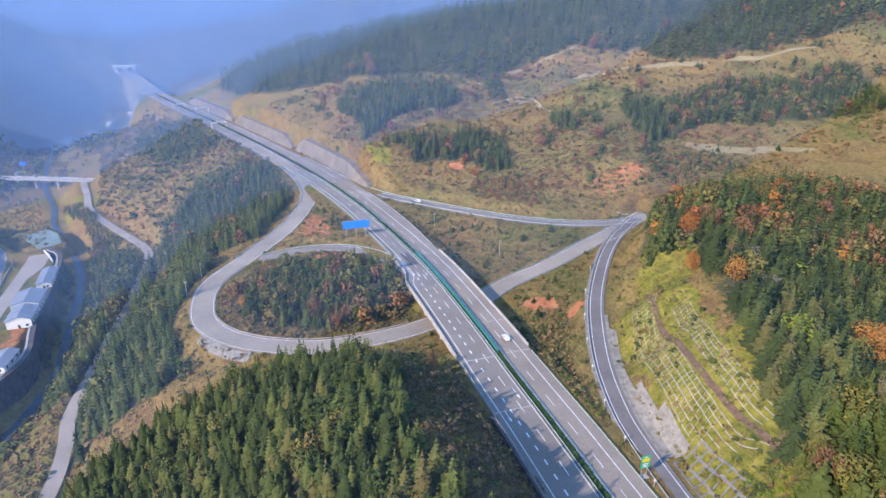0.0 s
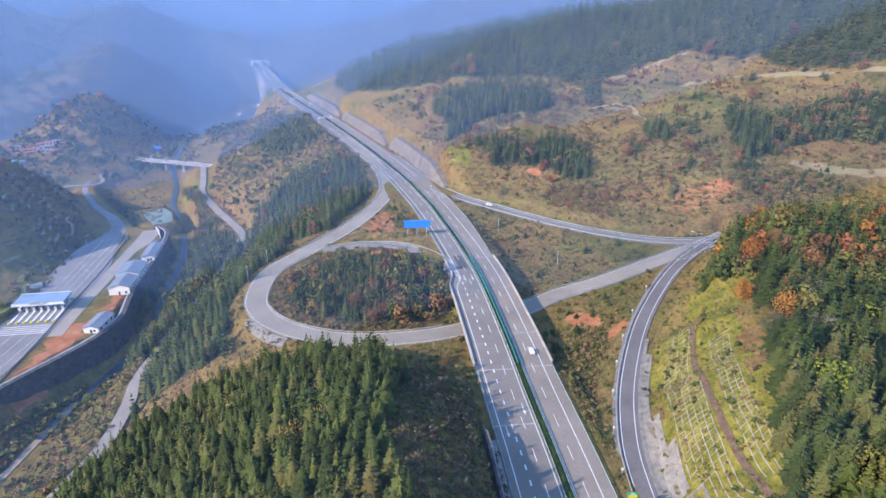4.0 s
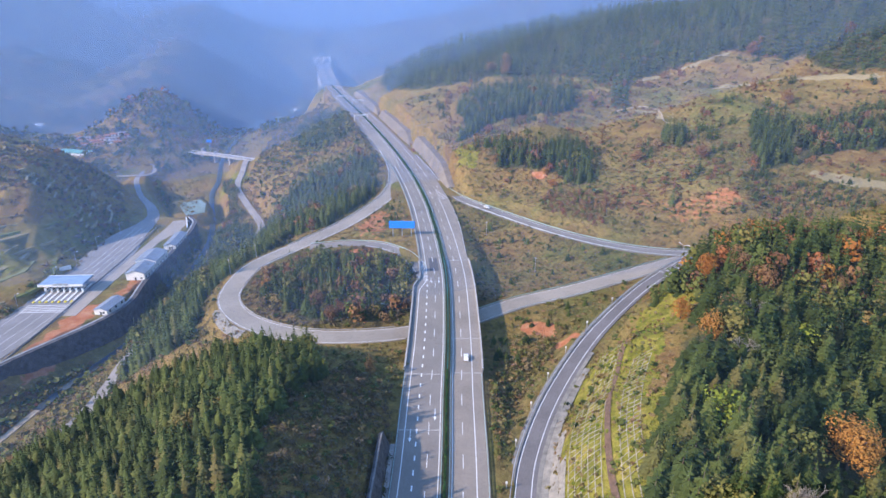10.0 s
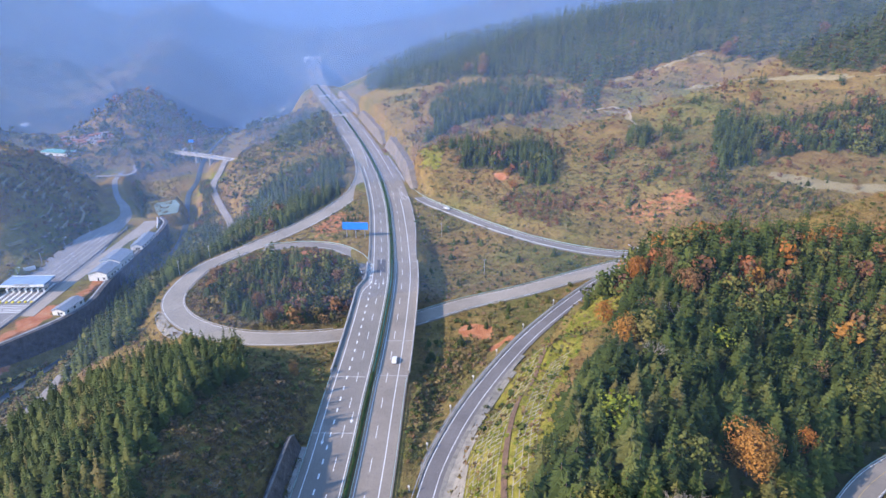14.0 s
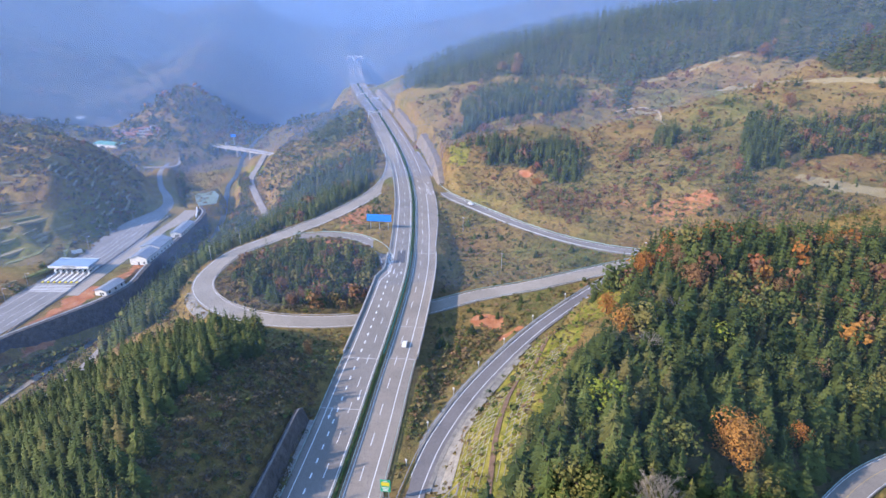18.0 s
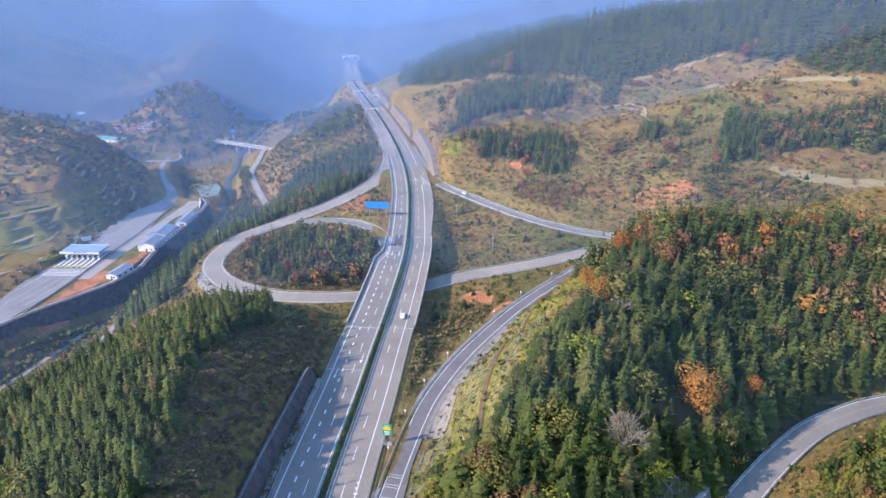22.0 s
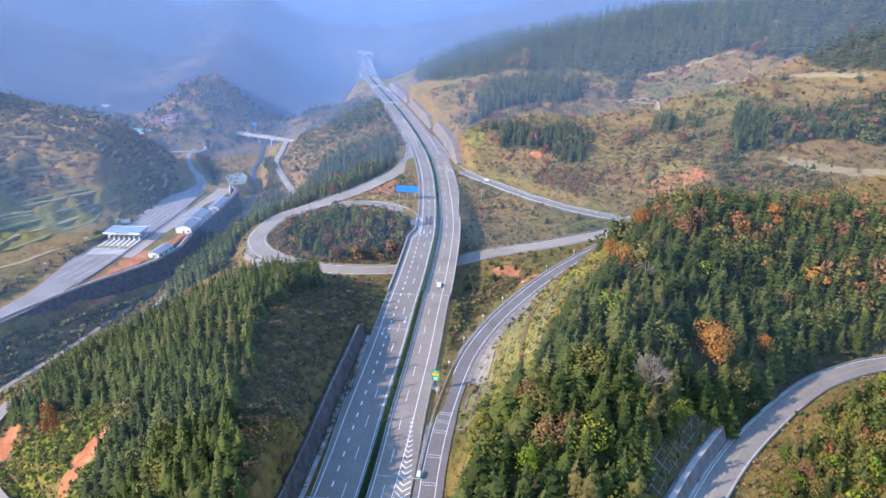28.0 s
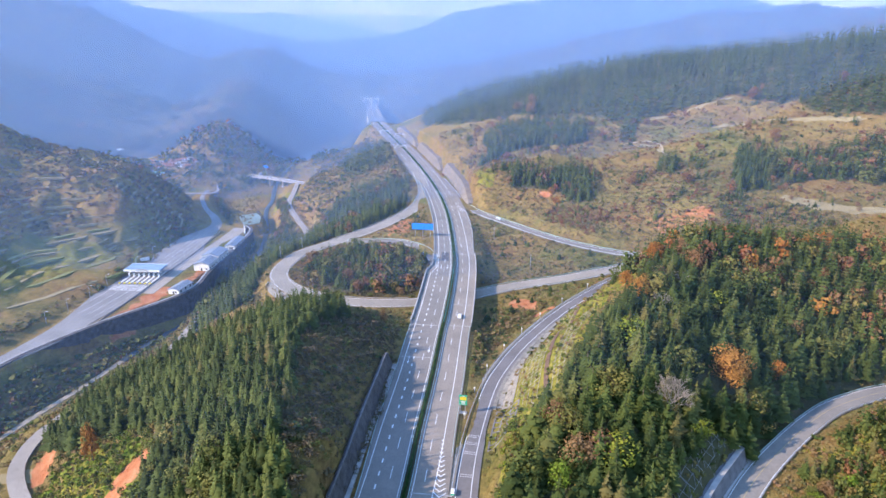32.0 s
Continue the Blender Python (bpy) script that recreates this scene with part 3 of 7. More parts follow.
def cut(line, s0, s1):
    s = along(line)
    return line[(s >= s0) & (s <= s1)]


def between(line, y0, y1):
    return line[(line[:, 1] >= y0) & (line[:, 1] <= y1)]


def ribbon(line, a, b, top=0.0, depth=0.3):
    """Verts and faces of a slab along a line from offset a to offset b (arrays or numbers), with sides."""
    s = sides(line)
    a, b = np.broadcast_to(a, len(line))[:, None], np.broadcast_to(b, len(line))[:, None]
    up = np.array([0, 0, 1.0])
    L, R = line + s * a + up * top, line + s * b + up * top
    v = np.vstack([L, R, L - up * depth, R - up * depth])
    n = len(line)
    f = []
    for i in range(n - 1):
        f += [[i, n + i, n + i + 1, i + 1], [2 * n + i, i, i + 1, 2 * n + i + 1], [n + i, 3 * n + i, 3 * n + i + 1, n + i + 1], [2 * n + i + 1, 3 * n + i + 1, 3 * n + i, 2 * n + i]]
    f += [[0, 2 * n, 3 * n, n], [n - 1, 2 * n - 1, 4 * n - 1, 3 * n - 1]]
    return v, f


def joined(name, pieces, material):
    vs, fs, base = [], [], 0
    for v, f in pieces:
        vs.append(np.asarray(v, float))
        fs += [[i + base for i in face] for face in f]
        base += len(v)
    return link(name, np.vstack(vs), fs, material)


def road(name, line, a, b, material, label, top=0.0, depth=0.5, category="road"):
    v, f = ribbon(line, a, b, top, depth)
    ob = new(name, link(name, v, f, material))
    return tagged(ob, label, category, kind="structure")


# ---- ground ----
gx = spaced(-470, 225, 2.7, -3100, 3100)
gy = spaced(45, 480, 2.7, -1400, 4000)
gy = np.array(sorted(set(gy[(gy < 481) | (gy > 832)]) | set(np.arange(483.5, 832, 3.6))))
X, Y = np.meshgrid(gx, gy)
XY = np.column_stack([X.ravel(), Y.ravel()])
Z = ground_height(XY)
nx, ny = len(gx), len(gy)
ii = (np.arange(ny - 1)[:, None] * nx + np.arange(nx - 1)[None]).ravel()
ground_mesh = link("ground", np.column_stack([XY, Z]), np.column_stack([ii, ii + 1, ii + nx + 1, ii + nx]), GROUND, True)


def blob(x, y, cx, cy, rx, ry, turn=0.0):
    c, s = math.cos(radians(turn)), math.sin(radians(turn))
    x, y = x + rough_field(x, y, 26, 4, 3.0) * min(rx, ry) * 0.3, y + rough_field(x, y, 23, 4, 5.0) * min(rx, ry) * 0.3
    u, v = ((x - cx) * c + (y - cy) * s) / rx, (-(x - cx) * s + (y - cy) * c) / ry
    return 1 - smooth((np.hypot(u, v) - 0.55) / 0.6)


def cover_masks(x, y):
    """Bare soil, lush grass and pale fields over the plan."""
    soil = np.zeros_like(x)
    for c in ((58, 249, 8, 4, 40), (-62, 296, 7, 4, 0), (-37, 75, 6, 13, -12), (-96, 84, 5, 13, 42), (45, 258, 8, 6, 0), (8, 432, 7, 5, 0)):
        soil = np.maximum(soil, blob(x, y, *c))
    for weight, c in ((0.7, (-228, 245, 9, 46, 12)), (0.55, (-236, 305, 8, 30, 20)), (0.53, (121, 405, 17, 8, 12)), (0.5, (112, 398, 34, 13, 20)), (0.46, (85, 400, 22, 8, 10)), (0.55, (-75, 345, 14, 32, 20)), (0.5, (-60, 318, 14, 8, 0))):
        soil = np.maximum(soil, weight * blob(x, y, *c))
    lush = np.zeros_like(x)
    for c in ((80, 180, 17, 68, 0), (93, 245, 12, 30, -22), (-55, 80, 25, 14, 0), (215, 150, 45, 70, 0), (250, 215, 50, 30, 20), (90, 95, 7, 45, -6), (-48, 445, 8, 22, 30), (-110, 500, 10, 30, 30), (-325, 535, 16, 34, 32)):
        lush = np.maximum(lush, blob(x, y, *c))
    field = np.zeros_like(x)
    for c in ((200, 445, 34, 7, -3), (240, 446, 30, 5, -3), (66, 562, 13, 3, 10), (80, 548, 3, 12, 10), (112, 668, 36, 4, 32), (70, 640, 24, 3.5, 40), (150, 610, 44, 6, 8), (210, 603, 42, 5, 0), (300, 605, 60, 3.5, 4), (-100, 76, 12, 5, 30), (-217, 385, 5, 8, 10)):
        field = np.maximum(field, blob(x, y, *c) * 0.9)
    _, terraced, count, _ = bare_height(x, y)
    green = terraced * blob(x, y, -322, 258, 30, 70, 8)
    lush = np.maximum(lush, 0.5 * green)
    return soil, lush, field


soil, lush, field = cover_masks(XY[:, 0], XY[:, 1])
litter = 0.85 * smooth((np.hypot(XY[:, 0] + 20, XY[:, 1] - 230) - 760) / 300)
for outline in WOODED:
    litter = np.maximum(litter, 0.9 * inside(XY[:, 0] + rough_field(XY[:, 0], XY[:, 1], 30, 3, 2.0) * 2, XY[:, 1], outline))
att = ground_mesh.attributes.new("cover", "FLOAT_COLOR", "POINT")
att.data.foreach_set("color", np.column_stack([soil, lush, field, litter]).ravel())
ground = tagged(new("ground", ground_mesh), "dry autumn hillsides of ochre grass, scrub and red soil", "ground", kind="structure")


def heights(xy):
    """Ground height read from the built sheet."""
    xy = np.asarray(xy, float)
    i = np.clip(np.searchsorted(gx, xy[:, 0]) - 1, 0, nx - 2)
    j = np.clip(np.searchsorted(gy, xy[:, 1]) - 1, 0, ny - 2)
    u = ((xy[:, 0] - gx[i]) / (gx[i + 1] - gx[i])).clip(0, 1)
    v = ((xy[:, 1] - gy[j]) / (gy[j + 1] - gy[j])).clip(0, 1)
    G = Z.reshape(ny, nx)
    return (G[j, i] * (1 - u) + G[j, i + 1] * u) * (1 - v) + (G[j + 1, i] * (1 - u) + G[j + 1, i + 1] * u) * v


# ---- roads ----
hy = HIGHWAY[:, 1]
left_edge = -12.6 - 3.2 * smooth((283 - hy) / 12) * (0.45 + 0.55 * smooth((hy - 60) / 90)) - 3.6 * smooth((hy - 480) / 40) * smooth((660 - hy) / 60)
right_edge = 12.9 + 2.5 * smooth((hy - 300) / 60) * smooth((470 - hy) / 40)
road("road_southbound", HIGHWAY, left_edge, -1.3, ASPHALT, "grey worn asphalt carriageway with an acceleration lane")
road("road_northbound", HIGHWAY, 1.3, right_edge, ASPHALT_SUNLIT, "grey worn asphalt carriageway of the expressway")
road("road_ramp_right", RIGHT_RAMP, -4.3, 4.0 - 0.7 * smooth((RIGHT_RAMP[:, 1] - 126) / 10), ASPHALT_RAMP, "narrow asphalt ramp curving along the cut slope", -0.02)
road("road_ramp_loop", CROSS_RAMP, -5.4, 5.4, LOOP_SURFACE, "asphalt loop ramp passing under the expressway", -0.04)
road("road_ramp_upper", UPPER_RAMP, -4.5, 4.5, ASPHALT, "asphalt ramp leaving the expressway", -0.03)
road("road_spur", SPUR, -4.0, 4.0, ASPHALT, "short asphalt spur joining the expressway", -0.05)
road("road_east", EAST_ROAD, -4.2, 4.2, EAST_SURFACE, "worn beige-grey country road round the wooded hill", 0.0)
lane = np.vstack([BEND_ROAD[:0:-1], LOW_ROAD])
road("road_low", lane, -2.9, 2.9, CONCRETE_ROAD, "narrow concrete lane bending round the hill foot along the valley", 0.3, 0.9)
py = PLAZA_ROAD[:, 1]
plaza_l = -4.6 + 2.0 * smooth((py - 425) / 50) - 16 * smooth((py - 185) / 80) * smooth((430 - py) / 60)
plaza_r = 4.6 - 2.0 * smooth((py - 425) / 50) + 10 * smooth((py - 130) / 60) * smooth((395 - py) / 60)
road("road_toll_plaza", PLAZA_ROAD, plaza_l, plaza_r, PLAZA, "wide pale concrete toll plaza road", 0.0)



def stripes(line, offset, width, period, length, y0, y1, top=0.012):
    """Poses of dashes along a line."""
    s, side = along(line), sides(line)
    out = []
    for d in np.arange(0, s[-1], period):
        p = np.array([np.interp(d, s, line[:, k]) for k in range(3)])
        n = np.array([np.interp(d, s, side[:, k]) for k in range(2)])
        n /= np.linalg.norm(n)
        q = p[:2] + n * offset
        if y0 <= q[1] <= y1:
            out.append(pose(q[0], q[1], p[2] + top, 0, 0, math.degrees(math.atan2(n[1], n[0]))))
    return out


def place_on(line, d, offset):
    s, side = along(line), sides(line)
    p = np.array([np.interp(d, s, line[:, k]) for k in range(3)])
    n = np.array([np.interp(d, s, side[:, k]) for k in range(2)])
    n /= np.linalg.norm(n)
    return np.array([p[0] + n[0] * offset, p[1] + n[1] * offset, p[2]]), math.degrees(math.atan2(n[1], n[0]))


def at_y(line, y):
    return float(np.interp(y, line[:, 1], along(line))) if line[-1, 1] > line[0, 1] else float(np.interp(-y, -line[:, 1], along(line)))


def slab_mesh(name, wx, ly, h, material):
    return mesh_from(name, boxed(-wx / 2, wx / 2, -ly / 2, ly / 2, 0, h), material)


# ---- painted lines ----
NORTH, SOUTH = bpy.data.objects["road_northbound"], bpy.data.objects["road_southbound"]
DASH = slab_mesh("dash", 0.2, 6, 0.012, PAINT)
THICK = slab_mesh("thick_dash", 0.45, 2.2, 0.012, PAINT)
for m in stripes(HIGHWAY, -5.6, 0.2, 15, 6, 40, 700):
    part("lane_dash", DASH, PAINT, SOUTH, m=m)
for m in stripes(HIGHWAY, 5.2, 0.2, 15, 6, 40, 700):
    part("lane_dash", DASH, PAINT, NORTH, m=m)
for m in stripes(HIGHWAY, -9.4, 0.45, 6.2, 2.2, 45, 276):
    part("wide_dash", THICK, PAINT, SOUTH, m=m)


def solid(name, line, offset, width, parent, material=PAINT, y0=-1e9, y1=1e9, top=0.012):
    piece = between(line, y0, y1)
    off = np.broadcast_to(offset, len(line))[(line[:, 1] >= y0) & (line[:, 1] <= y1)]
    v, f = ribbon(piece, off - width / 2, off + width / 2, top, 0.012)
    return part(name, link(name, v, f, material), material, parent)


outer_s = -9.4 - 3.8 * smooth((281 - hy) / 14)
solid("edge_line", HIGHWAY, outer_s, 0.25, SOUTH, y0=20, y1=1150)
solid("inner_line", HIGHWAY, -2.0, 0.22, SOUTH, y0=20, y1=1150)
solid("edge_line", HIGHWAY, 9.1 - 1.2 * smooth((125 - hy) / 45), 0.25, NORTH, y0=20, y1=395)
solid("edge_line", HIGHWAY, 9.6, 0.25, NORTH, y0=440, y1=1150)
solid("inner_line", HIGHWAY, 2.0, 0.22, NORTH, y0=20, y1=1150)
for nm, line, offs in (("road_ramp_right", RIGHT_RAMP, (-2.6, 1.9)), ("road_ramp_loop", CROSS_RAMP, (-4.6, 4.6)), ("road_ramp_upper", UPPER_RAMP, (-3.2, 2.4)), ("road_spur", SPUR[SPUR[:, 0] > -70], (-3, 3))):
    for o in offs:
        solid("ramp_line", line, o, 0.16 if line is CROSS_RAMP else 0.22, bpy.data.objects[nm])
solid("ramp_line", EAST_ROAD, -3.6, 0.18, bpy.data.objects["road_east"])
solid("ramp_line", EAST_ROAD, 3.6, 0.12, bpy.data.objects["road_east"])
solid("centre_line", EAST_ROAD, 0.0, 0.14, bpy.data.objects["road_east"], LINE_YELLOW)


def chevrons(road_ob, line, y0, y1, inner, outer0, outer1, spacing):
    """V-shaped bars in the nose between two roads."""
    d0, d1 = at_y(line, y0), at_y(line, y1)
    n = int(abs(d1 - d0) / spacing)
    for k in range(n):
        u = k / max(1, n - 1)
        out = outer0 + (outer1 - outer0) * u
        mid = (inner + out) / 2
        d = d0 + (d1 - d0) * u
        bm = bmesh.new()
        for a, b in ((inner + 0.2, mid), (mid, out - 0.2)):
            pts = []
            for o, e in ((a, 0.0 if a < mid else 0.45 * abs(out - inner)), (b, 0.45 * abs(out - inner) if a < mid else 0.0)):
                p, turn = place_on(line, d - e, o)
                q, turn = place_on(line, d - e + 0.5, o)
                pts.append((p, q))
            lo = [bm.verts.new((*p[:2], p[2] + 0.02)) for p in (pts[0][0], pts[1][0], pts[1][1], pts[0][1])]
            bm.faces.new(lo)
        part("chevron", bm, PAINT, road_ob)


chevrons(NORTH, HIGHWAY, 121, 62, 8.2, 9.2, 16.6, 2.0)
chevrons(SOUTH, HIGHWAY, 277, 300, -10.0, -10.4, -13.0, 1.5)
chevrons(NORTH, HIGHWAY, 395, 420, 9.6, 15.4, 10.2, 2.3)
for (ax, ay), (bx, by), wide, z in (((92, 328), (112, 348), 2.6, -2.42), ((107, 358), (126, 372), 2.2, -2.38)):
    axis = Vector((bx - ax, by - ay, 0)).normalized()
    turn = math.degrees(math.atan2(axis.y, axis.x))
    for k in range(9):
        u = k / 8
        bm = boxed(-0.22, 0.22, -wide * (1 - 0.85 * u) / 2, wide * (1 - 0.85 * u) / 2, 0, 0.02)
        part("hatch_bar", bm, PAINT, NORTH, m=pose(ax + (bx - ax) * u, ay + (by - ay) * u, z, 0, 0, turn + 35))
ARROW = bmesh.new()
for quad in ([(-0.12, -3), (0.12, -3), (0.12, 1.2), (-0.12, 1.2)], [(-0.55, 1.2), (0.55, 1.2), (0.0, 3.2)]):
    ARROW.faces.new([ARROW.verts.new((x, y, 0.02)) for x, y in quad])
ARROW = mesh_from("lane_arrow", ARROW, PAINT)
for y, o in ((279, -7.5), (279, -3.8), (172, -11.4), (182, -3.8)):
    p, turn = place_on(HIGHWAY, at_y(HIGHWAY, y), o)
    part("lane_arrow", ARROW, PAINT, SOUTH, m=pose(*p, 0, 0, turn + 180))
for y, o in ((405, 5.6), (418, 12.5)):
    p, turn = place_on(HIGHWAY, at_y(HIGHWAY, y), o)
    part("lane_arrow", ARROW, PAINT, NORTH, m=pose(*p, 0, 0, turn))
# resurfaced patch, expansion joints and slow-down bars
v, f = ribbon(between(HIGHWAY, 288, 306), -7.6, -3.2, 0.008, 0.008)
part("patch", link("patch", v, f, ASPHALT_DARK), ASPHALT_DARK, SOUTH)
for ob, y, a, b in ((SOUTH, 174.5, -15.6, -1.4), (SOUTH, 204, -15.6, -1.4), (NORTH, 228, 1.4, 12.8), (NORTH, 300, 1.4, 12.8), (SOUTH, 86, -15.6, -1.4), (NORTH, 96, 1.4, 14), (NORTH, 205, 1.4, 12.8)):
    p, turn = place_on(HIGHWAY, at_y(HIGHWAY, y), (a + b) / 2)
    part("expansion_joint", boxed(a - (a + b) / 2, b - (a + b) / 2, -0.22, 0.22, 0, 0.014), CONCRETE, ob, m=pose(*p, 0, 0, turn))
RAMP_R = bpy.data.objects["road_ramp_right"]
for y in (88, 100, 111, 122, 127, 131):
    for e in (-0.5, 0.5):
        p, turn = place_on(RIGHT_RAMP, at_y(RIGHT_RAMP, y + e), -0.3)
        for k in range(5):
            part("rumble_bar", boxed(-0.2, 0.2, -0.13, 0.13, 0, 0.014), PAINT, RAMP_R, m=pose(p[0], p[1], p[2], 0, 0, turn) @ pose(-1.6 + 0.8 * k, 0, 0))


# ---- guard rails ----
POST = mesh_from("post", box(boxed(-0.07, 0.07, -0.07, 0.07, -0.3, 0.82), -0.05, 0.05, -0.05, 0.13, 0.5, 0.72), STEEL)


def guardrail(line, offset, y0, y1, material=RAIL, step=4.0, label="pale green steel crash barrier along the road edge", cap=0.0):
    if isinstance(offset, np.ndarray):
        offset = offset[(line[:, 1] >= y0) & (line[:, 1] <= y1)]
    piece = between(line, y0, y1)
    if len(piece) < 3:
        return
    ob = thing("guardrail", label, "guardrail", group="crash barriers")
    v, f = ribbon(piece, offset - 0.04, offset + 0.04, 0.80, 0.36)
    w, g = ribbon(piece, offset - 0.09, offset + 0.09, 0.70, 0.16)
    part("beam", joined("beam", [(v, f), (w, g)], material), material, ob)
    s, side = along(piece), sides(piece)
    off = np.broadcast_to(offset, len(piece))
    for d in np.arange(0, s[-1], step):
        p = [np.interp(d, s, piece[:, k] + side[:, k] * off) for k in range(3)]
        part("post", POST, STEEL, ob, m=pose(*p))
    return ob


guardrail(HIGHWAY, -1.2, 40, 460)
guardrail(HIGHWAY, 1.2, 40, 460)
guardrail(HIGHWAY, right_edge - 0.4, 112, 204)
guardrail(HIGHWAY, right_edge - 0.4, 306, 402, RAIL_GREY)
guardrail(HIGHWAY, left_edge + 0.4, 40, 204)
guardrail(HIGHWAY, left_edge + 0.4, 303, 520, RAIL)
guardrail(RIGHT_RAMP, -3.9, 102, 350, RAIL_GREY, 5, "grey steel crash barrier with white delineators")
guardrail(CROSS_RAMP[CROSS_RAMP[:, 0] > 14], -5.2, 262, 345, RAIL_GREY, 5, "grey steel crash barrier beside the ramp")
guardrail(CROSS_RAMP[CROSS_RAMP[:, 0] > 14], 5.2, 258, 345, RAIL, 5, "pale green crash barrier beside the ramp")
guardrail(UPPER_RAMP, -4.3, 352, 430, RAIL, 5, "pale green crash barrier beside the ramp")
guardrail(UPPER_RAMP, 4.3, 352, 400, RAIL_GREY, 5, "grey crash barrier beside the ramp")
guardrail(SPUR, 3.8, 288, 314, RAIL, 4, "pale green crash barrier on the spur's bend")
guardrail(EAST_ROAD, 4.0, 80, 262, RAIL_GREY, 4, "white steel crash barrier round the bend")
guardrail(EAST_ROAD, -4.0, 165, 262, RAIL, 4, "pale green crash barrier round the bend")
loop_out = CROSS_RAMP[(CROSS_RAMP[:, 0] < -12)]
rail_side = 5.2
for piece in (loop_out[loop_out[:, 1] < 300],):
    guardrail(piece, rail_side, 0, 999, CONCRETE, 6, "low concrete kerb barrier round the loop")
guardrail(CROSS_RAMP[CROSS_RAMP[:, 0] < -85], -5.2, 300, 520, RAIL_GREY, 6, "grey crash barrier beside the loop")

# white delineator posts beside the ramp
for k, y in enumerate((140, 158, 176, 196, 215, 235, 258, 284)):
    p, turn = place_on(RIGHT_RAMP, at_y(RIGHT_RAMP, y), -5.2)
    ob = thing("delineator_post", "short white delineator post with a dark band", "road post", pose(*p), group="posts along the ramp")
    bm = rod(bmesh.new(), (0, 0, -0.6), (0, 0, 2.3), 0.16, 0.14)
    part("shaft", bm, STEEL, ob)
    part("reflector", boxed(-0.3, 0.3, -0.1, 0.1, 1.8, 2.7, 0.05), WHITE, ob)

v, f = ribbon(between(RIGHT_RAMP, 100, 345), -5.0, -3.3, 0.0, 0.5)
tagged(new("pavement_shoulder", link("pavement_shoulder", v, f, GRAVEL)), "pale concrete shoulder under the ramp's crash barrier", "shoulder", kind="structure")

# ---- overpass ----
bridge = thing("bridge", "concrete girder bridge carrying the expressway over the ramp", "bridge", kind="structure")
span = between(HIGHWAY, 204, 303)
sel = (hy >= 204) & (hy <= 303)
for nm, a, b in (("deck", left_edge[sel] - 0.35, np.full(sel.sum(), -0.9)), ("deck", np.full(sel.sum(), 0.9), right_edge[sel] + 0.35)):
    v, f = ribbon(span, a, b, -0.5, 0.5)
    part(nm, link(nm, v, f, CONCRETE), CONCRETE, bridge)
for c in (-13, -9.5, -6, -2.8, 2.8, 6, 9.2, 12):
    v, f = ribbon(span, c - 0.5, c + 0.5, -1.0, 1.2)
    part("girder", link("girder", v, f, CONCRETE), CONCRETE, bridge)
for a in (left_edge[sel] - 0.1, right_edge[sel] + 0.1):
    v, f = ribbon(span, a - 0.28, a + 0.28, 0.95, 1.5)
    part("parapet", link("parapet", v, f, CONCRETE), CONCRETE, bridge)
for y in (216, 232, 252, 272, 290):
    for o in (-13, -4, 4, 11.5):
        p, turn = place_on(HIGHWAY, at_y(HIGHWAY, y), o)
        z = heights([p[:2]])[0] - 1
        bm = rod(bmesh.new(), (0, 0, z), (0, 0, -3.0), 0.7, n=14)
        part("pier", bm, CONCRETE, bridge, m=pose(p[0], p[1], 0))
    for o0, o1 in ((-14.5, -2), (2, 12.8)):
        p, turn = place_on(HIGHWAY, at_y(HIGHWAY, y), (o0 + o1) / 2)
        part("pier_cap", boxed((o0 - o1) / 2, (o1 - o0) / 2, -0.8, 0.8, -3.1, -2.2, 0.1), CONCRETE, bridge, m=pose(p[0], p[1], 0, 0, 0, turn))
# median screen on the bridge
fence = thing("median_fence", "teal anti-glare panels on steel rails between the carriageways", "fence")
PANEL = mesh_from("panel", box(boxed(-0.06, 0.06, -1.35, 1.35, 0.5, 1.9, 0.03), -0.1, 0.1, -1.45, -1.35, -0.2, 1.95), TEAL)
for m in stripes(HIGHWAY, 0, 0.1, 3, 3, 205, 300, 0):
    part("panel", PANEL, TEAL, fence, m=m)
v, f = ribbon(between(HIGHWAY, -130, 1100), -1.35, 1.35, -0.05, 0.4)
tagged(new("median_strip", link("median_strip", v, f, GROUND)), "narrow soil strip between the carriageways", "median", kind="structure")

# ---- retaining walls ----
OLD_STONE = plain("weathered_coping", (0.2, 0.19, 0.18), 0.9, 0, 0.3, 0.4)
def draped_wall(name, label, pts, foot, top, thick, material, coping=None, lean=0.0, step=3.0, cap=0.9):
    """A wall along a line of plan points, from foot to top heights (callables of the way along)."""
    line = spline([(x, y, 0) for x, y in pts], step)
    s, side = along(line), sides(line)
    u = s / s[-1]
    lo = np.array([foot(a) for a in u])
    hi = np.array([top(a) for a in u])
    n = len(line)
    base = line.copy()
    base[:, 2] = lo
    head = line + side * lean
    head[:, 2] = hi
    V = np.vstack([base, head, head + side * thick, base + side * (thick + lean)])
    F = []
    for i in range(n - 1):
        F += [[i, i + 1, n + i + 1, n + i], [n + i, n + i + 1, 2 * n + i + 1, 2 * n + i], [2 * n + i, 2 * n + i + 1, 3 * n + i + 1, 3 * n + i]]
    F += [[0, n, 2 * n, 3 * n], [n - 1, 4 * n - 1, 3 * n - 1, 2 * n - 1]]
    ob = thing(name, label, "wall", kind="structure")
    part("wall_face", link("wall_face", V, F, material), material, ob)
    if coping is not None:
        h2 = head.copy()
        v, f = ribbon(h2, -0.15, min(thick, cap), 0.25, 0.3)
        part("coping", link("coping", v, f, coping), coping, ob)
    return ob


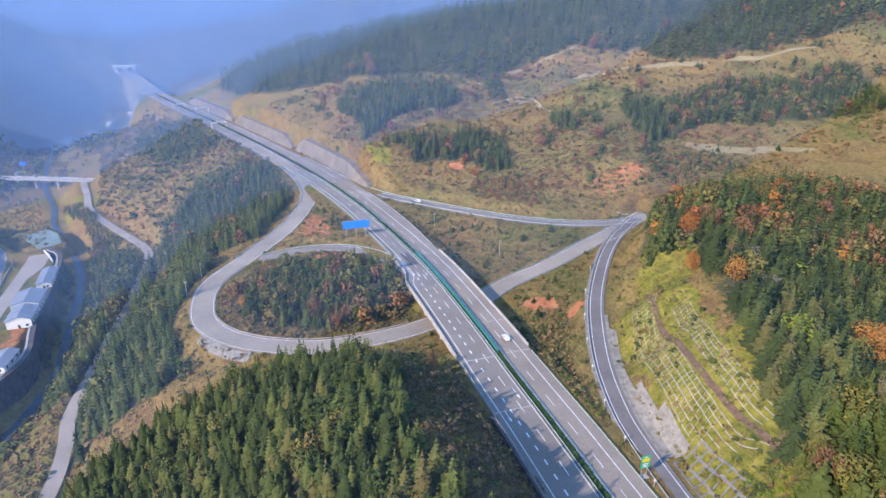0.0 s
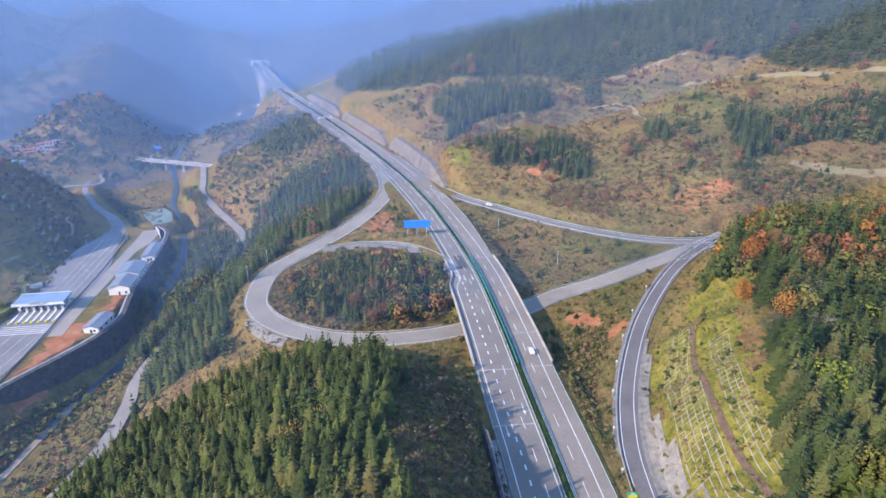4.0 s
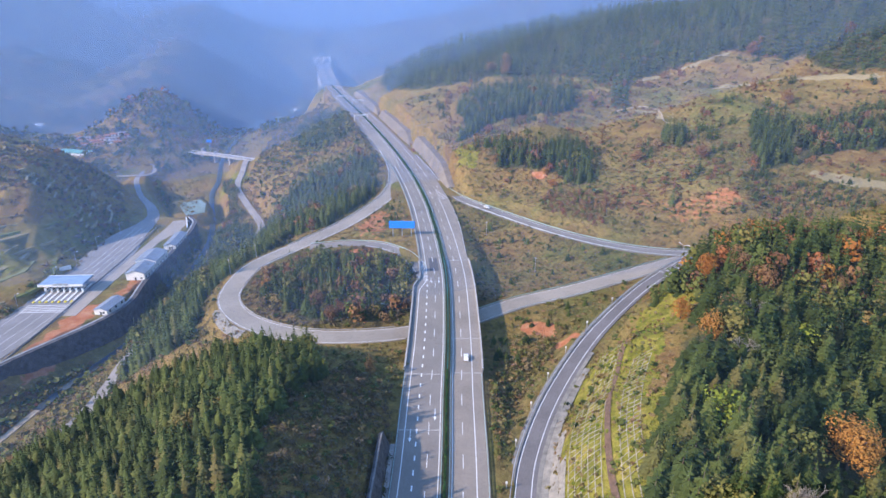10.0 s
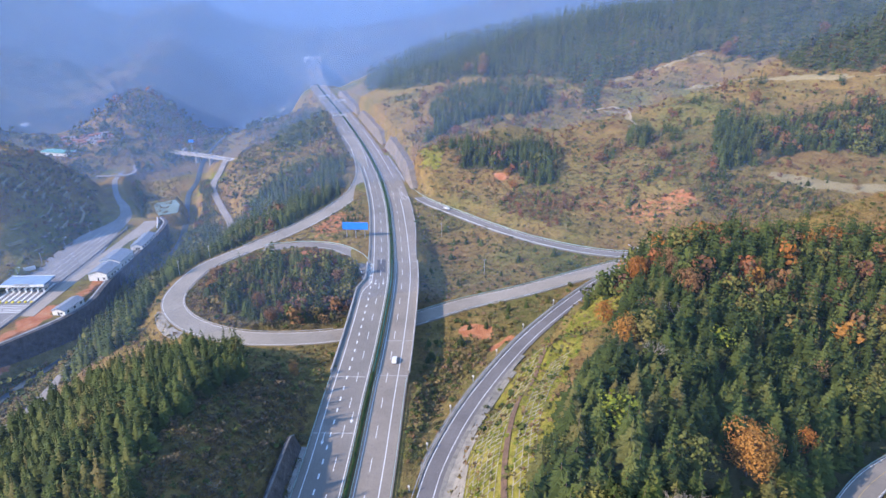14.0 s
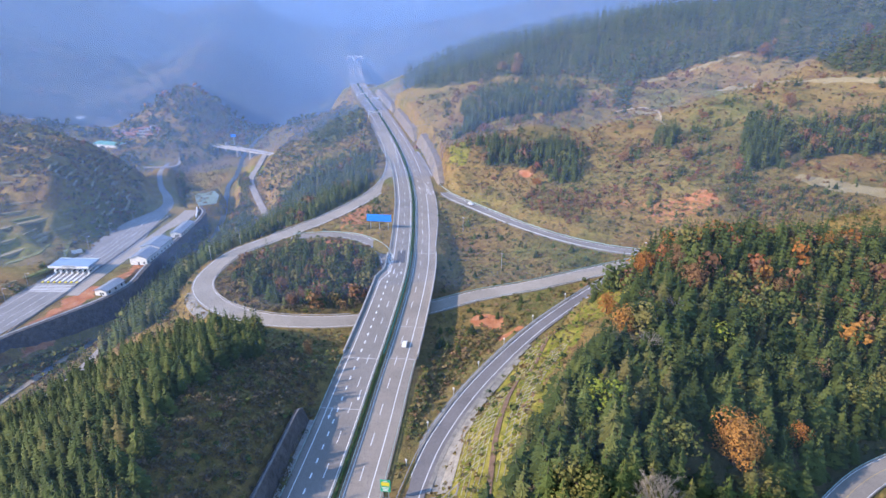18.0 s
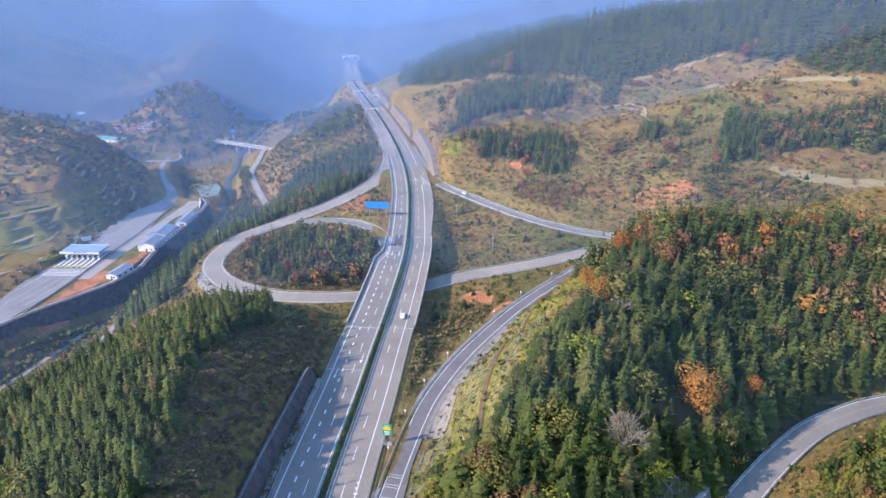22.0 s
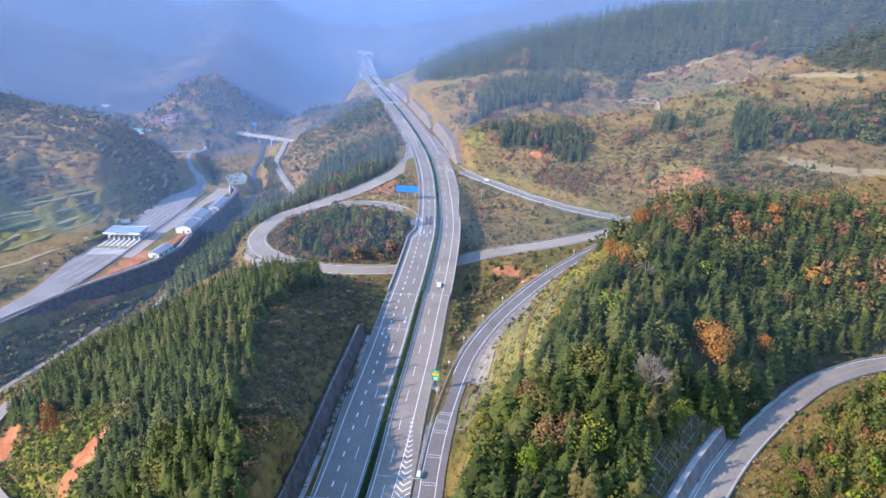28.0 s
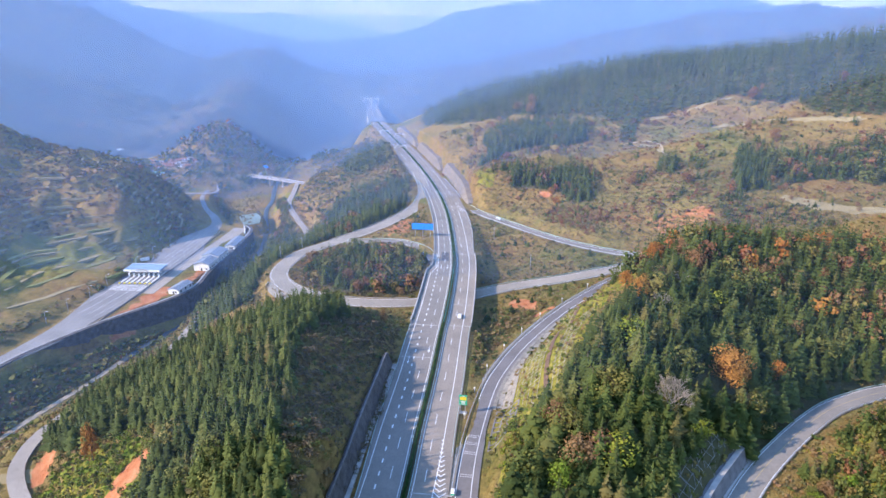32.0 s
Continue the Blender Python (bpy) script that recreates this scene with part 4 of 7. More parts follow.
def offset_pts(line, y0, y1, o, every=6):
    piece = between(line, y0, y1)
    q = piece + sides(piece) * o
    kept = [p for p in q[::every] if np.hypot(*(p - q[-1])[:2]) > 2.5]
    return [tuple(p[:2]) for p in kept] + [tuple(q[-1, :2])]


draped_wall("wall_stone_cutting", "dark stone retaining wall below the wooded hill", offset_pts(HIGHWAY, 30, 171, -17.2)[::-1], lambda a: -0.8, lambda a: 0.8 + 6.2 * min(1, a * 14 + 0.6), 1.0, WALL_STONE, OLD_STONE, lean=2.0, cap=0.35)
draped_wall("wall_sprayed_a", "tall pale sprayed-concrete cut wall", offset_pts(HIGHWAY, 414, 532, 17.6), lambda a: -4.5, lambda a: -1.0 + 9.0 * min(1, a * 4 + 0.05, (1.03 - a) * 8), 7.0, SHOTCRETE, lean=3.0)
draped_wall("wall_sprayed_b", "tall pale sprayed-concrete cut wall", offset_pts(HIGHWAY, 536, 668, 15.2), lambda a: -9, lambda a: -3.5 - 2.5 * a + 8.5 * min(1, a * 7 + 0.1, (1.03 - a) * 8), 8.0, SHOTCRETE, lean=3.0)
draped_wall("wall_sprayed_c", "tall pale sprayed-concrete cut wall", offset_pts(HIGHWAY, 676, 815, 15.0), lambda a: -12, lambda a: -6.5 - 2.5 * a + 8.0 * min(1, a * 7 + 0.1, (1.03 - a) * 6), 8.0, SHOTCRETE, lean=3.0)
draped_wall("wall_east_road", "grey concrete retaining wall beside the country road", offset_pts(EAST_ROAD, 60, 163, -4.7)[::-1], lambda a: -5.6, lambda a: 0.2, 2.5, WALL_GREY, CONCRETE, lean=1.9, cap=1.5)
draped_wall("wall_toll_yard", "high dark masonry river wall below the toll station", [(x - 3, y) for x, y in YARD_WALL], lambda a: -68, lambda a: -50.6, 3.4, WALL_STONE, CONCRETE)


# ---- the cut slope: lattice beams, berm and gravel apron ----
def drape(line2, width, lift, depth=0.25):
    """A strip laid on the ground along plan points."""
    line = spline([(x, y, 0) for x, y in line2], 2.0)
    n = sides(line)
    a, b = line - n * width / 2, line + n * width / 2
    a[:, 2], b[:, 2] = heights(a[:, :2]) + lift, heights(b[:, :2]) + lift
    k = len(line)
    V = np.vstack([a, b, a - [0, 0, depth], b - [0, 0, depth]])
    F = []
    for i in range(k - 1):
        F += [[i, k + i, k + i + 1, i + 1], [2 * k + i, i, i + 1, 2 * k + i + 1], [k + i, 3 * k + i, 3 * k + i + 1, k + i + 1]]
    return V, F


def ramp_pt(y, o):
    p, _ = place_on(RIGHT_RAMP, at_y(RIGHT_RAMP, y), o)
    return tuple(p[:2])


LATTICE = plain("weathered_beam", (0.33, 0.30, 0.22), 0.9, 0, 0.3, 0.4)
lattice = thing("slope_lattice", "pale concrete lattice beams over the grassed cut slope", "slope lattice")
for o in (11.6, 13.2, 14.8, 16.4, 18.0, 19.6, 24.3, 26.0, 27.7, 29.4):
    y0, y1 = (152 - 3 * (o - 11.6), 226) if o < 22 else (140, 218)
    V, F = drape([ramp_pt(y, o + (2.5 if y < 135 else 0)) for y in np.arange(y0, y1, 6)], 0.16, 0.2)
    part("beam", link("beam", V, F, LATTICE), LATTICE, lattice)
for y in np.arange(148, 224, 2.3):
    V, F = drape([ramp_pt(y + 0.8 * k, o) for k, o in enumerate((11.6, 14.2, 16.8, 19.6))], 0.15, 0.18)
    part("beam", link("beam", V, F, LATTICE), LATTICE, lattice)
    if 140 < y < 214:
        V, F = drape([ramp_pt(y + 0.8 * k, o) for k, o in enumerate((23.8, 25.6, 27.5, 29.4))], 0.15, 0.18)
        part("beam", link("beam", V, F, LATTICE), LATTICE, lattice)
V, F = drape([ramp_pt(y, o) for y, o in ((126, 23.5), (140, 22.6), (160, 21.4), (185, 20.4), (210, 19.6), (236, 17.5))], 1.5, 0.35)
BERM = plain("rusty_dry_ditch", (0.15, 0.095, 0.06), 0.95, 0, 0.35, 0.6)
tagged(new("berm_ditch", link("berm_ditch", V, F, BERM)), "rust-brown dry drainage berm across the cut slope", "ditch", kind="structure")
piece = between(RIGHT_RAMP, 146, 240)
u = along(piece) / along(piece)[-1]
v, f = ribbon(piece, 3.25, 4.6, 0.12, 0.6)
for o, w, y0, y1 in ((5.7, 2.4, 150, 230), (7.9, 2.4, 149, 190), (9.8, 2.0, 149, 168)):
    V, F = drape([ramp_pt(y, o) for y in np.arange(y0, y1, 6)], w, 0.3, 0.5)
    V[:, 2] += rough_field(V[:, 0], V[:, 1], 3.0, 3, o) * 0.12
    tagged(new("rubble_apron", link("rubble_apron", V, F, GRAVEL)), "grey rubble apron at the foot of the cut slope", "gravel", kind="structure")
tagged(new("gravel_apron", link("gravel_apron", v, f, GRAVEL)), "pale gravel and rubble apron beside the ramp", "gravel", kind="structure")

for width, shift in ((3.0, 0.0), (2.2, 2.2)):
    V, F = drape([(-99, 227 - shift), (-91, 220 - shift), (-83, 215.5 - shift), (-75, 213 - shift)], width, 0.25, 0.5)
    V[:, 2] += rough_field(V[:, 0], V[:, 1], 2.6, 3, shift) * 0.3
    tagged(new("rubble_bank", link("rubble_bank", V, F, GRAVEL)), "pale broken rubble below the bend of the loop", "gravel", kind="structure")
planter = thing("planter_grid", "grey concrete planting frame with shrubs at the slope's foot", "planter")
for o in (5.4, 8.0, 10.6, 13.2):
    V, F = drape([ramp_pt(y, o) for y in np.arange(124, 149, 4)], 0.5, 0.2)
    part("rim", link("rim", V, F, OLD_STONE), OLD_STONE, planter)
for y in np.arange(124, 149, 3.4):
    V, F = drape([ramp_pt(y, o) for o in (5.4, 8.0, 10.6, 13.2)], 0.5, 0.24)
    part("rim", link("rim", V, F, OLD_STONE), OLD_STONE, planter)
net = thing("slope_net", "grey beam net on the scrubby slope above the road wall", "slope net", kind="structure")


def east_pt(y, o):
    k = int(np.argmin(np.abs(EAST_ROAD[:, 1] - y)))
    return tuple((EAST_ROAD[k] + sides(EAST_ROAD)[k] * o)[:2])


NET = plain("weathered_net_beam", (0.27, 0.265, 0.25), 0.9, 0, 0.25, 0.5)
for y in np.arange(92, 158, 2.2):
    V, F = drape([east_pt(y + 1.6 * k, -o) for k, o in enumerate((7.5, 10.0, 12.5, 15.0, 17.5))], 0.1, 0.16)
    part("beam", link("beam", V, F, NET), NET, net)
for o in (8.5, 10.8, 13.1, 15.4, 17.2):
    V, F = drape([east_pt(y, -o) for y in np.arange(94, 158, 4)], 0.08, 0.14)
    part("beam", link("beam", V, F, NET), NET, net)
v, f = ribbon(between(EAST_ROAD, 60, 166), -6.3, -4.1, 0.03, 0.6)
tagged(new("road_gutter", link("road_gutter", v, f, CONCRETE)), "concrete gutter between the country road and its wall", "gutter", kind="structure")
v, f = ribbon(between(HIGHWAY, 30, 172), -17.3, -15.9, 0.06, 0.6)
tagged(new("gutter_strip", link("gutter_strip", v, f, CONCRETE)), "concrete gutter between the carriageway and the stone wall", "gutter", kind="structure")

# ---- billboard, signs, lamps, gantries ----
bill = thing("billboard", "large plain blue roadside billboard on steel posts", "billboard", pose(-48.2, 325.4, 0, 0, 0, 17))
part("panel", boxed(-7.3, 7.3, -0.12, 0.12, 4.6, 8.9, 0.05), BILL_BLUE, bill)
bm = bmesh.new()
for z in (4.75, 6.7, 8.7):
    box(bm, -7.2, 7.2, 0.12, 0.4, z - 0.1, z + 0.1)
part("frame", bm, STEEL, bill)
for x in (-5.2, 0, 5.2):
    part("post", rod(bmesh.new(), (x, 0.55, -4), (x, 0.55, 8.6), 0.2), STEEL, bill)

sign = thing("road_sign", "green direction sign with a yellow panel on two posts", "road sign", pose(56.2, 142.3, -0.4, 0, 0, 16))
part("panel", boxed(-1.45, 1.45, -0.08, 0.08, 3.2, 7.4, 0.05), SIGN_GREEN, sign)
part("panel_inset", boxed(-1.15, 1.15, -0.12, -0.082, 5.3, 6.6), SIGN_YELLOW, sign, "yellow upper panel")
for k, (z, w) in enumerate(((4.7, 1.9), (4.2, 1.5), (3.7, 1.7), (6.95, 1.2))):
    part("text_bar", boxed(-w / 2, w / 2, -0.11, -0.082, z - 0.12, z + 0.12), WHITE, sign)
for x in (-0.8, 0.8):
    part("post", rod(bmesh.new(), (x, 0.15, -1.2), (x, 0.15, 7.2), 0.13), STEEL, sign)
part("footing", boxed(-1.5, 1.5, -0.7, 0.9, -1.5, 0.25, 0.1), CONCRETE, sign)
nose = thing("crash_cushion", "small pale crash cushion at the ramp nose", "crash cushion", pose(69.7, 101.5, 0, 0, 0, 17))
part("body", boxed(-0.6, 0.6, -1.2, 1.2, -0.1, 1.0, 0.2), WHITE, nose)
part("band", boxed(-0.62, 0.62, -1.25, -1.2, 0.3, 0.8), SIGN_GREEN, nose)


def street_lamp(x, y, z, h, turn, arms=1, label="tall grey steel street lamp with a single arm"):
    ob = thing("street_lamp", label, "street lamp", pose(x, y, z, 0, 0, turn), group="street lamps")
    part("pole", rod(bmesh.new(), (0, 0, -0.5), (0, 0, h), 0.16, 0.09), STEEL, ob)
    for k in range(arms):
        e = 1 if k == 0 else -1
        part("arm", rod(bmesh.new(), (0, 0, h - 0.1), (e * 2.2, 0, h + 0.5), 0.07), STEEL, ob)
        part("lamp_head", boxed(min(e * 1.9, e * 3.0), max(e * 1.9, e * 3.0), -0.22, 0.22, h + 0.42, h + 0.62, 0.06), WHITE, ob)
    return ob


street_lamp(101.6, 343.3, -2.6, 10, 150, 2, "white double-armed lamp at the ramp junction")
for y, o, t in ((196, -12, 0), (216, -14, 0), (240, -17, 0), (262, -19, 0), (300, -19, 0), (325, -19, 0), (352, -18, 0), (380, -15, 0), (318, 12, 180), (350, 13, 180), (385, 12, 180)):
    p, turn = place_on(PLAZA_ROAD, at_y(PLAZA_ROAD, y), o)
    street_lamp(p[0], p[1], p[2] - 0.3, 9, turn + t)


def gantry(y, a, b, h=7.0):
    p, turn = place_on(HIGHWAY, at_y(HIGHWAY, y), 0)
    ob = thing("sign_gantry", "pale steel sign gantry spanning the carriageway", "gantry", pose(*p, 0, 0, turn), group="gantries")
    for x in (a, b):
        part("leg", rod(bmesh.new(), (x, 0, -0.8), (x, 0, h), 0.22), WHITE, ob)
    bm = bmesh.new()
    for z in (h - 1.0, h):
        box(bm, a, b, -0.18, 0.18, z - 0.12, z + 0.12)
    for k in range(int((b - a) / 1.5)):
        rod(bm, (a + 1.5 * k, 0, h - 1), (a + 1.5 * k + 1.5, 0, h), 0.06, n=5)
    part("beam", bm, WHITE, ob)
    for c in ((a + b) / 2 - 2.5, (a + b) / 2 + 2.5):
        part("panel", boxed(c - 1.6, c + 1.6, 0.2, 0.28, h - 1.5, h + 0.6), STEEL, ob)


gantry(648, -14.5, 0.0)
gantry(770, -13.5, 0.0)
gantry(735, 0.0, 14.0)

V, F = drape([(40, 560), (54, 566), (66, 571), (76, 568), (81, 554), (83, 540), (88, 530)], 1.8, 0.25)
tagged(new("road_field_track", link("road_field_track", V, F, DRY_TRACK)), "pale winding dirt track on the dry hillside", "track", kind="structure")

# ---- far viaduct and tunnel mouths ----
viaduct = thing("viaduct", "tall-piered concrete viaduct before the tunnels", "viaduct", kind="structure")
span = HIGHWAY[HIGHWAY[:, 1] > 905]
for a, b in ((-12.9, -1.0), (1.0, 13.2)):
    v, f = ribbon(span, a, b, -0.5, 1.8)
    part("deck", link("deck", v, f, CONCRETE), CONCRETE, viaduct)
    for e in (a, b):
        v, f = ribbon(span, e - 0.25, e + 0.25, 1.0, 1.6)
        part("parapet", link("parapet", v, f, CONCRETE), CONCRETE, viaduct)
for y in np.arange(960, 1170, 21):
    for o in (-10.5, -3.5, 4.5, 10.5):
        p, turn = place_on(HIGHWAY, at_y(HIGHWAY, y), o)
        z = min(heights([p[:2]])[0] - 2, p[2] - 6)
        part("pier", rod(bmesh.new(), (0, 0, z), (0, 0, p[2] - 2), 1.5, n=10), CONCRETE, viaduct, m=pose(p[0], p[1], 0))
for o, d in ((-7.5, 0.0), (9.5, 0.0)):
    p, turn = place_on(HIGHWAY, along(HIGHWAY)[-1] - 2 - d, o)
    ob = thing("tunnel_portal", "pale concrete tunnel mouth in the far hillside", "tunnel", pose(*p, 0, 0, turn), group="tunnel mouths")
    bm = bmesh.new()
    ring = 16
    arch = [(5.6 * math.cos(math.pi * k / ring), 1.2 + 5.6 * math.sin(math.pi * k / ring)) for k in range(ring + 1)]
    face = [(9, -2), (9, 9.5), (-9, 9.5), (-9, -2), (-5.6, -2)] + arch[::-1] + [(5.6, -2)]
    front = [bm.verts.new((x, 0, z)) for x, z in face]
    back = [bm.verts.new((x, 14, z)) for x, z in face]
    bm.faces.new(front)
    for i in range(len(face)):
        j = (i + 1) % len(face)
        bm.faces.new((front[i], front[j], back[j], back[i]))
    part("portal_face", bm, WHITE, ob)
    # Near-black sheet inside the mouth; the tunnel's darkness is put into its colour.
    part("bore", boxed(-6, 6, 12, 12.4, -2, 8), DARK, ob)

# ---- toll station ----
CAN = pose(-269.4, 285.4, -51, 0, 0, 22)
canopy = thing("toll_canopy", "wide flat toll canopy with a pale blue roof on white columns", "toll canopy", CAN)
bm = boxed(-14, 14, -7, 7, 5.4, 6.6, 0.15)
part("roof", bm, ROOF_BLUE, canopy)
part("fascia", boxed(-14.2, 14.2, -7.25, -7.0, 5.2, 6.8), WHITE, canopy, "white front fascia")
part("fascia", boxed(-14.2, 14.2, 7.0, 7.25, 5.2, 6.8), WHITE, canopy, "white rear fascia")
for k in range(3):
    part("roof_sign", boxed(-4 + 3.2 * k, -1.6 + 3.2 * k, -7.5, -7.26, 6.1, 7.6), STEEL, canopy)
for k in range(7):
    x = -11.7 + 3.9 * k
    isl = thing("toll_island", "raised white toll island with a booth", "toll island", CAN @ pose(x, -3, 0), group="toll islands")
    part("kerb", boxed(-0.75, 0.75, -15, 11, -0.1, 0.28, 0.1), WHITE, isl)
    part("nose", boxed(-0.8, 0.8, -16.6, -14.9, -0.1, 0.9, 0.3), SIGN_YELLOW, isl)
    booth = part("booth", boxed(-0.7, 0.7, -1.6, 1.6, 0.28, 2.9, 0.06), WHITE, isl)
    part("booth_window", boxed(-0.72, 0.72, -1.2, 1.2, 1.3, 2.3), DARK_GLASS, booth)
    part("column", boxed(-0.35, 0.35, 3.0, 3.7, 0.2, 5.4, 0.05), CONCRETE, canopy, m=pose(x, -3, 0))
    for k2 in range(5):
        part("barrier_bar", boxed(-1.9, 1.9, -20 - 2.2 * k2, -19.4 - 2.2 * k2, -0.02, 0.03), PAINT, isl)


def gable_house(x, y, z, turn, w, l, h, rise, wall, roof, label, name="house", windows=4, category="house"):
    ob = thing(name, label, category, pose(x, y, z, 0, 0, turn))
    bm = bmesh.new()
    prof = [(-w / 2, 0), (w / 2, 0), (w / 2, h), (0, h + rise), (-w / 2, h)]
    A = [bm.verts.new((a, -l / 2, b)) for a, b in prof]
    B = [bm.verts.new((a, l / 2, b)) for a, b in prof]
    bm.faces.new(A)
    bm.faces.new(B[::-1])
    for i in (0, 1, 4):
        j = (i + 1) % 5
        bm.faces.new((A[j], A[i], B[i], B[j]))
    part("wall", bm, wall, ob)
    for e in (-1, 1):
        bm = bmesh.new()
        t, ov = 0.18, 0.6
        pts = [(0, h + rise + t), (e * (w / 2 + ov), h - ov * rise / (w / 2) + t)]
        low = [(a, b - t) for a, b in pts]
        q = pts + low[::-1]
        A = [bm.verts.new((a, -l / 2 - ov, b)) for a, b in q]
        B = [bm.verts.new((a, l / 2 + ov, b)) for a, b in q]
        bm.faces.new(A)
        bm.faces.new(B[::-1])
        for i in range(4):
            bm.faces.new((A[(i + 1) % 4], A[i], B[i], B[(i + 1) % 4]))
        bmesh.ops.recalc_face_normals(bm, faces=bm.faces)
        part("roof", bm, roof, ob)
    for e in (-1, 1):
        for k in range(windows):
            yy = -l / 2 + l * (k + 0.5) / windows
            part("window", boxed(e * (w / 2) - 0.05, e * (w / 2) + 0.05, yy - 0.8, yy + 0.8, 1.0, min(h - 0.4, 2.5)), DARK_GLASS, ob)
    part("door", boxed(-0.6, 0.6, -l / 2 - 0.05, -l / 2 + 0.05, 0.05, 2.2), DARK_GLASS, ob)
    part("window", boxed(w / 2 - 3.0, w / 2 - 1.6, -l / 2 - 0.06, -l / 2 + 0.06, 1.0, 2.3), DARK_GLASS, ob)
    return ob


gable_house(-240.3, 318.7, -51.2, 19, 12.5, 17, 5.2, 2.0, WHITE, ROOF_PALE, "white toll office with a pale blue gabled metal roof", "toll_office")
gable_house(-248.2, 337.5, -51.2, 19, 14.5, 19, 5.8, 2.0, WHITE, ROOF_PALE, "white station hall with a pale metal roof", "station_hall")
gable_house(-222.4, 274, -51.2, 11, 8.5, 17, 3.4, 1.3, WHITE, ROOF_PALE, "low white outbuilding with a pale roof by the wall", "outbuilding", 3)
gable_house(-258.5, 373, -51.2, 22, 8.5, 26, 3.6, 1.3, WHITE, ROOF_PALE, "long low white dormitory with a pale roof", "dormitory", 6)
yard = spline([(-240, 258, -51.2), (-254, 298, -51.2), (-268, 340, -51.2), (-288, 400, -51.2), (-294, 414, -51.2)], 4)
v, f = ribbon(yard, -2.5, 5.5 + 5.5 * smooth((yard[:, 1] - 368) / 25), 0.12, 0.3)
tagged(new("pavement_yard", link("pavement_yard", v, f, CONCRETE_ROAD)), "bare pale concrete yard of the toll station", "yard", kind="structure")
FENCE = plain("grey_fence_wall", (0.2, 0.2, 0.2), 0.85, 0, 0.25, 0.5)
fence_line = spline([(-227, 204, -51.2), (-242.8, 253, -51.2), (-256.8, 291, -51.2), (-273.4, 338, -51.2), (-297, 396, -51.2)], 4)
plaza_fence = thing("plaza_fence", "low dark grey fence wall between toll plaza and yard", "fence")
v, f = ribbon(fence_line, -0.15, 0.15, 0.7, 0.9)
part("plinth", link("plinth", v, f, FENCE), FENCE, plaza_fence)
v, f = ribbon(fence_line, -0.05, 0.05, 1.5, 0.12)
part("rail", link("rail", v, f, STEEL), STEEL, plaza_fence)
FENCE_POST = mesh_from("fence_post", boxed(-0.12, 0.12, -0.12, 0.12, 0, 1.7, 0.03), CONCRETE)
for d in np.arange(0, along(fence_line)[-1], 4.0):
    p, turn = place_on(fence_line, d, 0)
    part("post", FENCE_POST, CONCRETE, plaza_fence, m=pose(*p, 0, 0, turn))
v, f = ribbon(spline([(-289.8, 421.2, -50.6), (-281, 412, -50.6), (-272.5, 402, -50.6)], 4), -0.3, 0.3, 0.9, 1.4)
end_wall = thing("yard_wall", "white rendered garden wall closing the station yard", "wall")
part("wall_face", link("wall_face", v, f, WHITE), WHITE, end_wall)
part("coping", joined("coping", [ribbon(spline([(-289.8, 421.2, -50.6), (-281, 412, -50.6), (-272.5, 402, -50.6)], 4), -0.42, 0.42, 1.02, 0.12)], WHITE), WHITE, end_wall)
box_sign = thing("display_board", "white roadside display board by the plaza", "sign board", pose(-293, 305, -51, 0, 0, 60))
part("panel", boxed(-3.5, 3.5, -0.15, 0.15, 1.5, 4.5, 0.05), WHITE, box_sign)
for x in (-2.5, 2.5):
    part("post", rod(bmesh.new(), (x, 0.2, -0.5), (x, 0.2, 4.2), 0.12), STEEL, box_sign)

for o in (-12.0, -4.0, 3.0, 9.6):
    v, f = ribbon(between(PLAZA_ROAD, 212, 262), o - 0.07, o + 0.07, 0.03, 0.02)
    part("lane_line", link("lane_line", v, f, PAINT), PAINT, bpy.data.objects["road_toll_plaza"])
for o in (-8.0, -3.5, 1.0, 5.5):
    v, f = ribbon(between(PLAZA_ROAD, 300, 395), o - 0.08, o + 0.08, 0.03, 0.02)
    part("lane_line", link("lane_line", v, f, PAINT), PAINT, bpy.data.objects["road_toll_plaza"])

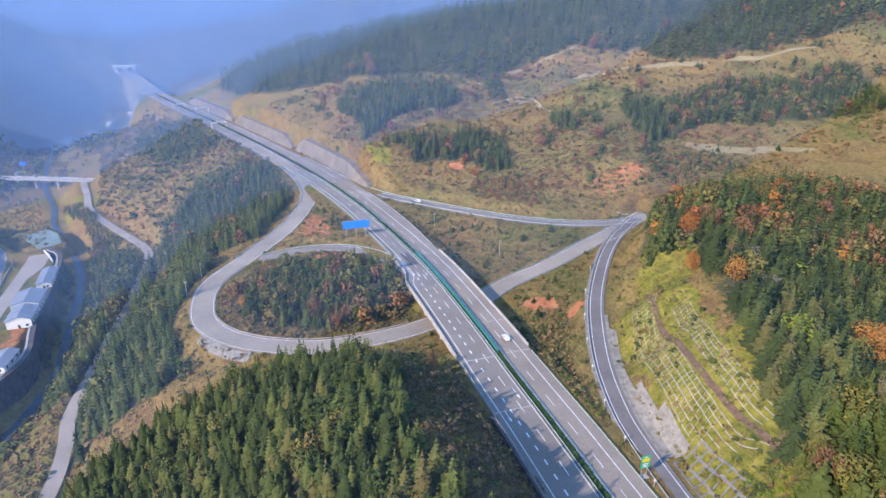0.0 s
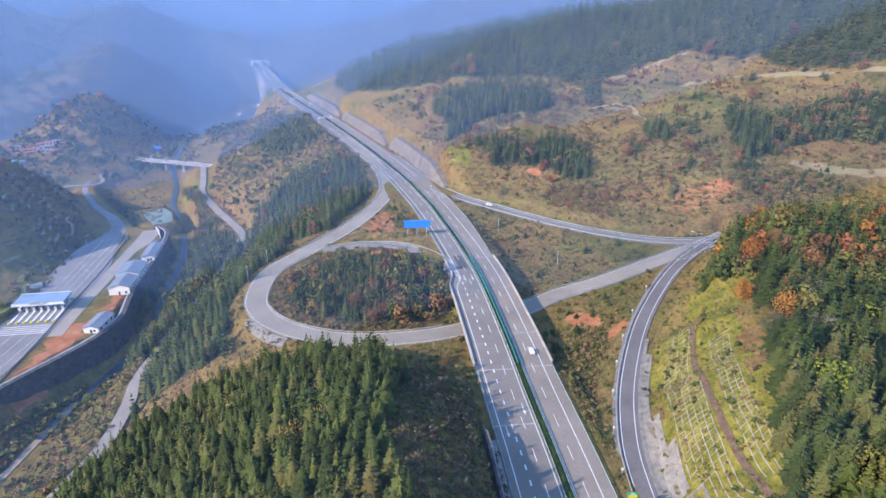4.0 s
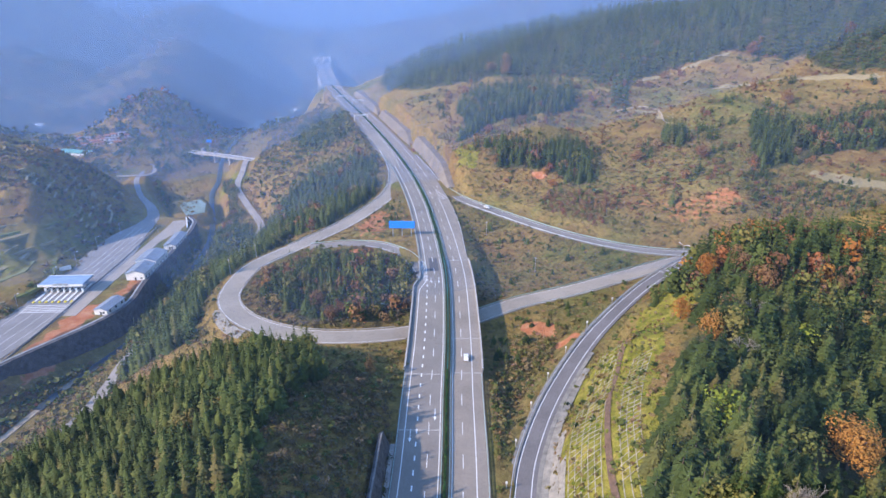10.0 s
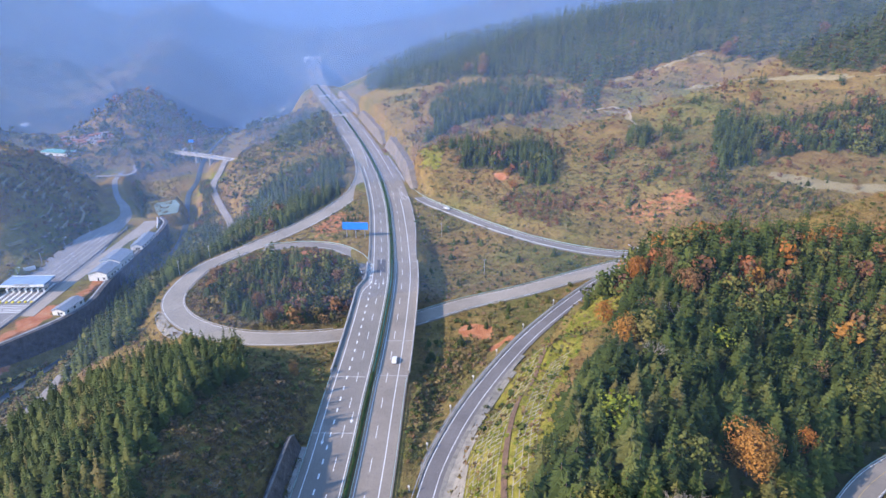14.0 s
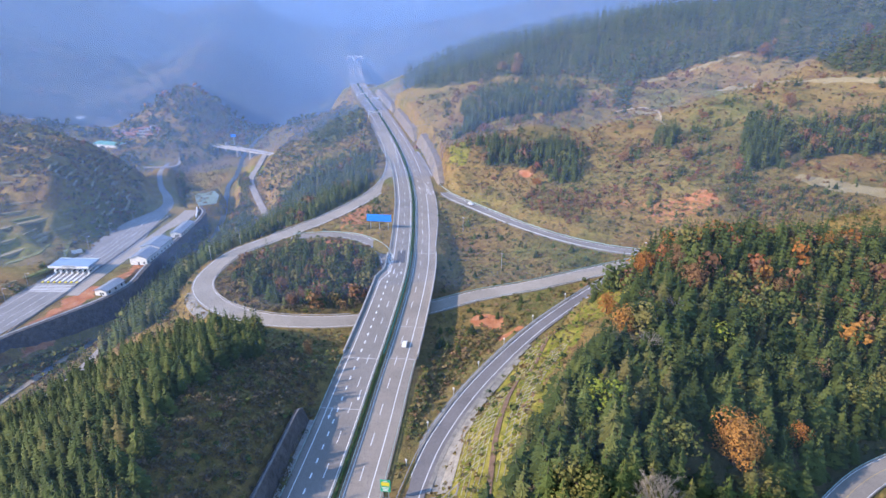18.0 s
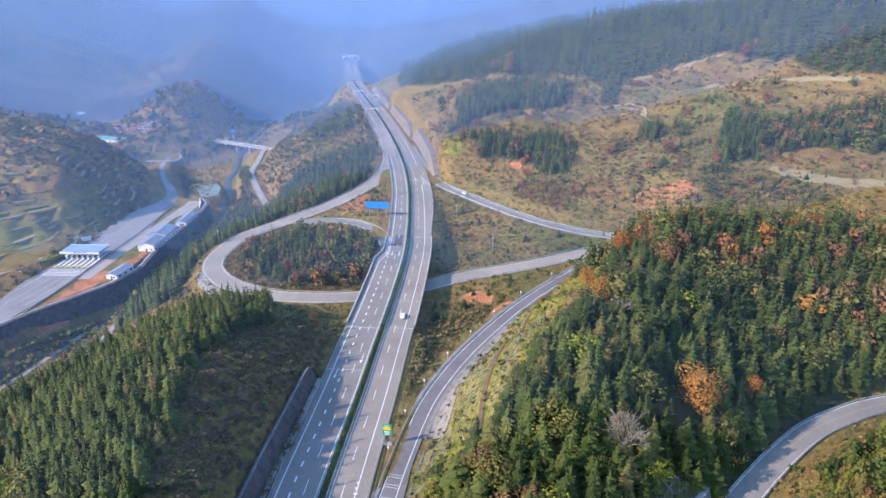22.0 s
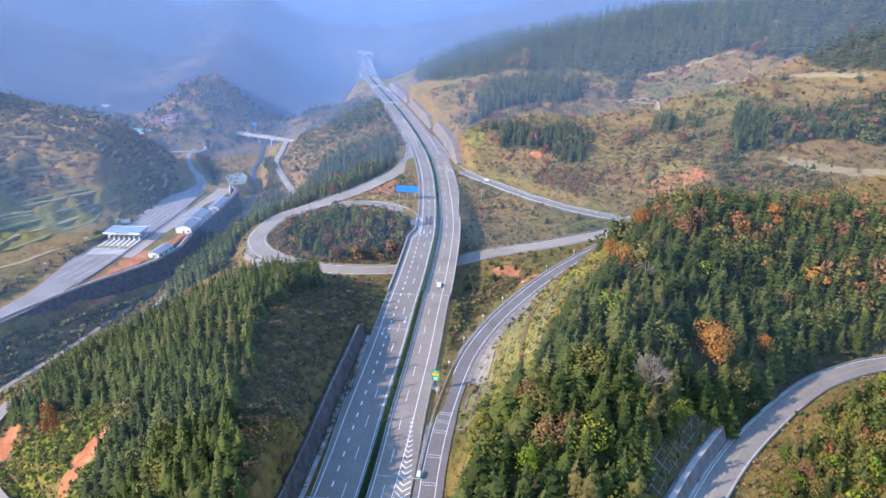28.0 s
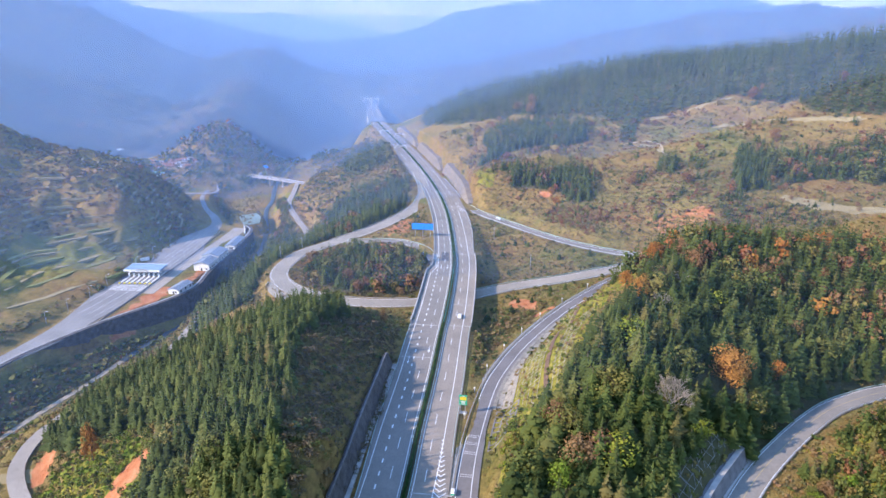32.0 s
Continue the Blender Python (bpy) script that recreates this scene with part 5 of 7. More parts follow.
# ---- old farm terraces on the hill west of the toll station ----
TERRACE_DRY = leaf_material("terrace_dry_grass", [(0.0, (0.31, 0.25, 0.135)), (1.0, (0.36, 0.29, 0.16))])
TERRACE_GREEN = leaf_material("terrace_green_crop", [(0.0, (0.185, 0.20, 0.06)), (1.0, (0.25, 0.24, 0.085))])
rt = random.Random(31)
ty = np.arange(110, 452, 4.0)
tx = np.arange(-284, -475, -1.5)
slope_at = bare_height(*[g.ravel() for g in np.meshgrid(tx, ty)])[0].reshape(len(ty), len(tx))
for level in [*np.arange(-47, -29, 2.4), *np.arange(-26, 44, 4.2)]:
    level += rt.uniform(-0.5, 0.5)
    reach = np.array([tx[np.argmax(row > level)] if (row > level).any() else np.nan for row in slope_at])
    pad = np.pad(reach, 3, mode="edge")
    reach = np.array([pad[k:k + 7].mean() for k in range(len(reach))]) + 1.5 * np.sin(ty / 11.0 + level)
    k = 0
    while k < len(ty) - 10:
        n = rt.randint(12, 34)
        piece = np.array([(x, y, level) for x, y in zip(reach[k:k + n], ty[k:k + n]) if not np.isnan(x)])
        k += n + rt.randint(0, 6)
        if len(piece) < 8 or rt.random() < 0.12:
            continue
        low_field = level < -28 and 180 < piece[:, 1].mean() < 345
        taper = np.sin(np.linspace(0.15, math.pi - 0.15, len(piece))) ** 0.5
        wide = (4.6 if low_field else rt.uniform(1.2, 2.4)) * taper
        v, f = ribbon(piece, -wide * 0.6, wide * 0.4, 0.4, 2.0)
        crop = TERRACE_GREEN if low_field and rt.random() < 0.65 else TERRACE_DRY
        tagged(new("terrace", link("terrace", v, f, crop)), "narrow green crop terrace on the hillside" if crop is TERRACE_GREEN else "narrow dry-grass farm terrace on the hillside", "terrace", "hillside terraces", kind="structure")

# ---- valley: river, pond, small bridge, hamlet ----
v, f = ribbon(RIVER_LINE[RIVER_LINE[:, 1] > 196], -2.4, 2.4, -1.0, 0.4)
tagged(new("water_river", link("water_river", v, f, RIVER)), "shallow blue-grey river along the wall foot", "river", kind="structure")
TRACK = plain("dirt_track", (0.33, 0.28, 0.2), 0.95, 0, 0.25, 0.3)
v, f = ribbon(RIVER_LINE[RIVER_LINE[:, 1] < 200], -1.7, 1.7, -1.15, 0.4)
tagged(new("road_river_track", link("road_river_track", v, f, TRACK)), "pale dirt track along the foot of the river wall", "track", kind="structure")
bm = bmesh.new()
top = [bm.verts.new((x, y, -55.1)) for x, y in ((-333, 462), (-322, 478), (-308, 468), (-294, 449), (-303, 436), (-318, 448))]
bm.faces.new(top)
r = bmesh.ops.extrude_face_region(bm, geom=bm.faces[:])
bmesh.ops.translate(bm, vec=(0, 0, -0.8), verts=[g for g in r["geom"] if isinstance(g, bmesh.types.BMVert)])
bmesh.ops.recalc_face_normals(bm, faces=bm.faces)
tagged(part("water_pond", bm, POND), "still green fish pond with mud banks", "pond", kind="structure")
vb = thing("valley_bridge", "small concrete road bridge over the valley stream", "bridge")
line = spline([(-352, 606, -51.6), (-400, 620, -54), (-468, 636, -58)], 6)
v, f = ribbon(line, -4.5, 4.5, 0, 1.2)
part("deck", link("deck", v, f, CONCRETE), CONCRETE, vb)
for o in (-4.4, 4.4):
    v, f = ribbon(line, o - 0.2, o + 0.2, 1.0, 1.2)
    part("parapet", link("parapet", v, f, CONCRETE), CONCRETE, vb)
for x, y in ((-395, 620), (-425, 631), (-450, 640)):
    part("pier", boxed(x - 1, x + 1, y - 3, y + 3, -72, -53.2), CONCRETE, vb)

rng = random.Random(7)
BRICK_ROOF = plain("tile_roof_red", (0.33, 0.15, 0.10), 0.85, 0, 0.25, 0.3)
GREY_ROOF = plain("tile_roof_grey", (0.24, 0.23, 0.23), 0.85, 0, 0.25, 0.3)
TEAL_ROOF = plain("teal_roof_sheet", (0.16, 0.42, 0.38), 0.5, 0, 0.15, 0.3)
PINK_WALL = plain("pinkish_render", (0.50, 0.36, 0.30), 0.85, 0, 0.2, 0.3)
for k in range(27):
    x, y = -668 + 10.5 * (k % 9) + rng.uniform(-1, 1), 634 + 9.5 * (k // 9) + 0.6 * (k % 9) + rng.uniform(-1, 1)
    gable_house(x, y, heights([(x, y)])[0] - 0.3, -58 + rng.uniform(-5, 5), 5, 9.5, 3.2, 1.3, rng.choice((PINK_WALL, PINK_WALL, WHITE)), rng.choice((BRICK_ROOF, BRICK_ROOF, BRICK_ROOF, GREY_ROOF)), "small village row house with a red tiled roof", windows=2)
for x, y, w, l, rf, lab in ((-622, 606, 17, 42, TEAL_ROOF, "long white shed with a teal metal roof"), (-760, 668, 10, 24, WHITE, "white-roofed shed above the hamlet"),
                            (-528, 872, 16, 34, ROOF_BLUE, "blue-roofed sheds by the far river bend"), (-516, 915, 14, 28, ROOF_BLUE, "blue-roofed shed by the far river bend"),
                            (-508, 950, 10, 16, WHITE, "white house by the far river bend"), (-490, 985, 10, 14, WHITE, "white house by the far river bend"), (-500, 930, 9, 12, WHITE, "white house by the far river bend")):
    gable_house(x, y, heights([(x, y)])[0] - 0.5, -85 if rf is TEAL_ROOF else 30, w, l, 4, 1.4, WHITE, rf, lab, "shed", 4, "shed")
for lane_piece in ([(-482, 534, -62.6), (-466, 541, -62.4), (-452, 548, -62.2), (-455, 562, -62.4), (-476, 584, -62.8)],):
    v, f = ribbon(spline(lane_piece, 4), -1.7, 1.7, 0.25, 1.2)
    tagged(new("road_village_lane", link("road_village_lane", v, f, CONCRETE_ROAD)), "pale concrete lane crossing the end of the plaza road", "lane", kind="structure")
vs = thing("blue_road_sign", "small blue sign board above the valley bridge", "sign board", pose(-452, 655, -54, 0, 0, 15))
part("panel", boxed(-3.4, 3.4, -0.15, 0.15, 4.6, 8, 0.05), BILL_BLUE, vs)
part("post", rod(bmesh.new(), (0, 0.2, -8), (0, 0.2, 7), 0.3), STEEL, vs)


def utility_pole(x, y, h=9):
    z = heights([(x, y)])[0]
    ob = thing("utility_pole", "weathered concrete utility pole with a crossarm", "utility pole", pose(x, y, z), group="utility poles")
    part("pole", rod(bmesh.new(), (0, 0, -0.5), (0, 0, h), 0.16, 0.1), CONCRETE, ob)
    part("crossarm", boxed(-0.8, 0.8, -0.06, 0.06, h - 0.8, h - 0.65), STEEL, ob)


for x, y in ((-6, 352), (-166, 262), (-182, 300), (-150, 225), (-205, 360), (30, 318), (-118, 262), (-122, 290)):
    utility_pole(x, y)


def car(x, y, z, turn, paint, label):
    ob = thing("car", label, "car", pose(x, y, z, 0, 0, turn), group="cars")
    bm = bmesh.new()
    prof = [(-2.2, 0.35), (2.2, 0.35), (2.25, 0.8), (1.2, 0.95), (0.6, 1.45), (-1.3, 1.48), (-2.1, 1.0), (-2.28, 0.75)]
    A = [bm.verts.new((-0.88, a, b)) for a, b in prof]
    B = [bm.verts.new((0.88, a, b)) for a, b in prof]
    bm.faces.new(A)
    bm.faces.new(B[::-1])
    for i in range(len(prof)):
        bm.faces.new((A[(i + 1) % 8], A[i], B[i], B[(i + 1) % 8]))
    bmesh.ops.recalc_face_normals(bm, faces=bm.faces)
    part("body", bm, paint, ob)
    part("windows", boxed(-0.9, 0.9, -1.2, 0.7, 1.0, 1.36), DARK_GLASS, ob)
    for sx in (-0.85, 0.85):
        for sy in (-1.4, 1.4):
            part("wheel", rod(bmesh.new(), (sx - 0.1, sy, 0.32), (sx + 0.1, sy, 0.32), 0.32, n=12), RUBBER, ob)


p, turn = place_on(HIGHWAY, at_y(HIGHWAY, 214), 6.9)
car(*p, turn, CAR_WHITE, "white hatchback on the expressway")
p, turn = place_on(UPPER_RAMP, at_y(UPPER_RAMP, 392), -1)
car(*p, turn, CAR_WHITE, "white car on the exit ramp")
# ---- vegetation ----
def conifer_crown(rnd, whorls=11, arms=8, fuzz=120, size=0.03, spread=0.25, base=0.06):
    """Crown of a conifer of height 1: tiers of flat boughs with forked tips and needle tufts; verts, triangles."""
    V, F = [], []
    lobe = [rnd.uniform(0.8, 1.18) for _ in range(6)]
    for i in range(whorls):
        u = (i + 0.15 * rnd.random()) / whorls
        z = base + (1 - base) * u
        reach = spread * (1 - u) ** 0.9 + 0.012
        if i % 3 == 2:
            reach *= 0.8
        for k in range(arms if u < 0.6 else max(4, arms - 3)):
            a = 2 * math.pi * (k + rnd.random() * 0.6) / arms + i * 1.1
            rr = reach * lobe[int(a * 0.95) % 6] * rnd.uniform(0.72, 1.15)
            w = rr * rnd.uniform(0.26, 0.4) + 0.008
            c, s = math.cos(a), math.sin(a)
            drop = rr * rnd.uniform(0.12, 0.5)
            n = len(V)
            V += [(0, 0, z + 0.05 * (1 - u) + 0.015), (0.62 * rr * c - w * s, 0.62 * rr * s + w * c, z - 0.8 * drop), (rr * c, rr * s, z - 0.55 * drop), (0.62 * rr * c + w * s, 0.62 * rr * s - w * c, z - 0.8 * drop)]
            F += [(n, n + 1, n + 2), (n, n + 2, n + 3)]
    for _ in range(fuzz):
        u = 1 - math.sqrt(rnd.random())
        a = rnd.uniform(0, 2 * math.pi)
        r = spread * (1 - u) ** 0.9 * lobe[int(a * 0.95) % 6] * rnd.uniform(0.55, 1.08)
        p = Vector((r * math.cos(a), r * math.sin(a), base + (1 - base) * u - 0.2 * r))
        d = Vector((0.7 * math.cos(a) + rnd.gauss(0, 0.35), 0.7 * math.sin(a) + rnd.gauss(0, 0.35), 0.8 + rnd.gauss(0, 0.3))).normalized()
        t = d.orthogonal().normalized()
        t.rotate(Matrix.Rotation(rnd.uniform(0, 6.28), 3, d))
        b = d.cross(t)
        q = size * rnd.uniform(0.7, 1.4) * (1 - 0.35 * u)
        n = len(V)
        V += [tuple(p + t * q), tuple(p + b * q * 0.6 + d * q * 0.3), tuple(p - t * q)]
        F += [(n, n + 1, n + 2)]
    n = len(V)
    V += [(0, 0, 1.06), (0.016, 0, 0.9), (-0.012, 0.016, 0.9), (-0.012, -0.016, 0.9)]
    F += [(n, n + 1, n + 2), (n, n + 2, n + 3), (n, n + 3, n + 1)]
    return np.array(V), np.array(F)


def leafy_crown(rnd, leaves=90, base=0.3, flat=1.0, size=0.1, lobes=5):
    """Rounded uneven crown of height 1 made of leaf clumps on several lobes; verts, triangles."""
    mids = []
    for k in range(lobes):
        z, a = base + 0.15 + (0.7 - base) * (k + rnd.random()) / lobes, 2.4 * k + rnd.random()
        r = 0.27 * math.sqrt(rnd.random()) * math.sqrt(max(0.05, 1 - ((z - 0.45) / 0.5) ** 2))
        mids.append((r * math.cos(a), r * math.sin(a), z, rnd.uniform(0.15, 0.25)))
    V, F = [], []
    for _ in range(leaves):
        cx, cy, cz, cr = rnd.choice(mids)
        d = Vector((rnd.gauss(0, 1), rnd.gauss(0, 1), rnd.gauss(0.25, 0.9))).normalized()
        p = Vector((cx, cy, cz)) + Vector((d.x * cr, d.y * cr, d.z * cr * 0.85)) * rnd.uniform(0.75, 1.08)
        p.x, p.y = p.x * flat, p.y * flat
        t = d.orthogonal().normalized()
        t.rotate(Matrix.Rotation(rnd.uniform(0, 6.28), 3, d))
        b = d.cross(t)
        q = size * rnd.uniform(0.6, 1.25)
        n = len(V)
        V += [p + t * q, p + b * q * 0.8 + d * q * 0.25, p - t * q, p - b * q * 0.8 + d * q * 0.2]
        F += [(n, n + 1, n + 2), (n, n + 2, n + 3)]
    return np.array([tuple(v) for v in V]), np.array(F)


def bulk_mesh(name, templates, places, sizes, widths, material, rnd_seed=1):
    """One mesh of many plants: templates laid at places with their own turn, size and tint."""
    rs = np.random.RandomState(rnd_seed)
    pick = rs.randint(0, len(templates), len(places))
    turn = rs.uniform(0, 2 * math.pi, len(places))
    tint = rs.uniform(0, 0.999, len(places))
    Vs, Fs, Ts, base = [], [], [], 0
    for k, (tv, tf) in enumerate(templates):
        sel = np.where(pick == k)[0]
        if not len(sel):
            continue
        c, s = np.cos(turn[sel])[:, None], np.sin(turn[sel])[:, None]
        w = widths[sel][:, None]
        x = (tv[None, :, 0] * c - tv[None, :, 1] * s) * w + places[sel, 0][:, None]
        y = (tv[None, :, 0] * s + tv[None, :, 1] * c) * w + places[sel, 1][:, None]
        z = tv[None, :, 2] * sizes[sel][:, None] + places[sel, 2][:, None]
        Vs.append(np.stack([x, y, z], -1).reshape(-1, 3))
        Fs.append((tf[None] + (base + np.arange(len(sel)) * len(tv))[:, None, None]).reshape(-1, 3))
        Ts.append(np.repeat(tint[sel], len(tv)))
        base += len(sel) * len(tv)
    V, F, T = np.vstack(Vs), np.vstack(Fs), np.concatenate(Ts)
    me = bpy.data.meshes.new(name)
    me.vertices.add(len(V))
    me.vertices.foreach_set("co", V.ravel().astype(np.float32))
    me.loops.add(3 * len(F))
    me.loops.foreach_set("vertex_index", F.ravel().astype(np.int32))
    me.polygons.add(len(F))
    me.polygons.foreach_set("loop_start", (np.arange(len(F)) * 3).astype(np.int32))
    me.update(calc_edges=True)
    a = me.attributes.new("tint", "FLOAT", "POINT")
    a.data.foreach_set("value", T.astype(np.float32))
    me.materials.append(material)
    return me


def template_mesh(name, tv, tf, material, sx=1.0, sz=1.0):
    me = bpy.data.meshes.new(name)
    me.from_pydata((tv * [sx, sx, sz]).tolist(), [], tf.tolist())
    a = me.attributes.new("tint", "FLOAT", "POINT")
    a.data.foreach_set("value", np.zeros(len(tv), np.float32))
    me.materials.append(material)
    return me


rnd = random.Random(11)
CON_NEAR = [conifer_crown(rnd, 11, 7, 96, 0.03, rnd.uniform(0.20, 0.29)) for _ in range(7)]
CON_MID = [conifer_crown(rnd, 8, 6, 16, 0.05, rnd.uniform(0.21, 0.28)) for _ in range(4)]
CON_LEAST = [conifer_crown(rnd, 3, 4, 0, 0.08, rnd.uniform(0.24, 0.32)) for _ in range(4)]
CON_FAR = [conifer_crown(rnd, 5, 4, 0, 0.08, rnd.uniform(0.22, 0.27)) for _ in range(4)]
LEAF_NEAR = [leafy_crown(rnd, 360, 0.12, 1.2, 0.046, 11) for _ in range(4)]
LEAF_FULL = leafy_crown(rnd, 3000, 0.12, 1.05, 0.021, 16)
LEAF_FINE = [leafy_crown(rnd, 850, 0.1, 1.15, 0.034, 15) for _ in range(4)]
LEAF_MID = [leafy_crown(rnd, 76, 0.08, 1.25, 0.098, 7) for _ in range(4)]
LEAF_FAR = [leafy_crown(rnd, 16, 0.05, 1.3, 0.24, 3) for _ in range(3)]
TWIG_BUSH = [leafy_crown(rnd, 56, 0.0, 1.3, 0.1, 7) for _ in range(4)]
TUFT = [leafy_crown(rnd, 8, 0.0, 1.5, 0.34, 3) for _ in range(4)]
BUSH = [leafy_crown(rnd, 14, 0.0, 1.4, 0.26, 4) for _ in range(4)]

ROADS = ((HIGHWAY, 17.5), (RIGHT_RAMP, 7.5), (CROSS_RAMP, 8.0), (UPPER_RAMP, 7.0), (SPUR, 6.5), (EAST_ROAD, 6.5), (LOW_ROAD, 5.2), (BEND_ROAD, 6.0), (PLAZA_ROAD, 19.0), (RIVER_LINE, 8.0))


def clear_of_roads(xy, extra=0.0):
    ok = ~inside(xy[:, 0], xy[:, 1], PLAZA_YARD)
    for line, keep in ROADS:
        ok &= nearest(xy, line)[0] > keep + extra
    return ok


def scatter(poly, spacing, seed, keep=1.0, extra=0.0, warp=0.0):
    """Jittered places inside an outline, clear of roads, with ground heights."""
    rs = np.random.RandomState(seed)
    p = np.array(poly)
    xs, ys = np.arange(p[:, 0].min(), p[:, 0].max(), spacing), np.arange(p[:, 1].min(), p[:, 1].max(), spacing)
    q = np.array([(x, y) for y in ys for x in xs]) + rs.uniform(-0.48, 0.48, (len(xs) * len(ys), 2)) * spacing
    wx, wy = rough_field(q[:, 0], q[:, 1], 45, 3, seed) * warp, rough_field(q[:, 0], q[:, 1], 52, 3, seed + 9.0) * warp
    q = q[inside(q[:, 0] + wx, q[:, 1] + wy, [tuple(v) for v in poly]) & (rs.rand(len(q)) < keep)]
    q = q[clear_of_roads(q, extra)] if len(q) else q
    return np.column_stack([q, heights(q) - 0.25]) if len(q) else np.zeros((0, 3))


GAPS = ((125, 149, 4.2), (142.5, 184.5, 7.5), (139, 177, 7), (106, 212, 5), (104, 207, 4), (98, 232, 4), (115, 205, 5), (121, 232, 4.5), (100, 105, 5), (133, 108, 6.5), (134, 118, 6.5), (136, 127, 6.5), (138.5, 136, 6.5), (141, 145, 6.0), (143, 153, 5.0), (130, 98, 5), (-88, 250, 4), (-64, 83, 4))
KINDS = {"conifer": (CONIFER, "dark green conifers in autumn woodland"), "olive": (OLIVE, "olive-green broadleaved trees"), "rust": (RUST, "rust-red autumn broadleaved trees"), "gold": (GOLD, "orange autumn trees"), "lime": (LIME, "yellow-green leafy trees")}
TRUNK = mesh_from("trunk", rod(bmesh.new(), (0, 0, -0.05), (0, 0, 0.9), 0.016, 0.003, 6), BARK)
BROAD_TRUNK = bmesh.new()
rod(BROAD_TRUNK, (0, 0, -0.06), (0, 0, 0.45), 0.03, 0.018, 7)
for k in range(5):
    a = k * 1.257
    rod(BROAD_TRUNK, (0, 0, 0.28 + 0.04 * k), (0.22 * math.cos(a), 0.22 * math.sin(a), 0.62 + 0.05 * k), 0.012, 0.004, 5)
BROAD_TRUNK = mesh_from("trunk", BROAD_TRUNK, BARK)
NEAR_CROWNS = {k: [template_mesh("crown", v, f, m[0]) for v, f in (CON_NEAR if k == "conifer" else LEAF_FINE)] for k, m in KINDS.items()}
LABELS = {"conifer": ("conifer_tree", "tall dark green conifer on the wooded hill", "conifer"), "olive": ("broadleaf_tree", "olive-green broadleaved tree among conifers", "tree"),
          "rust": ("autumn_tree", "rust-coloured autumn tree among conifers", "tree"), "gold": ("autumn_tree", "bright orange autumn tree with a full crown", "tree"),
          "lime": ("broadleaf_tree", "yellow-green leafy tree at the wood's edge", "tree")}


def single_tree(kind, x, y, z, h, w, turn):
    name, label, cat = LABELS[kind]
    ob = thing(name, label, cat, Matrix.Translation((x, y, z)) @ Matrix.Rotation(turn, 4, "Z") @ Matrix.Diagonal((w, w, h, 1)), group=cat + "s on the hills")
    part("trunk", TRUNK if kind == "conifer" else BROAD_TRUNK, BARK, ob)
    part("crown", rnd.choice(NEAR_CROWNS[kind]), KINDS[kind][0], ob)


def wood(name, poly, spacing, seed, mix, low, high, detail="mid", singles=0, extra=0.0, near_to=None, keep=1.0, label=None, warp=2.5, plump=1.0):
    """A wood: the trees nearest a point stand as things of their own, the rest form one stand for each kind."""
    pts = scatter(poly, spacing, seed, keep, extra, warp)
    rs = np.random.RandomState(seed + 50)
    if not len(pts):
        return
    for cx, cy, cr in GAPS:
        pts = pts[np.hypot(pts[:, 0] - cx, pts[:, 1] - cy) > cr]
    kinds = rs.choice(list(mix), len(pts), p=np.array(list(mix.values())) / sum(mix.values()))
    size = rs.uniform(low, high, len(pts))
    order = np.argsort(np.hypot(pts[:, 0] - near_to[0], pts[:, 1] - near_to[1])) if near_to else np.arange(len(pts))
    for i in order[:singles]:
        k = kinds[i]
        h = size[i] * (1.0 if k == "conifer" else 0.8)
        single_tree(k, *pts[i], h, h * plump * rs.uniform(0.85, 1.15), rs.uniform(0, 6.28))
    rest = order[singles:]
    for k in mix:
        sel = rest[kinds[rest] == k]
        if not len(sel):
            continue
        tpl = {"near": CON_NEAR, "mid": CON_MID, "far": CON_FAR}[detail] if k == "conifer" else {"near": LEAF_NEAR, "mid": LEAF_MID, "far": LEAF_FAR}[detail]
        h = size[sel] * (1.0 if k == "conifer" else 0.8)
        me = bulk_mesh(name, tpl, pts[sel], h, h * plump * rs.uniform(0.85, 1.2, len(sel)), KINDS[k][0], seed)
        tagged(new(name, me), label or KINDS[k][1], "woodland", kind="stuff")


wood("wood_front_hill", HILL_FRONT, 3.8, 1, {"conifer": 0.95, "olive": 0.05}, 6.5, 13.0, "near", 100, near_to=(10, 90), extra=3, plump=1.15)
wood("wood_right_hill", HILL_RIGHT, 4.5, 2, {"conifer": 0.92, "olive": 0.05, "rust": 0.015, "lime": 0.015}, 7.0, 14.5, "near", 110, near_to=(112, 140), plump=1.35)
wood("wood_right_hill_north", HILL_NORTH, 4.7, 71, {"conifer": 0.78, "olive": 0.10, "rust": 0.10, "gold": 0.02}, 7.5, 14.5, "mid", 15, near_to=(115, 255), warp=4)
wood("wood_autumn_edge", [(100, 250), (112, 290), (122, 346), (160, 358), (205, 362), (232, 330), (210, 280), (165, 268), (140, 262)], 5.2, 14, {"rust": 0.6, "olive": 0.3, "gold": 0.10}, 5.5, 10.0, "near", 24, near_to=(112, 260), keep=0.22, warp=6)
wood("wood_lane_side", [(-137, 165), (-130, 128), (-114, 102), (-103, 92), (-88, 90), (-76, 92), (-82, 106), (-100, 120), (-122, 156)], 3.6, 81, {"conifer": 0.95, "olive": 0.05}, 8.5, 14.0, "near", 20, near_to=(-95, 95), extra=-1.2, plump=1.2)
wood("wood_loop_side", HILL_LEFT, 4.0, 3, {"conifer": 0.93, "olive": 0.07}, 9.0, 16.0, "mid")
wood("wood_island", ISLAND, 3.6, 4, {"conifer": 0.52, "olive": 0.30, "rust": 0.18}, 4.0, 11.5, "mid", 20, near_to=(-50, 235), extra=-1)
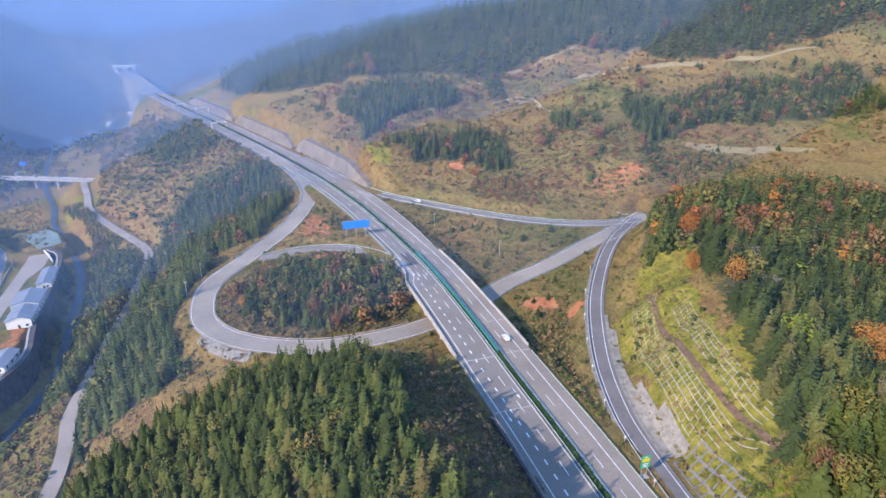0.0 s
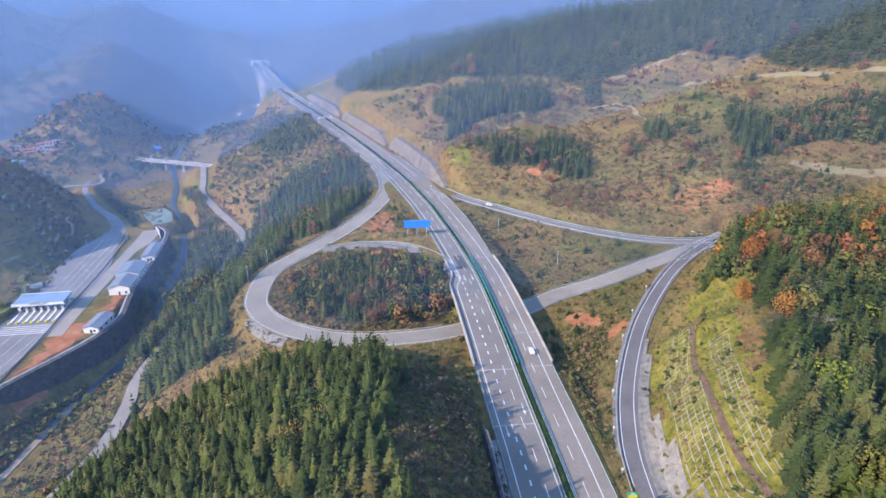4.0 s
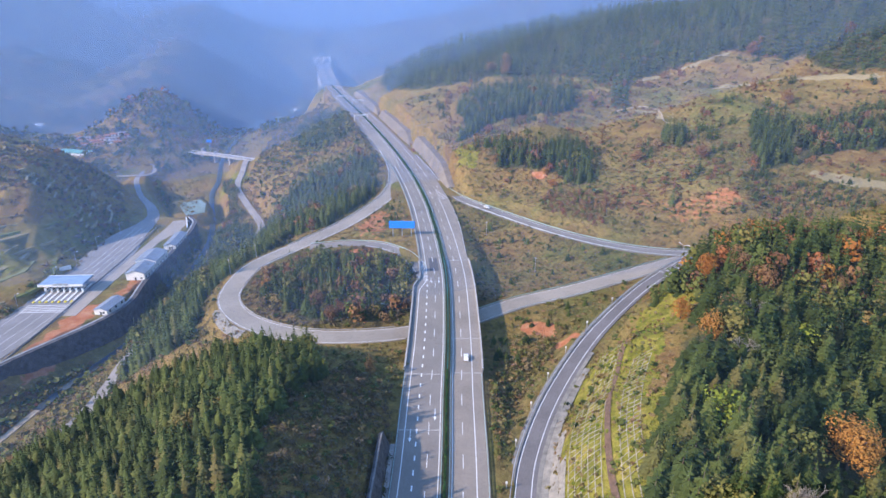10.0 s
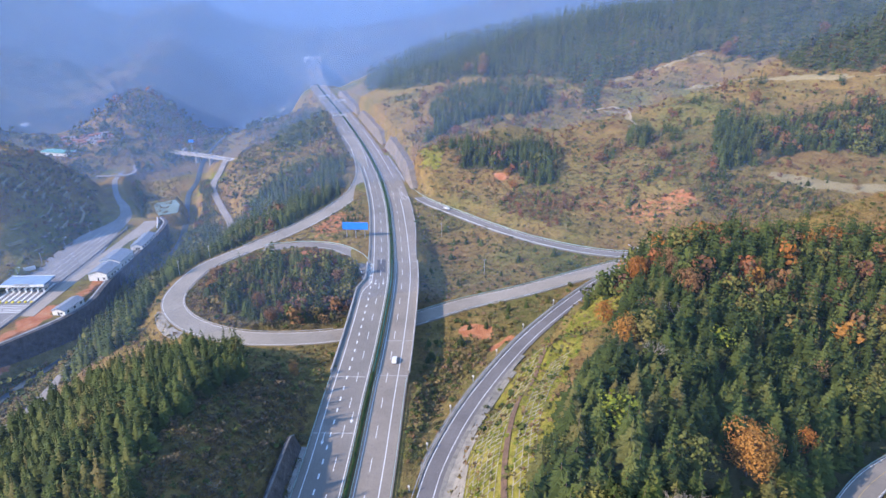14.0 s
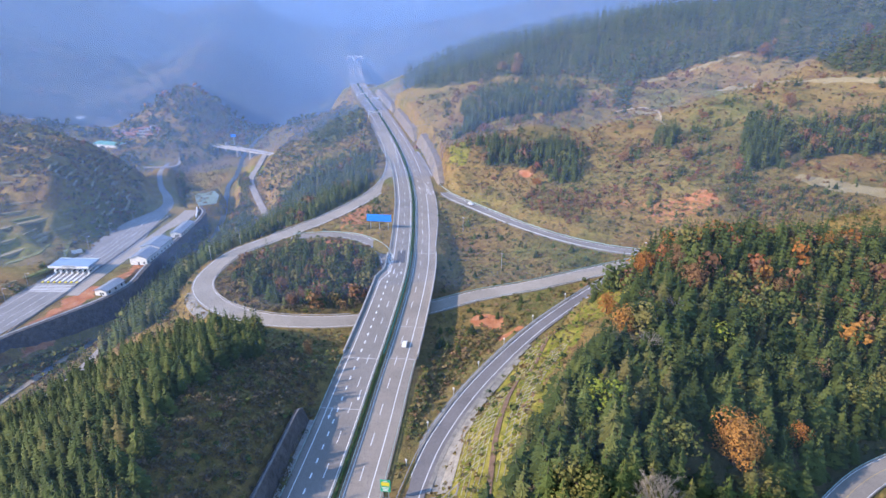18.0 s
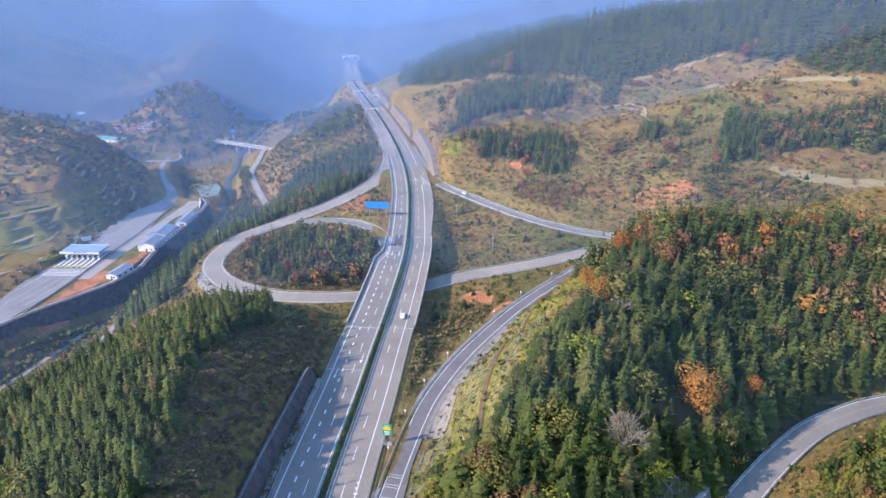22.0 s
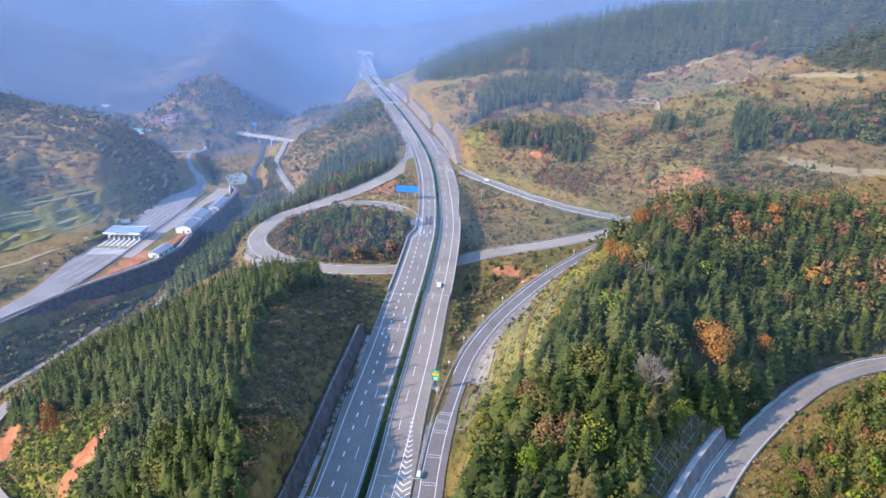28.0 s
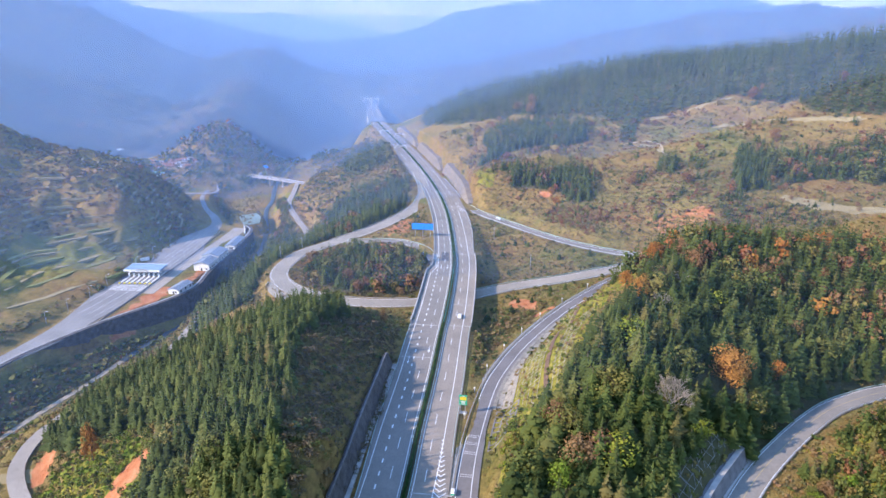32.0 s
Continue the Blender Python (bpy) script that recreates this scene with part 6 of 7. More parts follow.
wood("wood_hump", HUMP, 3.2, 5, {"conifer": 0.5, "olive": 0.36, "rust": 0.05, "lime": 0.09}, 3.0, 9.0, "mid", 36, near_to=(170, 150))
wood("wood_river_bank", [(-166, 244), (-186, 246), (-206, 268), (-224, 306), (-237, 324), (-251, 355), (-266, 393), (-268, 420), (-251, 433), (-206, 402), (-190, 375), (-182, 330), (-176, 290), (-165, 262)], 4.0, 75, {"conifer": 0.8, "olive": 0.2}, 8.0, 15.0, "mid", warp=3, extra=-2)
wood("wood_north_west", NORTH_WEST, 4.2, 6, {"conifer": 0.92, "olive": 0.05, "rust": 0.03}, 8.5, 15.0, "mid", warp=5)
wood("wood_valley_side", NORTH_WEST_FAR, 4.2, 7, {"conifer": 0.85, "olive": 0.15}, 7.0, 12.0, "far", warp=8)
wood("wood_ridge", RIDGE, 6.6, 8, {"conifer": 1.0}, 10.0, 20.0, "far", warp=5, plump=1.1)
wood("wood_spur", SPUR_WOOD, 4.0, 9, {"conifer": 0.96, "olive": 0.02, "rust": 0.02}, 8.0, 15.0, "mid", warp=4)
wood("wood_copse", COPSE_A, 3.6, 10, {"conifer": 0.92, "olive": 0.05, "rust": 0.03}, 7.0, 14.0, "mid", warp=4)
wood("wood_copse", COPSE_B, 3.6, 11, {"conifer": 0.97, "olive": 0.03}, 9.0, 16.0, "mid", warp=3)
wood("wood_copse", COPSE_C, 3.4, 18, {"conifer": 1.0}, 8.0, 14.0, "mid", warp=2)
wood("wood_copse", COPSE_D, 4.2, 19, {"conifer": 0.5, "olive": 0.3, "rust": 0.2}, 4.0, 9.0, "mid", warp=5)
wood("wood_bush_edge", BUSH_EDGE, 3.8, 20, {"conifer": 0.45, "olive": 0.4, "rust": 0.15}, 2.5, 6.5, "mid", warp=5)
wood("wood_russet_thicket", THICKET, 3.2, 48, {"rust": 0.8, "olive": 0.2}, 2.0, 5.0, "mid", warp=5)
wood("wood_river_side", [(-240, 330), (-214, 318), (-206, 372), (-226, 426), (-272, 462), (-290, 440), (-258, 400)], 4.4, 49, {"conifer": 0.5, "olive": 0.4, "rust": 0.1}, 3.0, 8.0, "mid", warp=5)
wood("wood_east", WOOD_EAST, 4.0, 12, {"conifer": 0.72, "olive": 0.2, "rust": 0.08}, 6.0, 14.0, "mid", warp=7)
wood("wood_russet_slope", [(64, 432), (92, 430), (110, 452), (135, 436), (165, 446), (200, 470), (232, 478), (240, 462), (205, 462), (170, 440), (140, 428), (88, 405), (66, 408)], 3.8, 72, {"rust": 0.72, "olive": 0.28}, 1.8, 4.8, "mid", warp=6, keep=0.6)
wood("wood_russet_slope", [(28, 545), (40, 600), (30, 632), (8, 640), (15, 560), (-30, 522), (-40, 480), (-15, 478), (15, 500)], 4.2, 73, {"rust": 0.65, "olive": 0.35}, 1.8, 5.0, "mid", warp=6, keep=0.6)
wood("wood_top", [(300, 700), (460, 800), (520, 700), (420, 640)], 5.6, 13, {"conifer": 0.88, "olive": 0.1, "rust": 0.02}, 8.0, 15.0, "far", warp=14)
SLOPES = [(-100, 500), (-40, 430), (60, 385), (240, 440), (430, 480), (430, 680), (160, 720), (-60, 680), (-160, 640)]
for seed, kind, size, low, high, gap in ((15, "conifer", 95, 4, 11, 5.0), (16, "rust", 80, 3, 8, 6.0), (17, "olive", 70, 3, 8, 6.0)):
    pts = scatter(SLOPES, gap, seed, 0.7, 2)
    pts = pts[rough_field(pts[:, 0], pts[:, 1], size, 4, seed * 1.7) > 1.0]
    rs = np.random.RandomState(seed)
    h = rs.uniform(low, high, len(pts))
    tagged(new("slope_trees", bulk_mesh("slope_trees", CON_MID if kind == "conifer" else LEAF_MID, pts, h, h * rs.uniform(0.9, 1.3, len(pts)), KINDS[kind][0], seed)), "scattered clumps of " + KINDS[kind][1], "woodland", kind="stuff")

wood("wood_valley_slope", [(-640, 700), (-720, 880), (-760, 1060), (-600, 1080), (-540, 900), (-470, 690), (-520, 660), (-600, 690)], 8.0, 52, {"conifer": 0.15, "olive": 0.35, "rust": 0.5}, 5.0, 10.0, "far", warp=18)
wood("wood_stream_side", [(-353, 552), (-318, 520), (-299, 502), (-262, 458), (-238, 425), (-232, 408), (-252, 416), (-268, 447), (-296, 486), (-338, 530)], 3.8, 84, {"conifer": 0.6, "olive": 0.32, "rust": 0.08}, 4.0, 9.0, "mid", warp=2, extra=-3)
wood("wood_pond_side", [(-364, 458), (-362, 482), (-384, 502), (-430, 545), (-446, 556), (-436, 530), (-395, 490)], 4.4, 85, {"conifer": 0.5, "olive": 0.4, "rust": 0.1}, 4.0, 9.0, "mid", warp=3, extra=-1)
wood("wood_hill_foot", [(-420, 385), (-400, 430), (-378, 452), (-345, 428), (-325, 385), (-322, 350), (-340, 335), (-380, 350)], 5.0, 53, {"conifer": 0.2, "olive": 0.3, "rust": 0.5}, 2.0, 5.0, "mid", warp=10)
# single trees that stand out
full = thing("autumn_tree", "large bright orange autumn tree with a dense round crown", "tree", Matrix.Translation((142.5, 184.5, heights([(142.5, 184.5)])[0] - 0.3)) @ Matrix.Diagonal((20, 20, 16, 1)), group="trees on the hills")
part("trunk", BROAD_TRUNK, BARK, full)
part("crown", template_mesh("crown", *LEAF_FULL, GOLD), GOLD, full)
for kind, x, y, h, w in (("gold", 106, 212, 10.5, 10), ("gold", 98, 232, 9, 8), ("rust", 112, 228, 10, 9), ("gold", -88, 250, 6.5, 7), ("rust", -80, 258, 6, 7), ("gold", -64, 83, 18, 7), ("lime", 100, 105, 10, 9), ("lime", 112, 118, 9, 6),
                         ("rust", 118, 262, 9, 9), ("gold", 128, 300, 9, 9), ("rust", 140, 318, 9, 10), ("rust", 160, 330, 8, 10), ("gold", 178, 336, 8, 9), ("rust", 190, 350, 8, 10), ("rust", -84, 700, 17, 17), ("rust", -100, 696, 12, 14),
                         ("gold", 12, 432, 6, 7), ("rust", 109, 449, 9, 12), ("gold", 20, 416, 6, 8), ("rust", -77, 673, 15, 15), ("rust", 152, 679, 14, 14), ("rust", 170, 564, 12, 12), ("rust", 70, 452, 8, 10), ("rust", -4, 192, 9, 5), ("rust", 230, 700, 14, 14), ("gold", 160, 205, 9, 8), ("rust", 168, 240, 9, 8)):
    single_tree(kind, x, y, heights([(x, y)])[0] - 0.3, h, w, rnd.uniform(0, 6))


def bare_tree(x, y, h, label="leafless pale grey tree with a wide fan of twigs"):
    ob = thing("bare_tree", label, "tree", pose(x, y, heights([(x, y)])[0] - 0.3), group="bare trees")
    tb, bb = bmesh.new(), bmesh.new()
    r = random.Random(int(x * 7 + y))
    rod(tb, (0, 0, -0.3), (0, 0, h * 0.32), h * 0.022, h * 0.016, 7)

    def grow(a, d, l, rad, depth):
        b = a + d * l
        rod(bb, a, b, rad, rad * 0.6, 3)
        if depth:
            for _ in range(5 if h > 12 else 4 if depth > 1 else 3):
                e = (d + Vector((r.gauss(0, 0.45), r.gauss(0, 0.45), r.gauss(0.1, 0.25)))).normalized()
                grow(a + d * l * r.uniform(0.55, 1.0), e, l * r.uniform(0.55, 0.8), rad * 0.6, depth - 1)

    for k in range(10 if h > 12 else 6):
        a = k * 2.4
        grow(Vector((0, 0, h * (0.2 + 0.02 * k))), Vector((0.8 * math.cos(a), 0.8 * math.sin(a), 0.6 + 0.12 * k)).normalized(), h * 0.27, h * 0.0075, 3)
    part("trunk", tb, PALE_BARK, ob)
    part("twig_crown", bb, PALE_BARK, ob)


for x, y, h in ((125, 149, 16), (115, 205, 10), (121, 232, 9), (108, 96, 8), (20, 148, 5), (14, 128, 5)):
    bare_tree(x, y, h)

# ---- scrub, bushes and hedges ----
def brush(name, poly, spacing, seed, material, low, high, label, keep=1.0, wide=1.5, extra=-2.0, tpl=None, patch=0.0, outside=()):
    pts = scatter(poly, spacing, seed, keep, extra)
    if len(pts):
        bare, lush_there, open_field = cover_masks(pts[:, 0], pts[:, 1])
        pts = pts[(open_field < 0.4) & (bare < 0.6) & ((pts[:, 0] > -280) | (lush_there < 0.35))]
    for other in outside:
        pts = pts[~inside(pts[:, 0], pts[:, 1], other)]
    if patch:
        pts = pts[rough_field(pts[:, 0], pts[:, 1], patch, 3, seed) > 0.1]
    if len(pts):
        rs = np.random.RandomState(seed)
        h = rs.uniform(low, high, len(pts))
        tagged(new(name, bulk_mesh(name, tpl or BUSH, pts, h, h * wide * rs.uniform(0.8, 1.25, len(pts)), material, seed)), label, "scrub", kind="stuff")


AROUND = [(-135, 60), (-135, 330), (-100, 520), (-20, 480), (120, 480), (240, 430), (240, 300), (230, 60)]
brush("leafy_scrub", [(-84, 66), (-80, 84), (-56, 92), (-30, 90), (-12, 52), (-40, 60)], 2.2, 83, LIME, 0.8, 2.4, "lush yellow-green bushes round the red soil scar", 0.7, extra=-1)
brush("dry_scrub", AROUND, 2.3, 21, SCRUB, 0.4, 1.3, "knee-high dry ochre scrub and bracken on the slopes", 0.75, 1.7, tpl=TUFT, outside=(HILL_FRONT, HILL_RIGHT, ISLAND, HILL_LEFT, NORTH_WEST))
brush("green_scrub", AROUND, 4.2, 22, OLIVE, 0.6, 2.2, "scattered olive-green bushes", 0.5, outside=(HILL_FRONT, HILL_RIGHT, ISLAND, HILL_LEFT, NORTH_WEST))
SHADED = [(56, 30), (50, 50), (41, 90), (29, 130), (18, 160), (6, 188), (-14, 196), (-16, 160), (-6, 126), (10, 100), (30, 76), (42, 40)]
brush("slope_scrub", SHADED, 2.3, 23, SHADY_TWIGS, 1.2, 3.2, "dense dull bushes on the shaded slope above the wall", 0.95, 1.3, tpl=TWIG_BUSH)
brush("slope_scrub", SHADED, 3.2, 24, OLIVE, 1.0, 2.6, "dense dull bushes on the shaded slope above the wall", 0.6, 1.3, tpl=TWIG_BUSH)
brush("verge_bushes", [(60, 110), (52, 150), (46, 200), (30, 212), (36, 160), (52, 112)], 2.0, 25, OLIVE, 0.8, 2.2, "bushy verge between the ramp and the expressway", 0.8)
brush("lush_scrub", [(72, 128), (72, 240), (84, 262), (100, 262), (94, 228), (92, 130)], 2.4, 26, LIME, 0.4, 1.1, "low yellow-green growth on the cut slope", 0.5)
brush("north_scrub", [(-110, 500), (-40, 415), (60, 372), (240, 420), (420, 480), (420, 680), (160, 720), (-60, 680), (-180, 640)], 4.6, 27, SCRUB, 0.6, 1.8, "dry scrub and bracken on the northern slopes", 0.55)
brush("north_bushes", [(-110, 500), (-40, 415), (60, 372), (240, 420), (420, 480), (420, 680), (160, 720), (-60, 680), (-180, 640)], 5.0, 28, RUST, 0.9, 2.6, "russet thickets on the northern slopes", 0.5, patch=90)
brush("north_bushes", [(-110, 500), (-40, 415), (60, 372), (240, 420), (420, 480), (420, 680), (160, 720), (-60, 680), (-180, 640)], 5.5, 29, OLIVE, 0.8, 3.0, "green thickets on the northern slopes", 0.4, patch=70)
brush("valley_scrub", [(-135, 60), (-190, 60), (-200, 200), (-196, 270), (-250, 402), (-340, 600), (-480, 860), (-330, 830), (-200, 620), (-120, 500), (-135, 330)], 4.2, 30, SCRUB, 1.0, 3.0, "dry scrub on the valley side", 0.75, extra=-0.5)
brush("valley_bushes", [(-135, 60), (-190, 60), (-200, 200), (-196, 270), (-250, 402), (-340, 600), (-480, 860), (-330, 830), (-200, 620), (-120, 500), (-135, 330)], 8.0, 31, OLIVE, 2.0, 5.0, "green thickets on the valley side", 0.6, extra=0.5)
LOW_FIELDS = [(-296, 190), (-292, 250), (-312, 318), (-330, 330), (-352, 312), (-366, 262), (-352, 195)]
brush("terrace_scrub", [(-290, 120), (-300, 300), (-345, 410), (-400, 460), (-520, 470), (-640, 300), (-500, 120)], 6.0, 32, SCRUB, 0.8, 2.2, "scrub along the old terrace banks", 0.25, extra=-6, patch=70)
brush("terrace_trees", [(-380, 300), (-345, 400), (-390, 455), (-480, 470), (-600, 330), (-470, 330)], 7.0, 33, OLIVE, 2.0, 5.0, "dull green trees on the terraced hill", 0.2, extra=-4, patch=80)
FAR_SLOPES = [(-500, 1100), (-540, 860), (-560, 690), (-760, 700), (-900, 560), (-1300, 500), (-1420, 1000), (-1180, 1480), (-1000, 1800), (-600, 2150), (500, 2250), (800, 1700), (100, 1200), (-300, 1150)]
brush("far_woods", FAR_SLOPES, 14, 34, CONIFER, 9, 19, "distant hazy conifer woods on the mountains", 0.9, 1.3, tpl=CON_LEAST, patch=260)
brush("far_woods", FAR_SLOPES, 24, 35, RUST, 5, 11, "distant hazy russet woods on the mountains", 0.7, 1.5, tpl=LEAF_FAR)
brush("far_woods", FAR_SLOPES, 26, 74, OLIVE, 5, 11, "distant hazy broadleaved woods on the mountains", 0.6, 1.5, tpl=LEAF_FAR)

FLOOR = [(-400, 640), (-475, 545), (-520, 490), (-700, 420), (-900, 480), (-800, 760), (-640, 1020), (-480, 960), (-430, 800)]
brush("valley_woods", FLOOR, 9.0, 36, CONIFER, 5, 11, "dull green woods on the valley floor", 0.7, 1.1, tpl=LEAF_FAR, patch=160)
brush("valley_thicket", FLOOR, 9.0, 37, SCRUB, 2, 5, "brown thickets on the valley floor", 0.7, 1.6)
brush("bank_bushes", [(-224, 60), (-226, 120), (-222, 165), (-212, 215), (-198, 275), (-188, 275), (-194, 200), (-186, 60)], 3.6, 38, OLIVE, 1.5, 4.5, "dark bushes on the river bank below the wall", 0.85, extra=-5)
brush("bank_scrub", [(-224, 60), (-226, 120), (-222, 165), (-212, 215), (-198, 275), (-188, 275), (-194, 200), (-186, 60)], 3.0, 39, RUST, 0.8, 2.4, "rusty scrub on the river bank below the wall", 0.5, extra=-5)
brush("plaza_bank", [(-236, 60), (-250, 150), (-264, 220), (-284, 292), (-326, 410), (-340, 410), (-298, 292), (-278, 210), (-262, 60)], 4.0, 40, OLIVE, 1.0, 3.6, "dull green scrub above the toll plaza", 0.7, extra=-3, patch=60, outside=(PLAZA_YARD,))
brush("plaza_bank", [(-236, 60), (-250, 150), (-264, 220), (-284, 292), (-326, 410), (-340, 410), (-298, 292), (-278, 210), (-262, 60)], 4.0, 47, SCRUB, 0.8, 2.6, "dry scrub above the toll plaza", 0.6, extra=-3)
brush("ramp_side_bushes", [(80, 116), (74, 134), (90, 134), (94, 105), (95, 66), (88, 80)], 2.0, 55, LIME, 0.8, 2.4, "yellow-green bushes beside the ramp", 0.8, 1.2, tpl=LEAF_MID)
brush("ramp_side_bushes", [(80, 116), (74, 134), (90, 134), (94, 105), (95, 66), (88, 80)], 2.6, 56, OLIVE, 0.8, 3.0, "olive bushes beside the ramp", 0.7, 1.2, tpl=LEAF_MID)
brush("hump_scrub", HUMP, 2.0, 57, OLIVE, 0.6, 2.0, "low green undergrowth on the hump beside the road", 0.85, 1.4)
brush("hill_undergrowth", HILL_RIGHT, 3.0, 64, OLIVE, 0.6, 1.8, "low green undergrowth between the trees", 0.8, 1.5)
brush("hill_undergrowth", [(150, 60), (160, 120), (170, 158), (182, 186), (172, 190), (160, 160), (148, 120), (140, 70)], 2.4, 65, SCRUB, 0.6, 1.8, "dry undergrowth beside the country road", 0.7, 1.5)
brush("bend_bushes", [(-75, 96), (-85, 72), (-60, 62), (-30, 72), (-38, 90), (-60, 98)], 2.3, 66, LIME, 0.8, 2.6, "yellow-green bushes above the bend in the lane", 0.7, 1.2, tpl=LEAF_MID)
brush("bend_bushes", [(-104, 116), (-112, 98), (-85, 72), (-60, 60), (-30, 66), (-38, 92), (-86, 108)], 2.6, 67, OLIVE, 0.8, 3.2, "dull green bushes above the bend in the lane", 0.7, 1.2, tpl=LEAF_MID)
brush("bank_flat_scrub", [(-190, 60), (-184, 200), (-176, 250), (-150, 205), (-138, 150), (-126, 104), (-120, 70)], 2.4, 68, SCRUB, 0.6, 1.8, "dry scrub beside the river track", 0.8, 1.5, extra=-0.8)
brush("plaza_hedge", [(-233, 215), (-246, 270), (-265, 330), (-290, 390), (-288, 391), (-263, 331), (-244, 271), (-231, 216)], 2.2, 69, OLIVE, 0.8, 2.2, "small shrubs between the toll lanes and the yard", 1.0, 1.2, extra=-19)
brush("verge_bushes", [(72, 70), (60, 110), (52, 150), (48, 200), (56, 262), (44, 262), (32, 212), (38, 160), (54, 112)], 2.0, 58, SCRUB, 0.7, 2.0, "dry bushes on the verge below the ramp", 0.85, 1.4)
brush("verge_bushes", [(72, 70), (60, 110), (52, 150), (48, 200), (56, 262), (44, 262), (32, 212), (38, 160), (54, 112)], 2.9, 59, OLIVE, 0.8, 2.6, "olive bushes on the verge below the ramp", 0.7, 1.3, tpl=LEAF_MID)
brush("terrace_bushes", [(-292, 120), (-300, 300), (-335, 400), (-400, 462), (-500, 450), (-560, 370), (-500, 200), (-470, 120)], 4.2, 60, SHADY_TWIGS, 1.0, 3.2, "dull bushes on the terrace banks", 0.75, 1.4, extra=-6, outside=(LOW_FIELDS,))
brush("terrace_bushes", [(-292, 120), (-300, 300), (-335, 400), (-400, 462), (-470, 470), (-470, 120)], 5.5, 61, OLIVE, 1.2, 4.0, "dark green bushes on the terrace banks", 0.15, 1.2, extra=-6, patch=48, outside=(LOW_FIELDS,))
brush("terrace_bushes", [(-300, 150), (-300, 320), (-335, 400), (-400, 462), (-500, 450), (-560, 370), (-500, 200), (-470, 150)], 5.5, 62, RUST, 1.0, 3.4, "russet bushes on the terraced hill", 0.6, 1.3, extra=-6, patch=60, outside=(LOW_FIELDS,))
brush("river_flat_scrub", [(-290, 432), (-345, 510), (-400, 590), (-470, 600), (-450, 545), (-385, 480), (-340, 450)], 3.6, 63, SCRUB, 0.8, 2.6, "brown reeds and scrub on the river flat", 0.6, 1.4, extra=-4)
# young pines dotted on the grass between the ramps
for poly, n, seed in (([(6, 300), (30, 290), (85, 335), (60, 346), (0, 362), (-20, 372)], 26, 41), ([(25, 225), (40, 215), (52, 262), (70, 295), (30, 268)], 18, 42), ([(-60, 330), (-45, 335), (-85, 420), (-95, 400)], 16, 43), ([(20, 380), (100, 372), (120, 400), (40, 430)], 14, 44), ([(180, 420), (240, 440), (240, 475), (190, 450)], 10, 45)):
    rs = np.random.RandomState(seed)
    pts = scatter(poly, 4.5, seed, 1.0, 0)
    for i in rs.permutation(len(pts))[:n]:
        h = rs.uniform(2.2, 5.5)
        single_tree("conifer", *pts[i], h, h * rs.uniform(1.3, 1.9), rs.uniform(0, 6))
# hedge in the median
HEDGE_M = [template_mesh("shrub", *leafy_crown(rnd, 60, 0.0, 1.15, 0.16, 5), HEDGE, 1.35, 1.75) for _ in range(4)]
for m in stripes(HIGHWAY, 0, 1, 1.3, 1, 30, 206, -0.1):
    ob = new("hedge_shrub", rnd.choice(HEDGE_M))
    ob.matrix_basis = m @ pose(0, 0, 0, 0, 0, rnd.uniform(0, 360)) @ Matrix.Diagonal((1, 1, rnd.uniform(0.8, 1.25), 1))
    tagged(ob, "dense green clipped shrub in the median", "shrub", "median shrubs")
pts = np.array([tuple(m.translation) for m in stripes(HIGHWAY, 0, 1, 1.5, 1, 298, 900, -0.1)])
tagged(new("median_hedge", bulk_mesh("median_hedge", BUSH, pts, np.full(len(pts), 1.6), np.full(len(pts), 1.7), HEDGE, 3)), "green hedge in the far median", "hedge", kind="stuff")
brush("island_scrub", [(-94, 238), (-72, 226), (-44, 226), (-18, 240), (-10, 262), (-20, 290), (-60, 304), (-96, 290), (-103, 262)], 2.2, 76, SHADY_TWIGS, 0.6, 1.8, "brown undergrowth round the trees inside the loop", 0.9, 1.4, extra=-3)
brush("island_scrub", [(-100, 250), (-96, 290), (-60, 306), (-30, 298), (-40, 288), (-80, 286)], 2.4, 77, RUST, 0.8, 2.4, "russet undergrowth on the loop's far edge", 0.8, 1.3, extra=-3)
brush("verge_hedge", [(-96, 330), (-88, 340), (-86, 392), (-92, 400)], 1.8, 46, OLIVE, 1.0, 2.2, "small bushes along the loop's verge", 0.8, extra=-2)
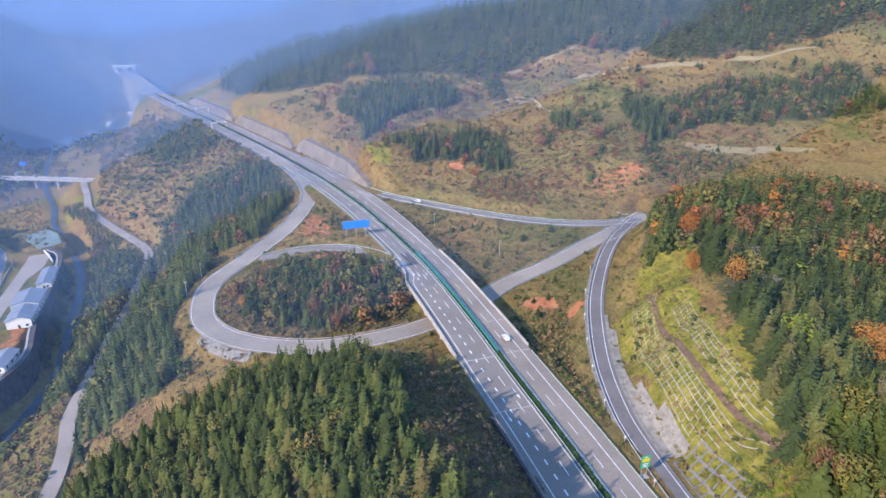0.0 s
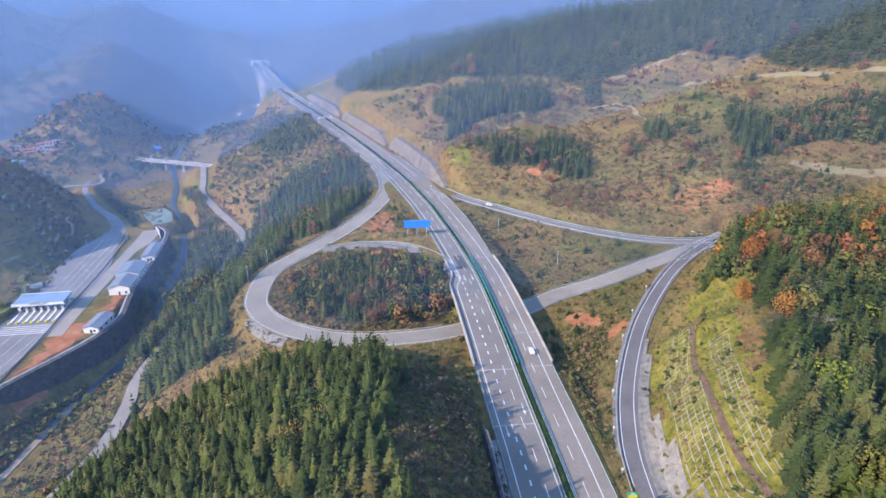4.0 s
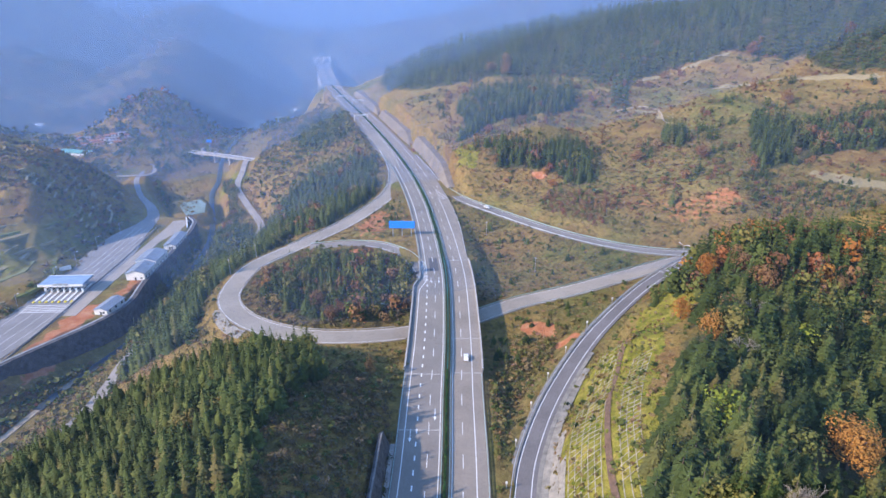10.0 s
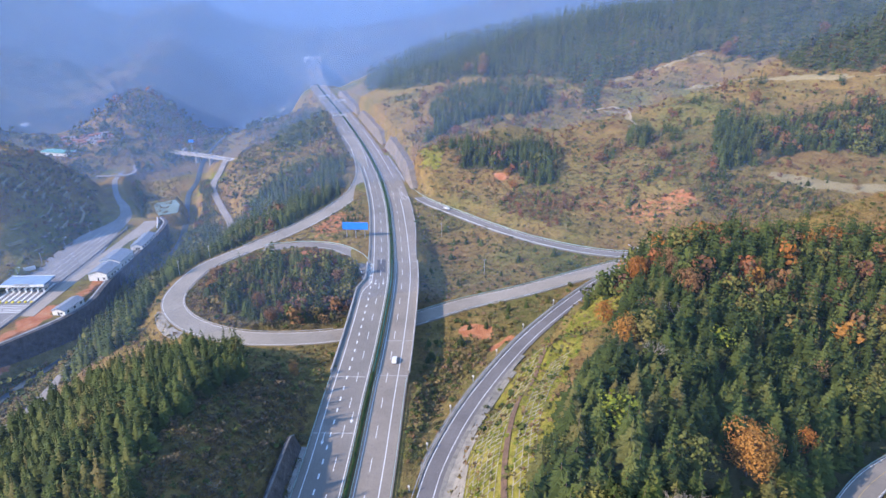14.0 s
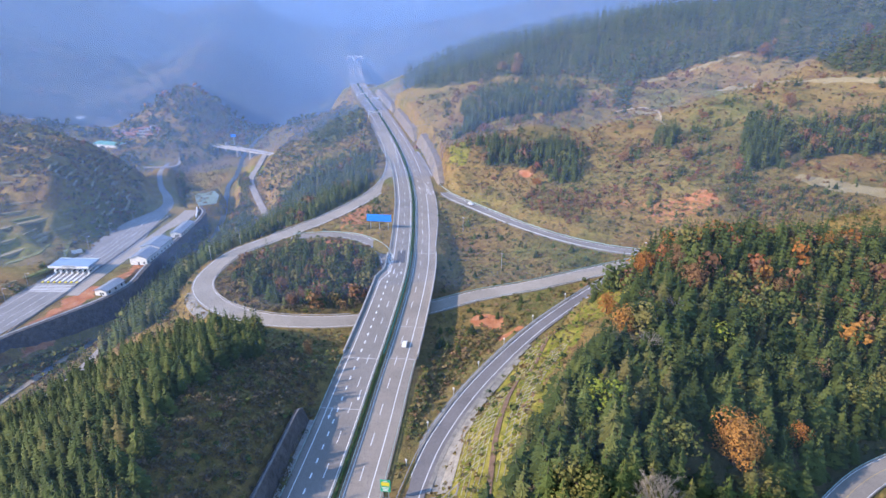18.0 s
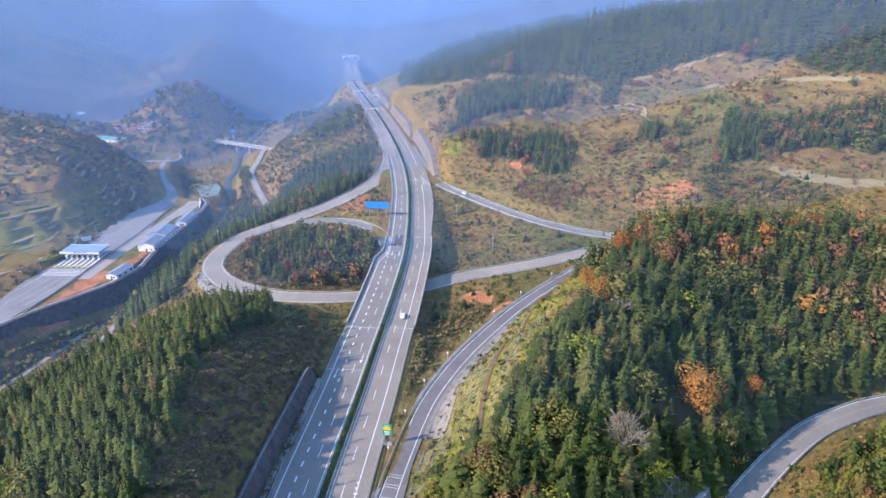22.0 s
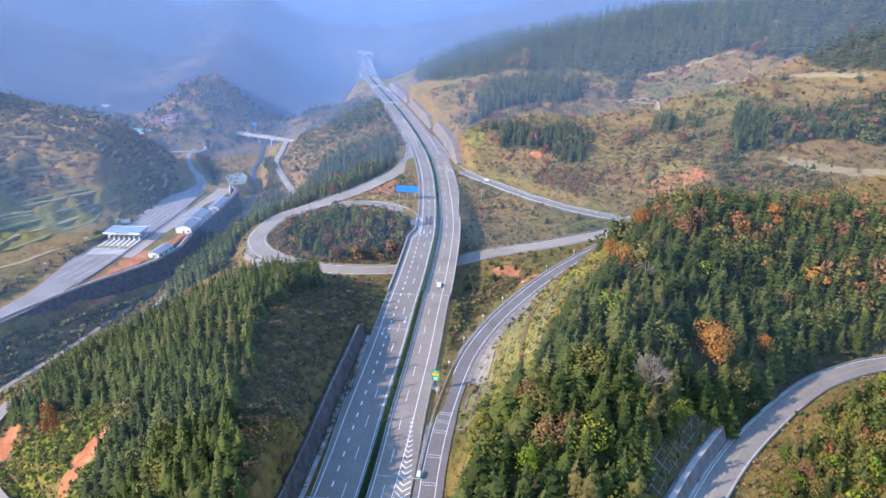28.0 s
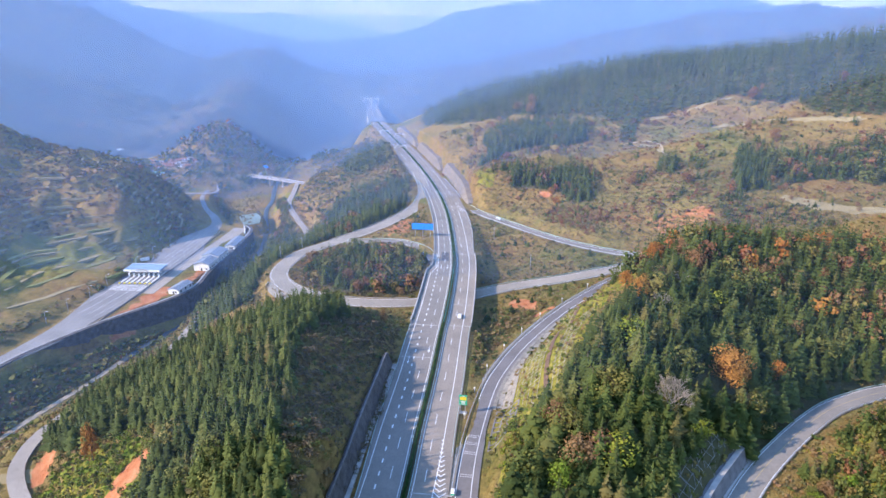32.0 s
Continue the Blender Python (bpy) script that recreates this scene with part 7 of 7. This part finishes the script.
# ---- valley haze: see-through sheets across the valley, haze put into their blue colour ----
def haze_sheet_material(name, share, colour):
    m = bpy.data.materials.new(name)
    m.use_nodes = True
    t = m.node_tree
    t.nodes.clear()
    out = t.nodes.new("ShaderNodeOutputMaterial")
    mix = t.nodes.new("ShaderNodeMixShader")
    clear, dif = t.nodes.new("ShaderNodeBsdfTransparent"), t.nodes.new("ShaderNodeBsdfDiffuse")
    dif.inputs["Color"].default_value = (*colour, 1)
    to_light = t.nodes.new("ShaderNodeCombineXYZ")      # normal fixed on the sun, so a sheet lights evenly whichever way it faces
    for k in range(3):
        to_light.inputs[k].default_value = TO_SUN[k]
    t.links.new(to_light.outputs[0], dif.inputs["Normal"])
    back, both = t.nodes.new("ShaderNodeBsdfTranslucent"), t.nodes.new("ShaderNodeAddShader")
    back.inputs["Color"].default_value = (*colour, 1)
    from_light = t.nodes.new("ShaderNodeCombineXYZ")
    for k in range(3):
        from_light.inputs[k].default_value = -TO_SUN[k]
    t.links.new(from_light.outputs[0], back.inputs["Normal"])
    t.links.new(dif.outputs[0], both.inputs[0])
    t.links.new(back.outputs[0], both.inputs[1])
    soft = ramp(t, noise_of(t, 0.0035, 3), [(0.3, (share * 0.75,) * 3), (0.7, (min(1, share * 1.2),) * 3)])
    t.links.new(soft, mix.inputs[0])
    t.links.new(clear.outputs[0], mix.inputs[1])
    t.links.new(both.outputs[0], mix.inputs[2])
    t.links.new(mix.outputs[0], out.inputs[0])
    return m


# the sheets stand one behind the other up the misty side of the valley
AWAY, ACROSS = Vector((-0.6, 0.8, 0)), Vector((0.8, 0.6, 0))
# Near sheet lifts dark tones; the last is paler to whiten the far ridge.
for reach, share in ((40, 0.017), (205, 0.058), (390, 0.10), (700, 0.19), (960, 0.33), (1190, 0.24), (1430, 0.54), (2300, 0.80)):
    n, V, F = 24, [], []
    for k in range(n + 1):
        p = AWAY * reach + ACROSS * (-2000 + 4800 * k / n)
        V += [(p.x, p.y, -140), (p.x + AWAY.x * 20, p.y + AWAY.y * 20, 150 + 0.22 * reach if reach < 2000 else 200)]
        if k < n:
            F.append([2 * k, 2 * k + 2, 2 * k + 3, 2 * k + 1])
    me = link("haze_drift", V, F, haze_sheet_material("haze", share, (0.30, 0.48, 0.80) if reach < 2000 else (0.66, 0.78, 0.92)), True)
    tagged(new("haze_drift", me), "thin blue see-through sheet standing in for valley haze", "haze", kind="structure")
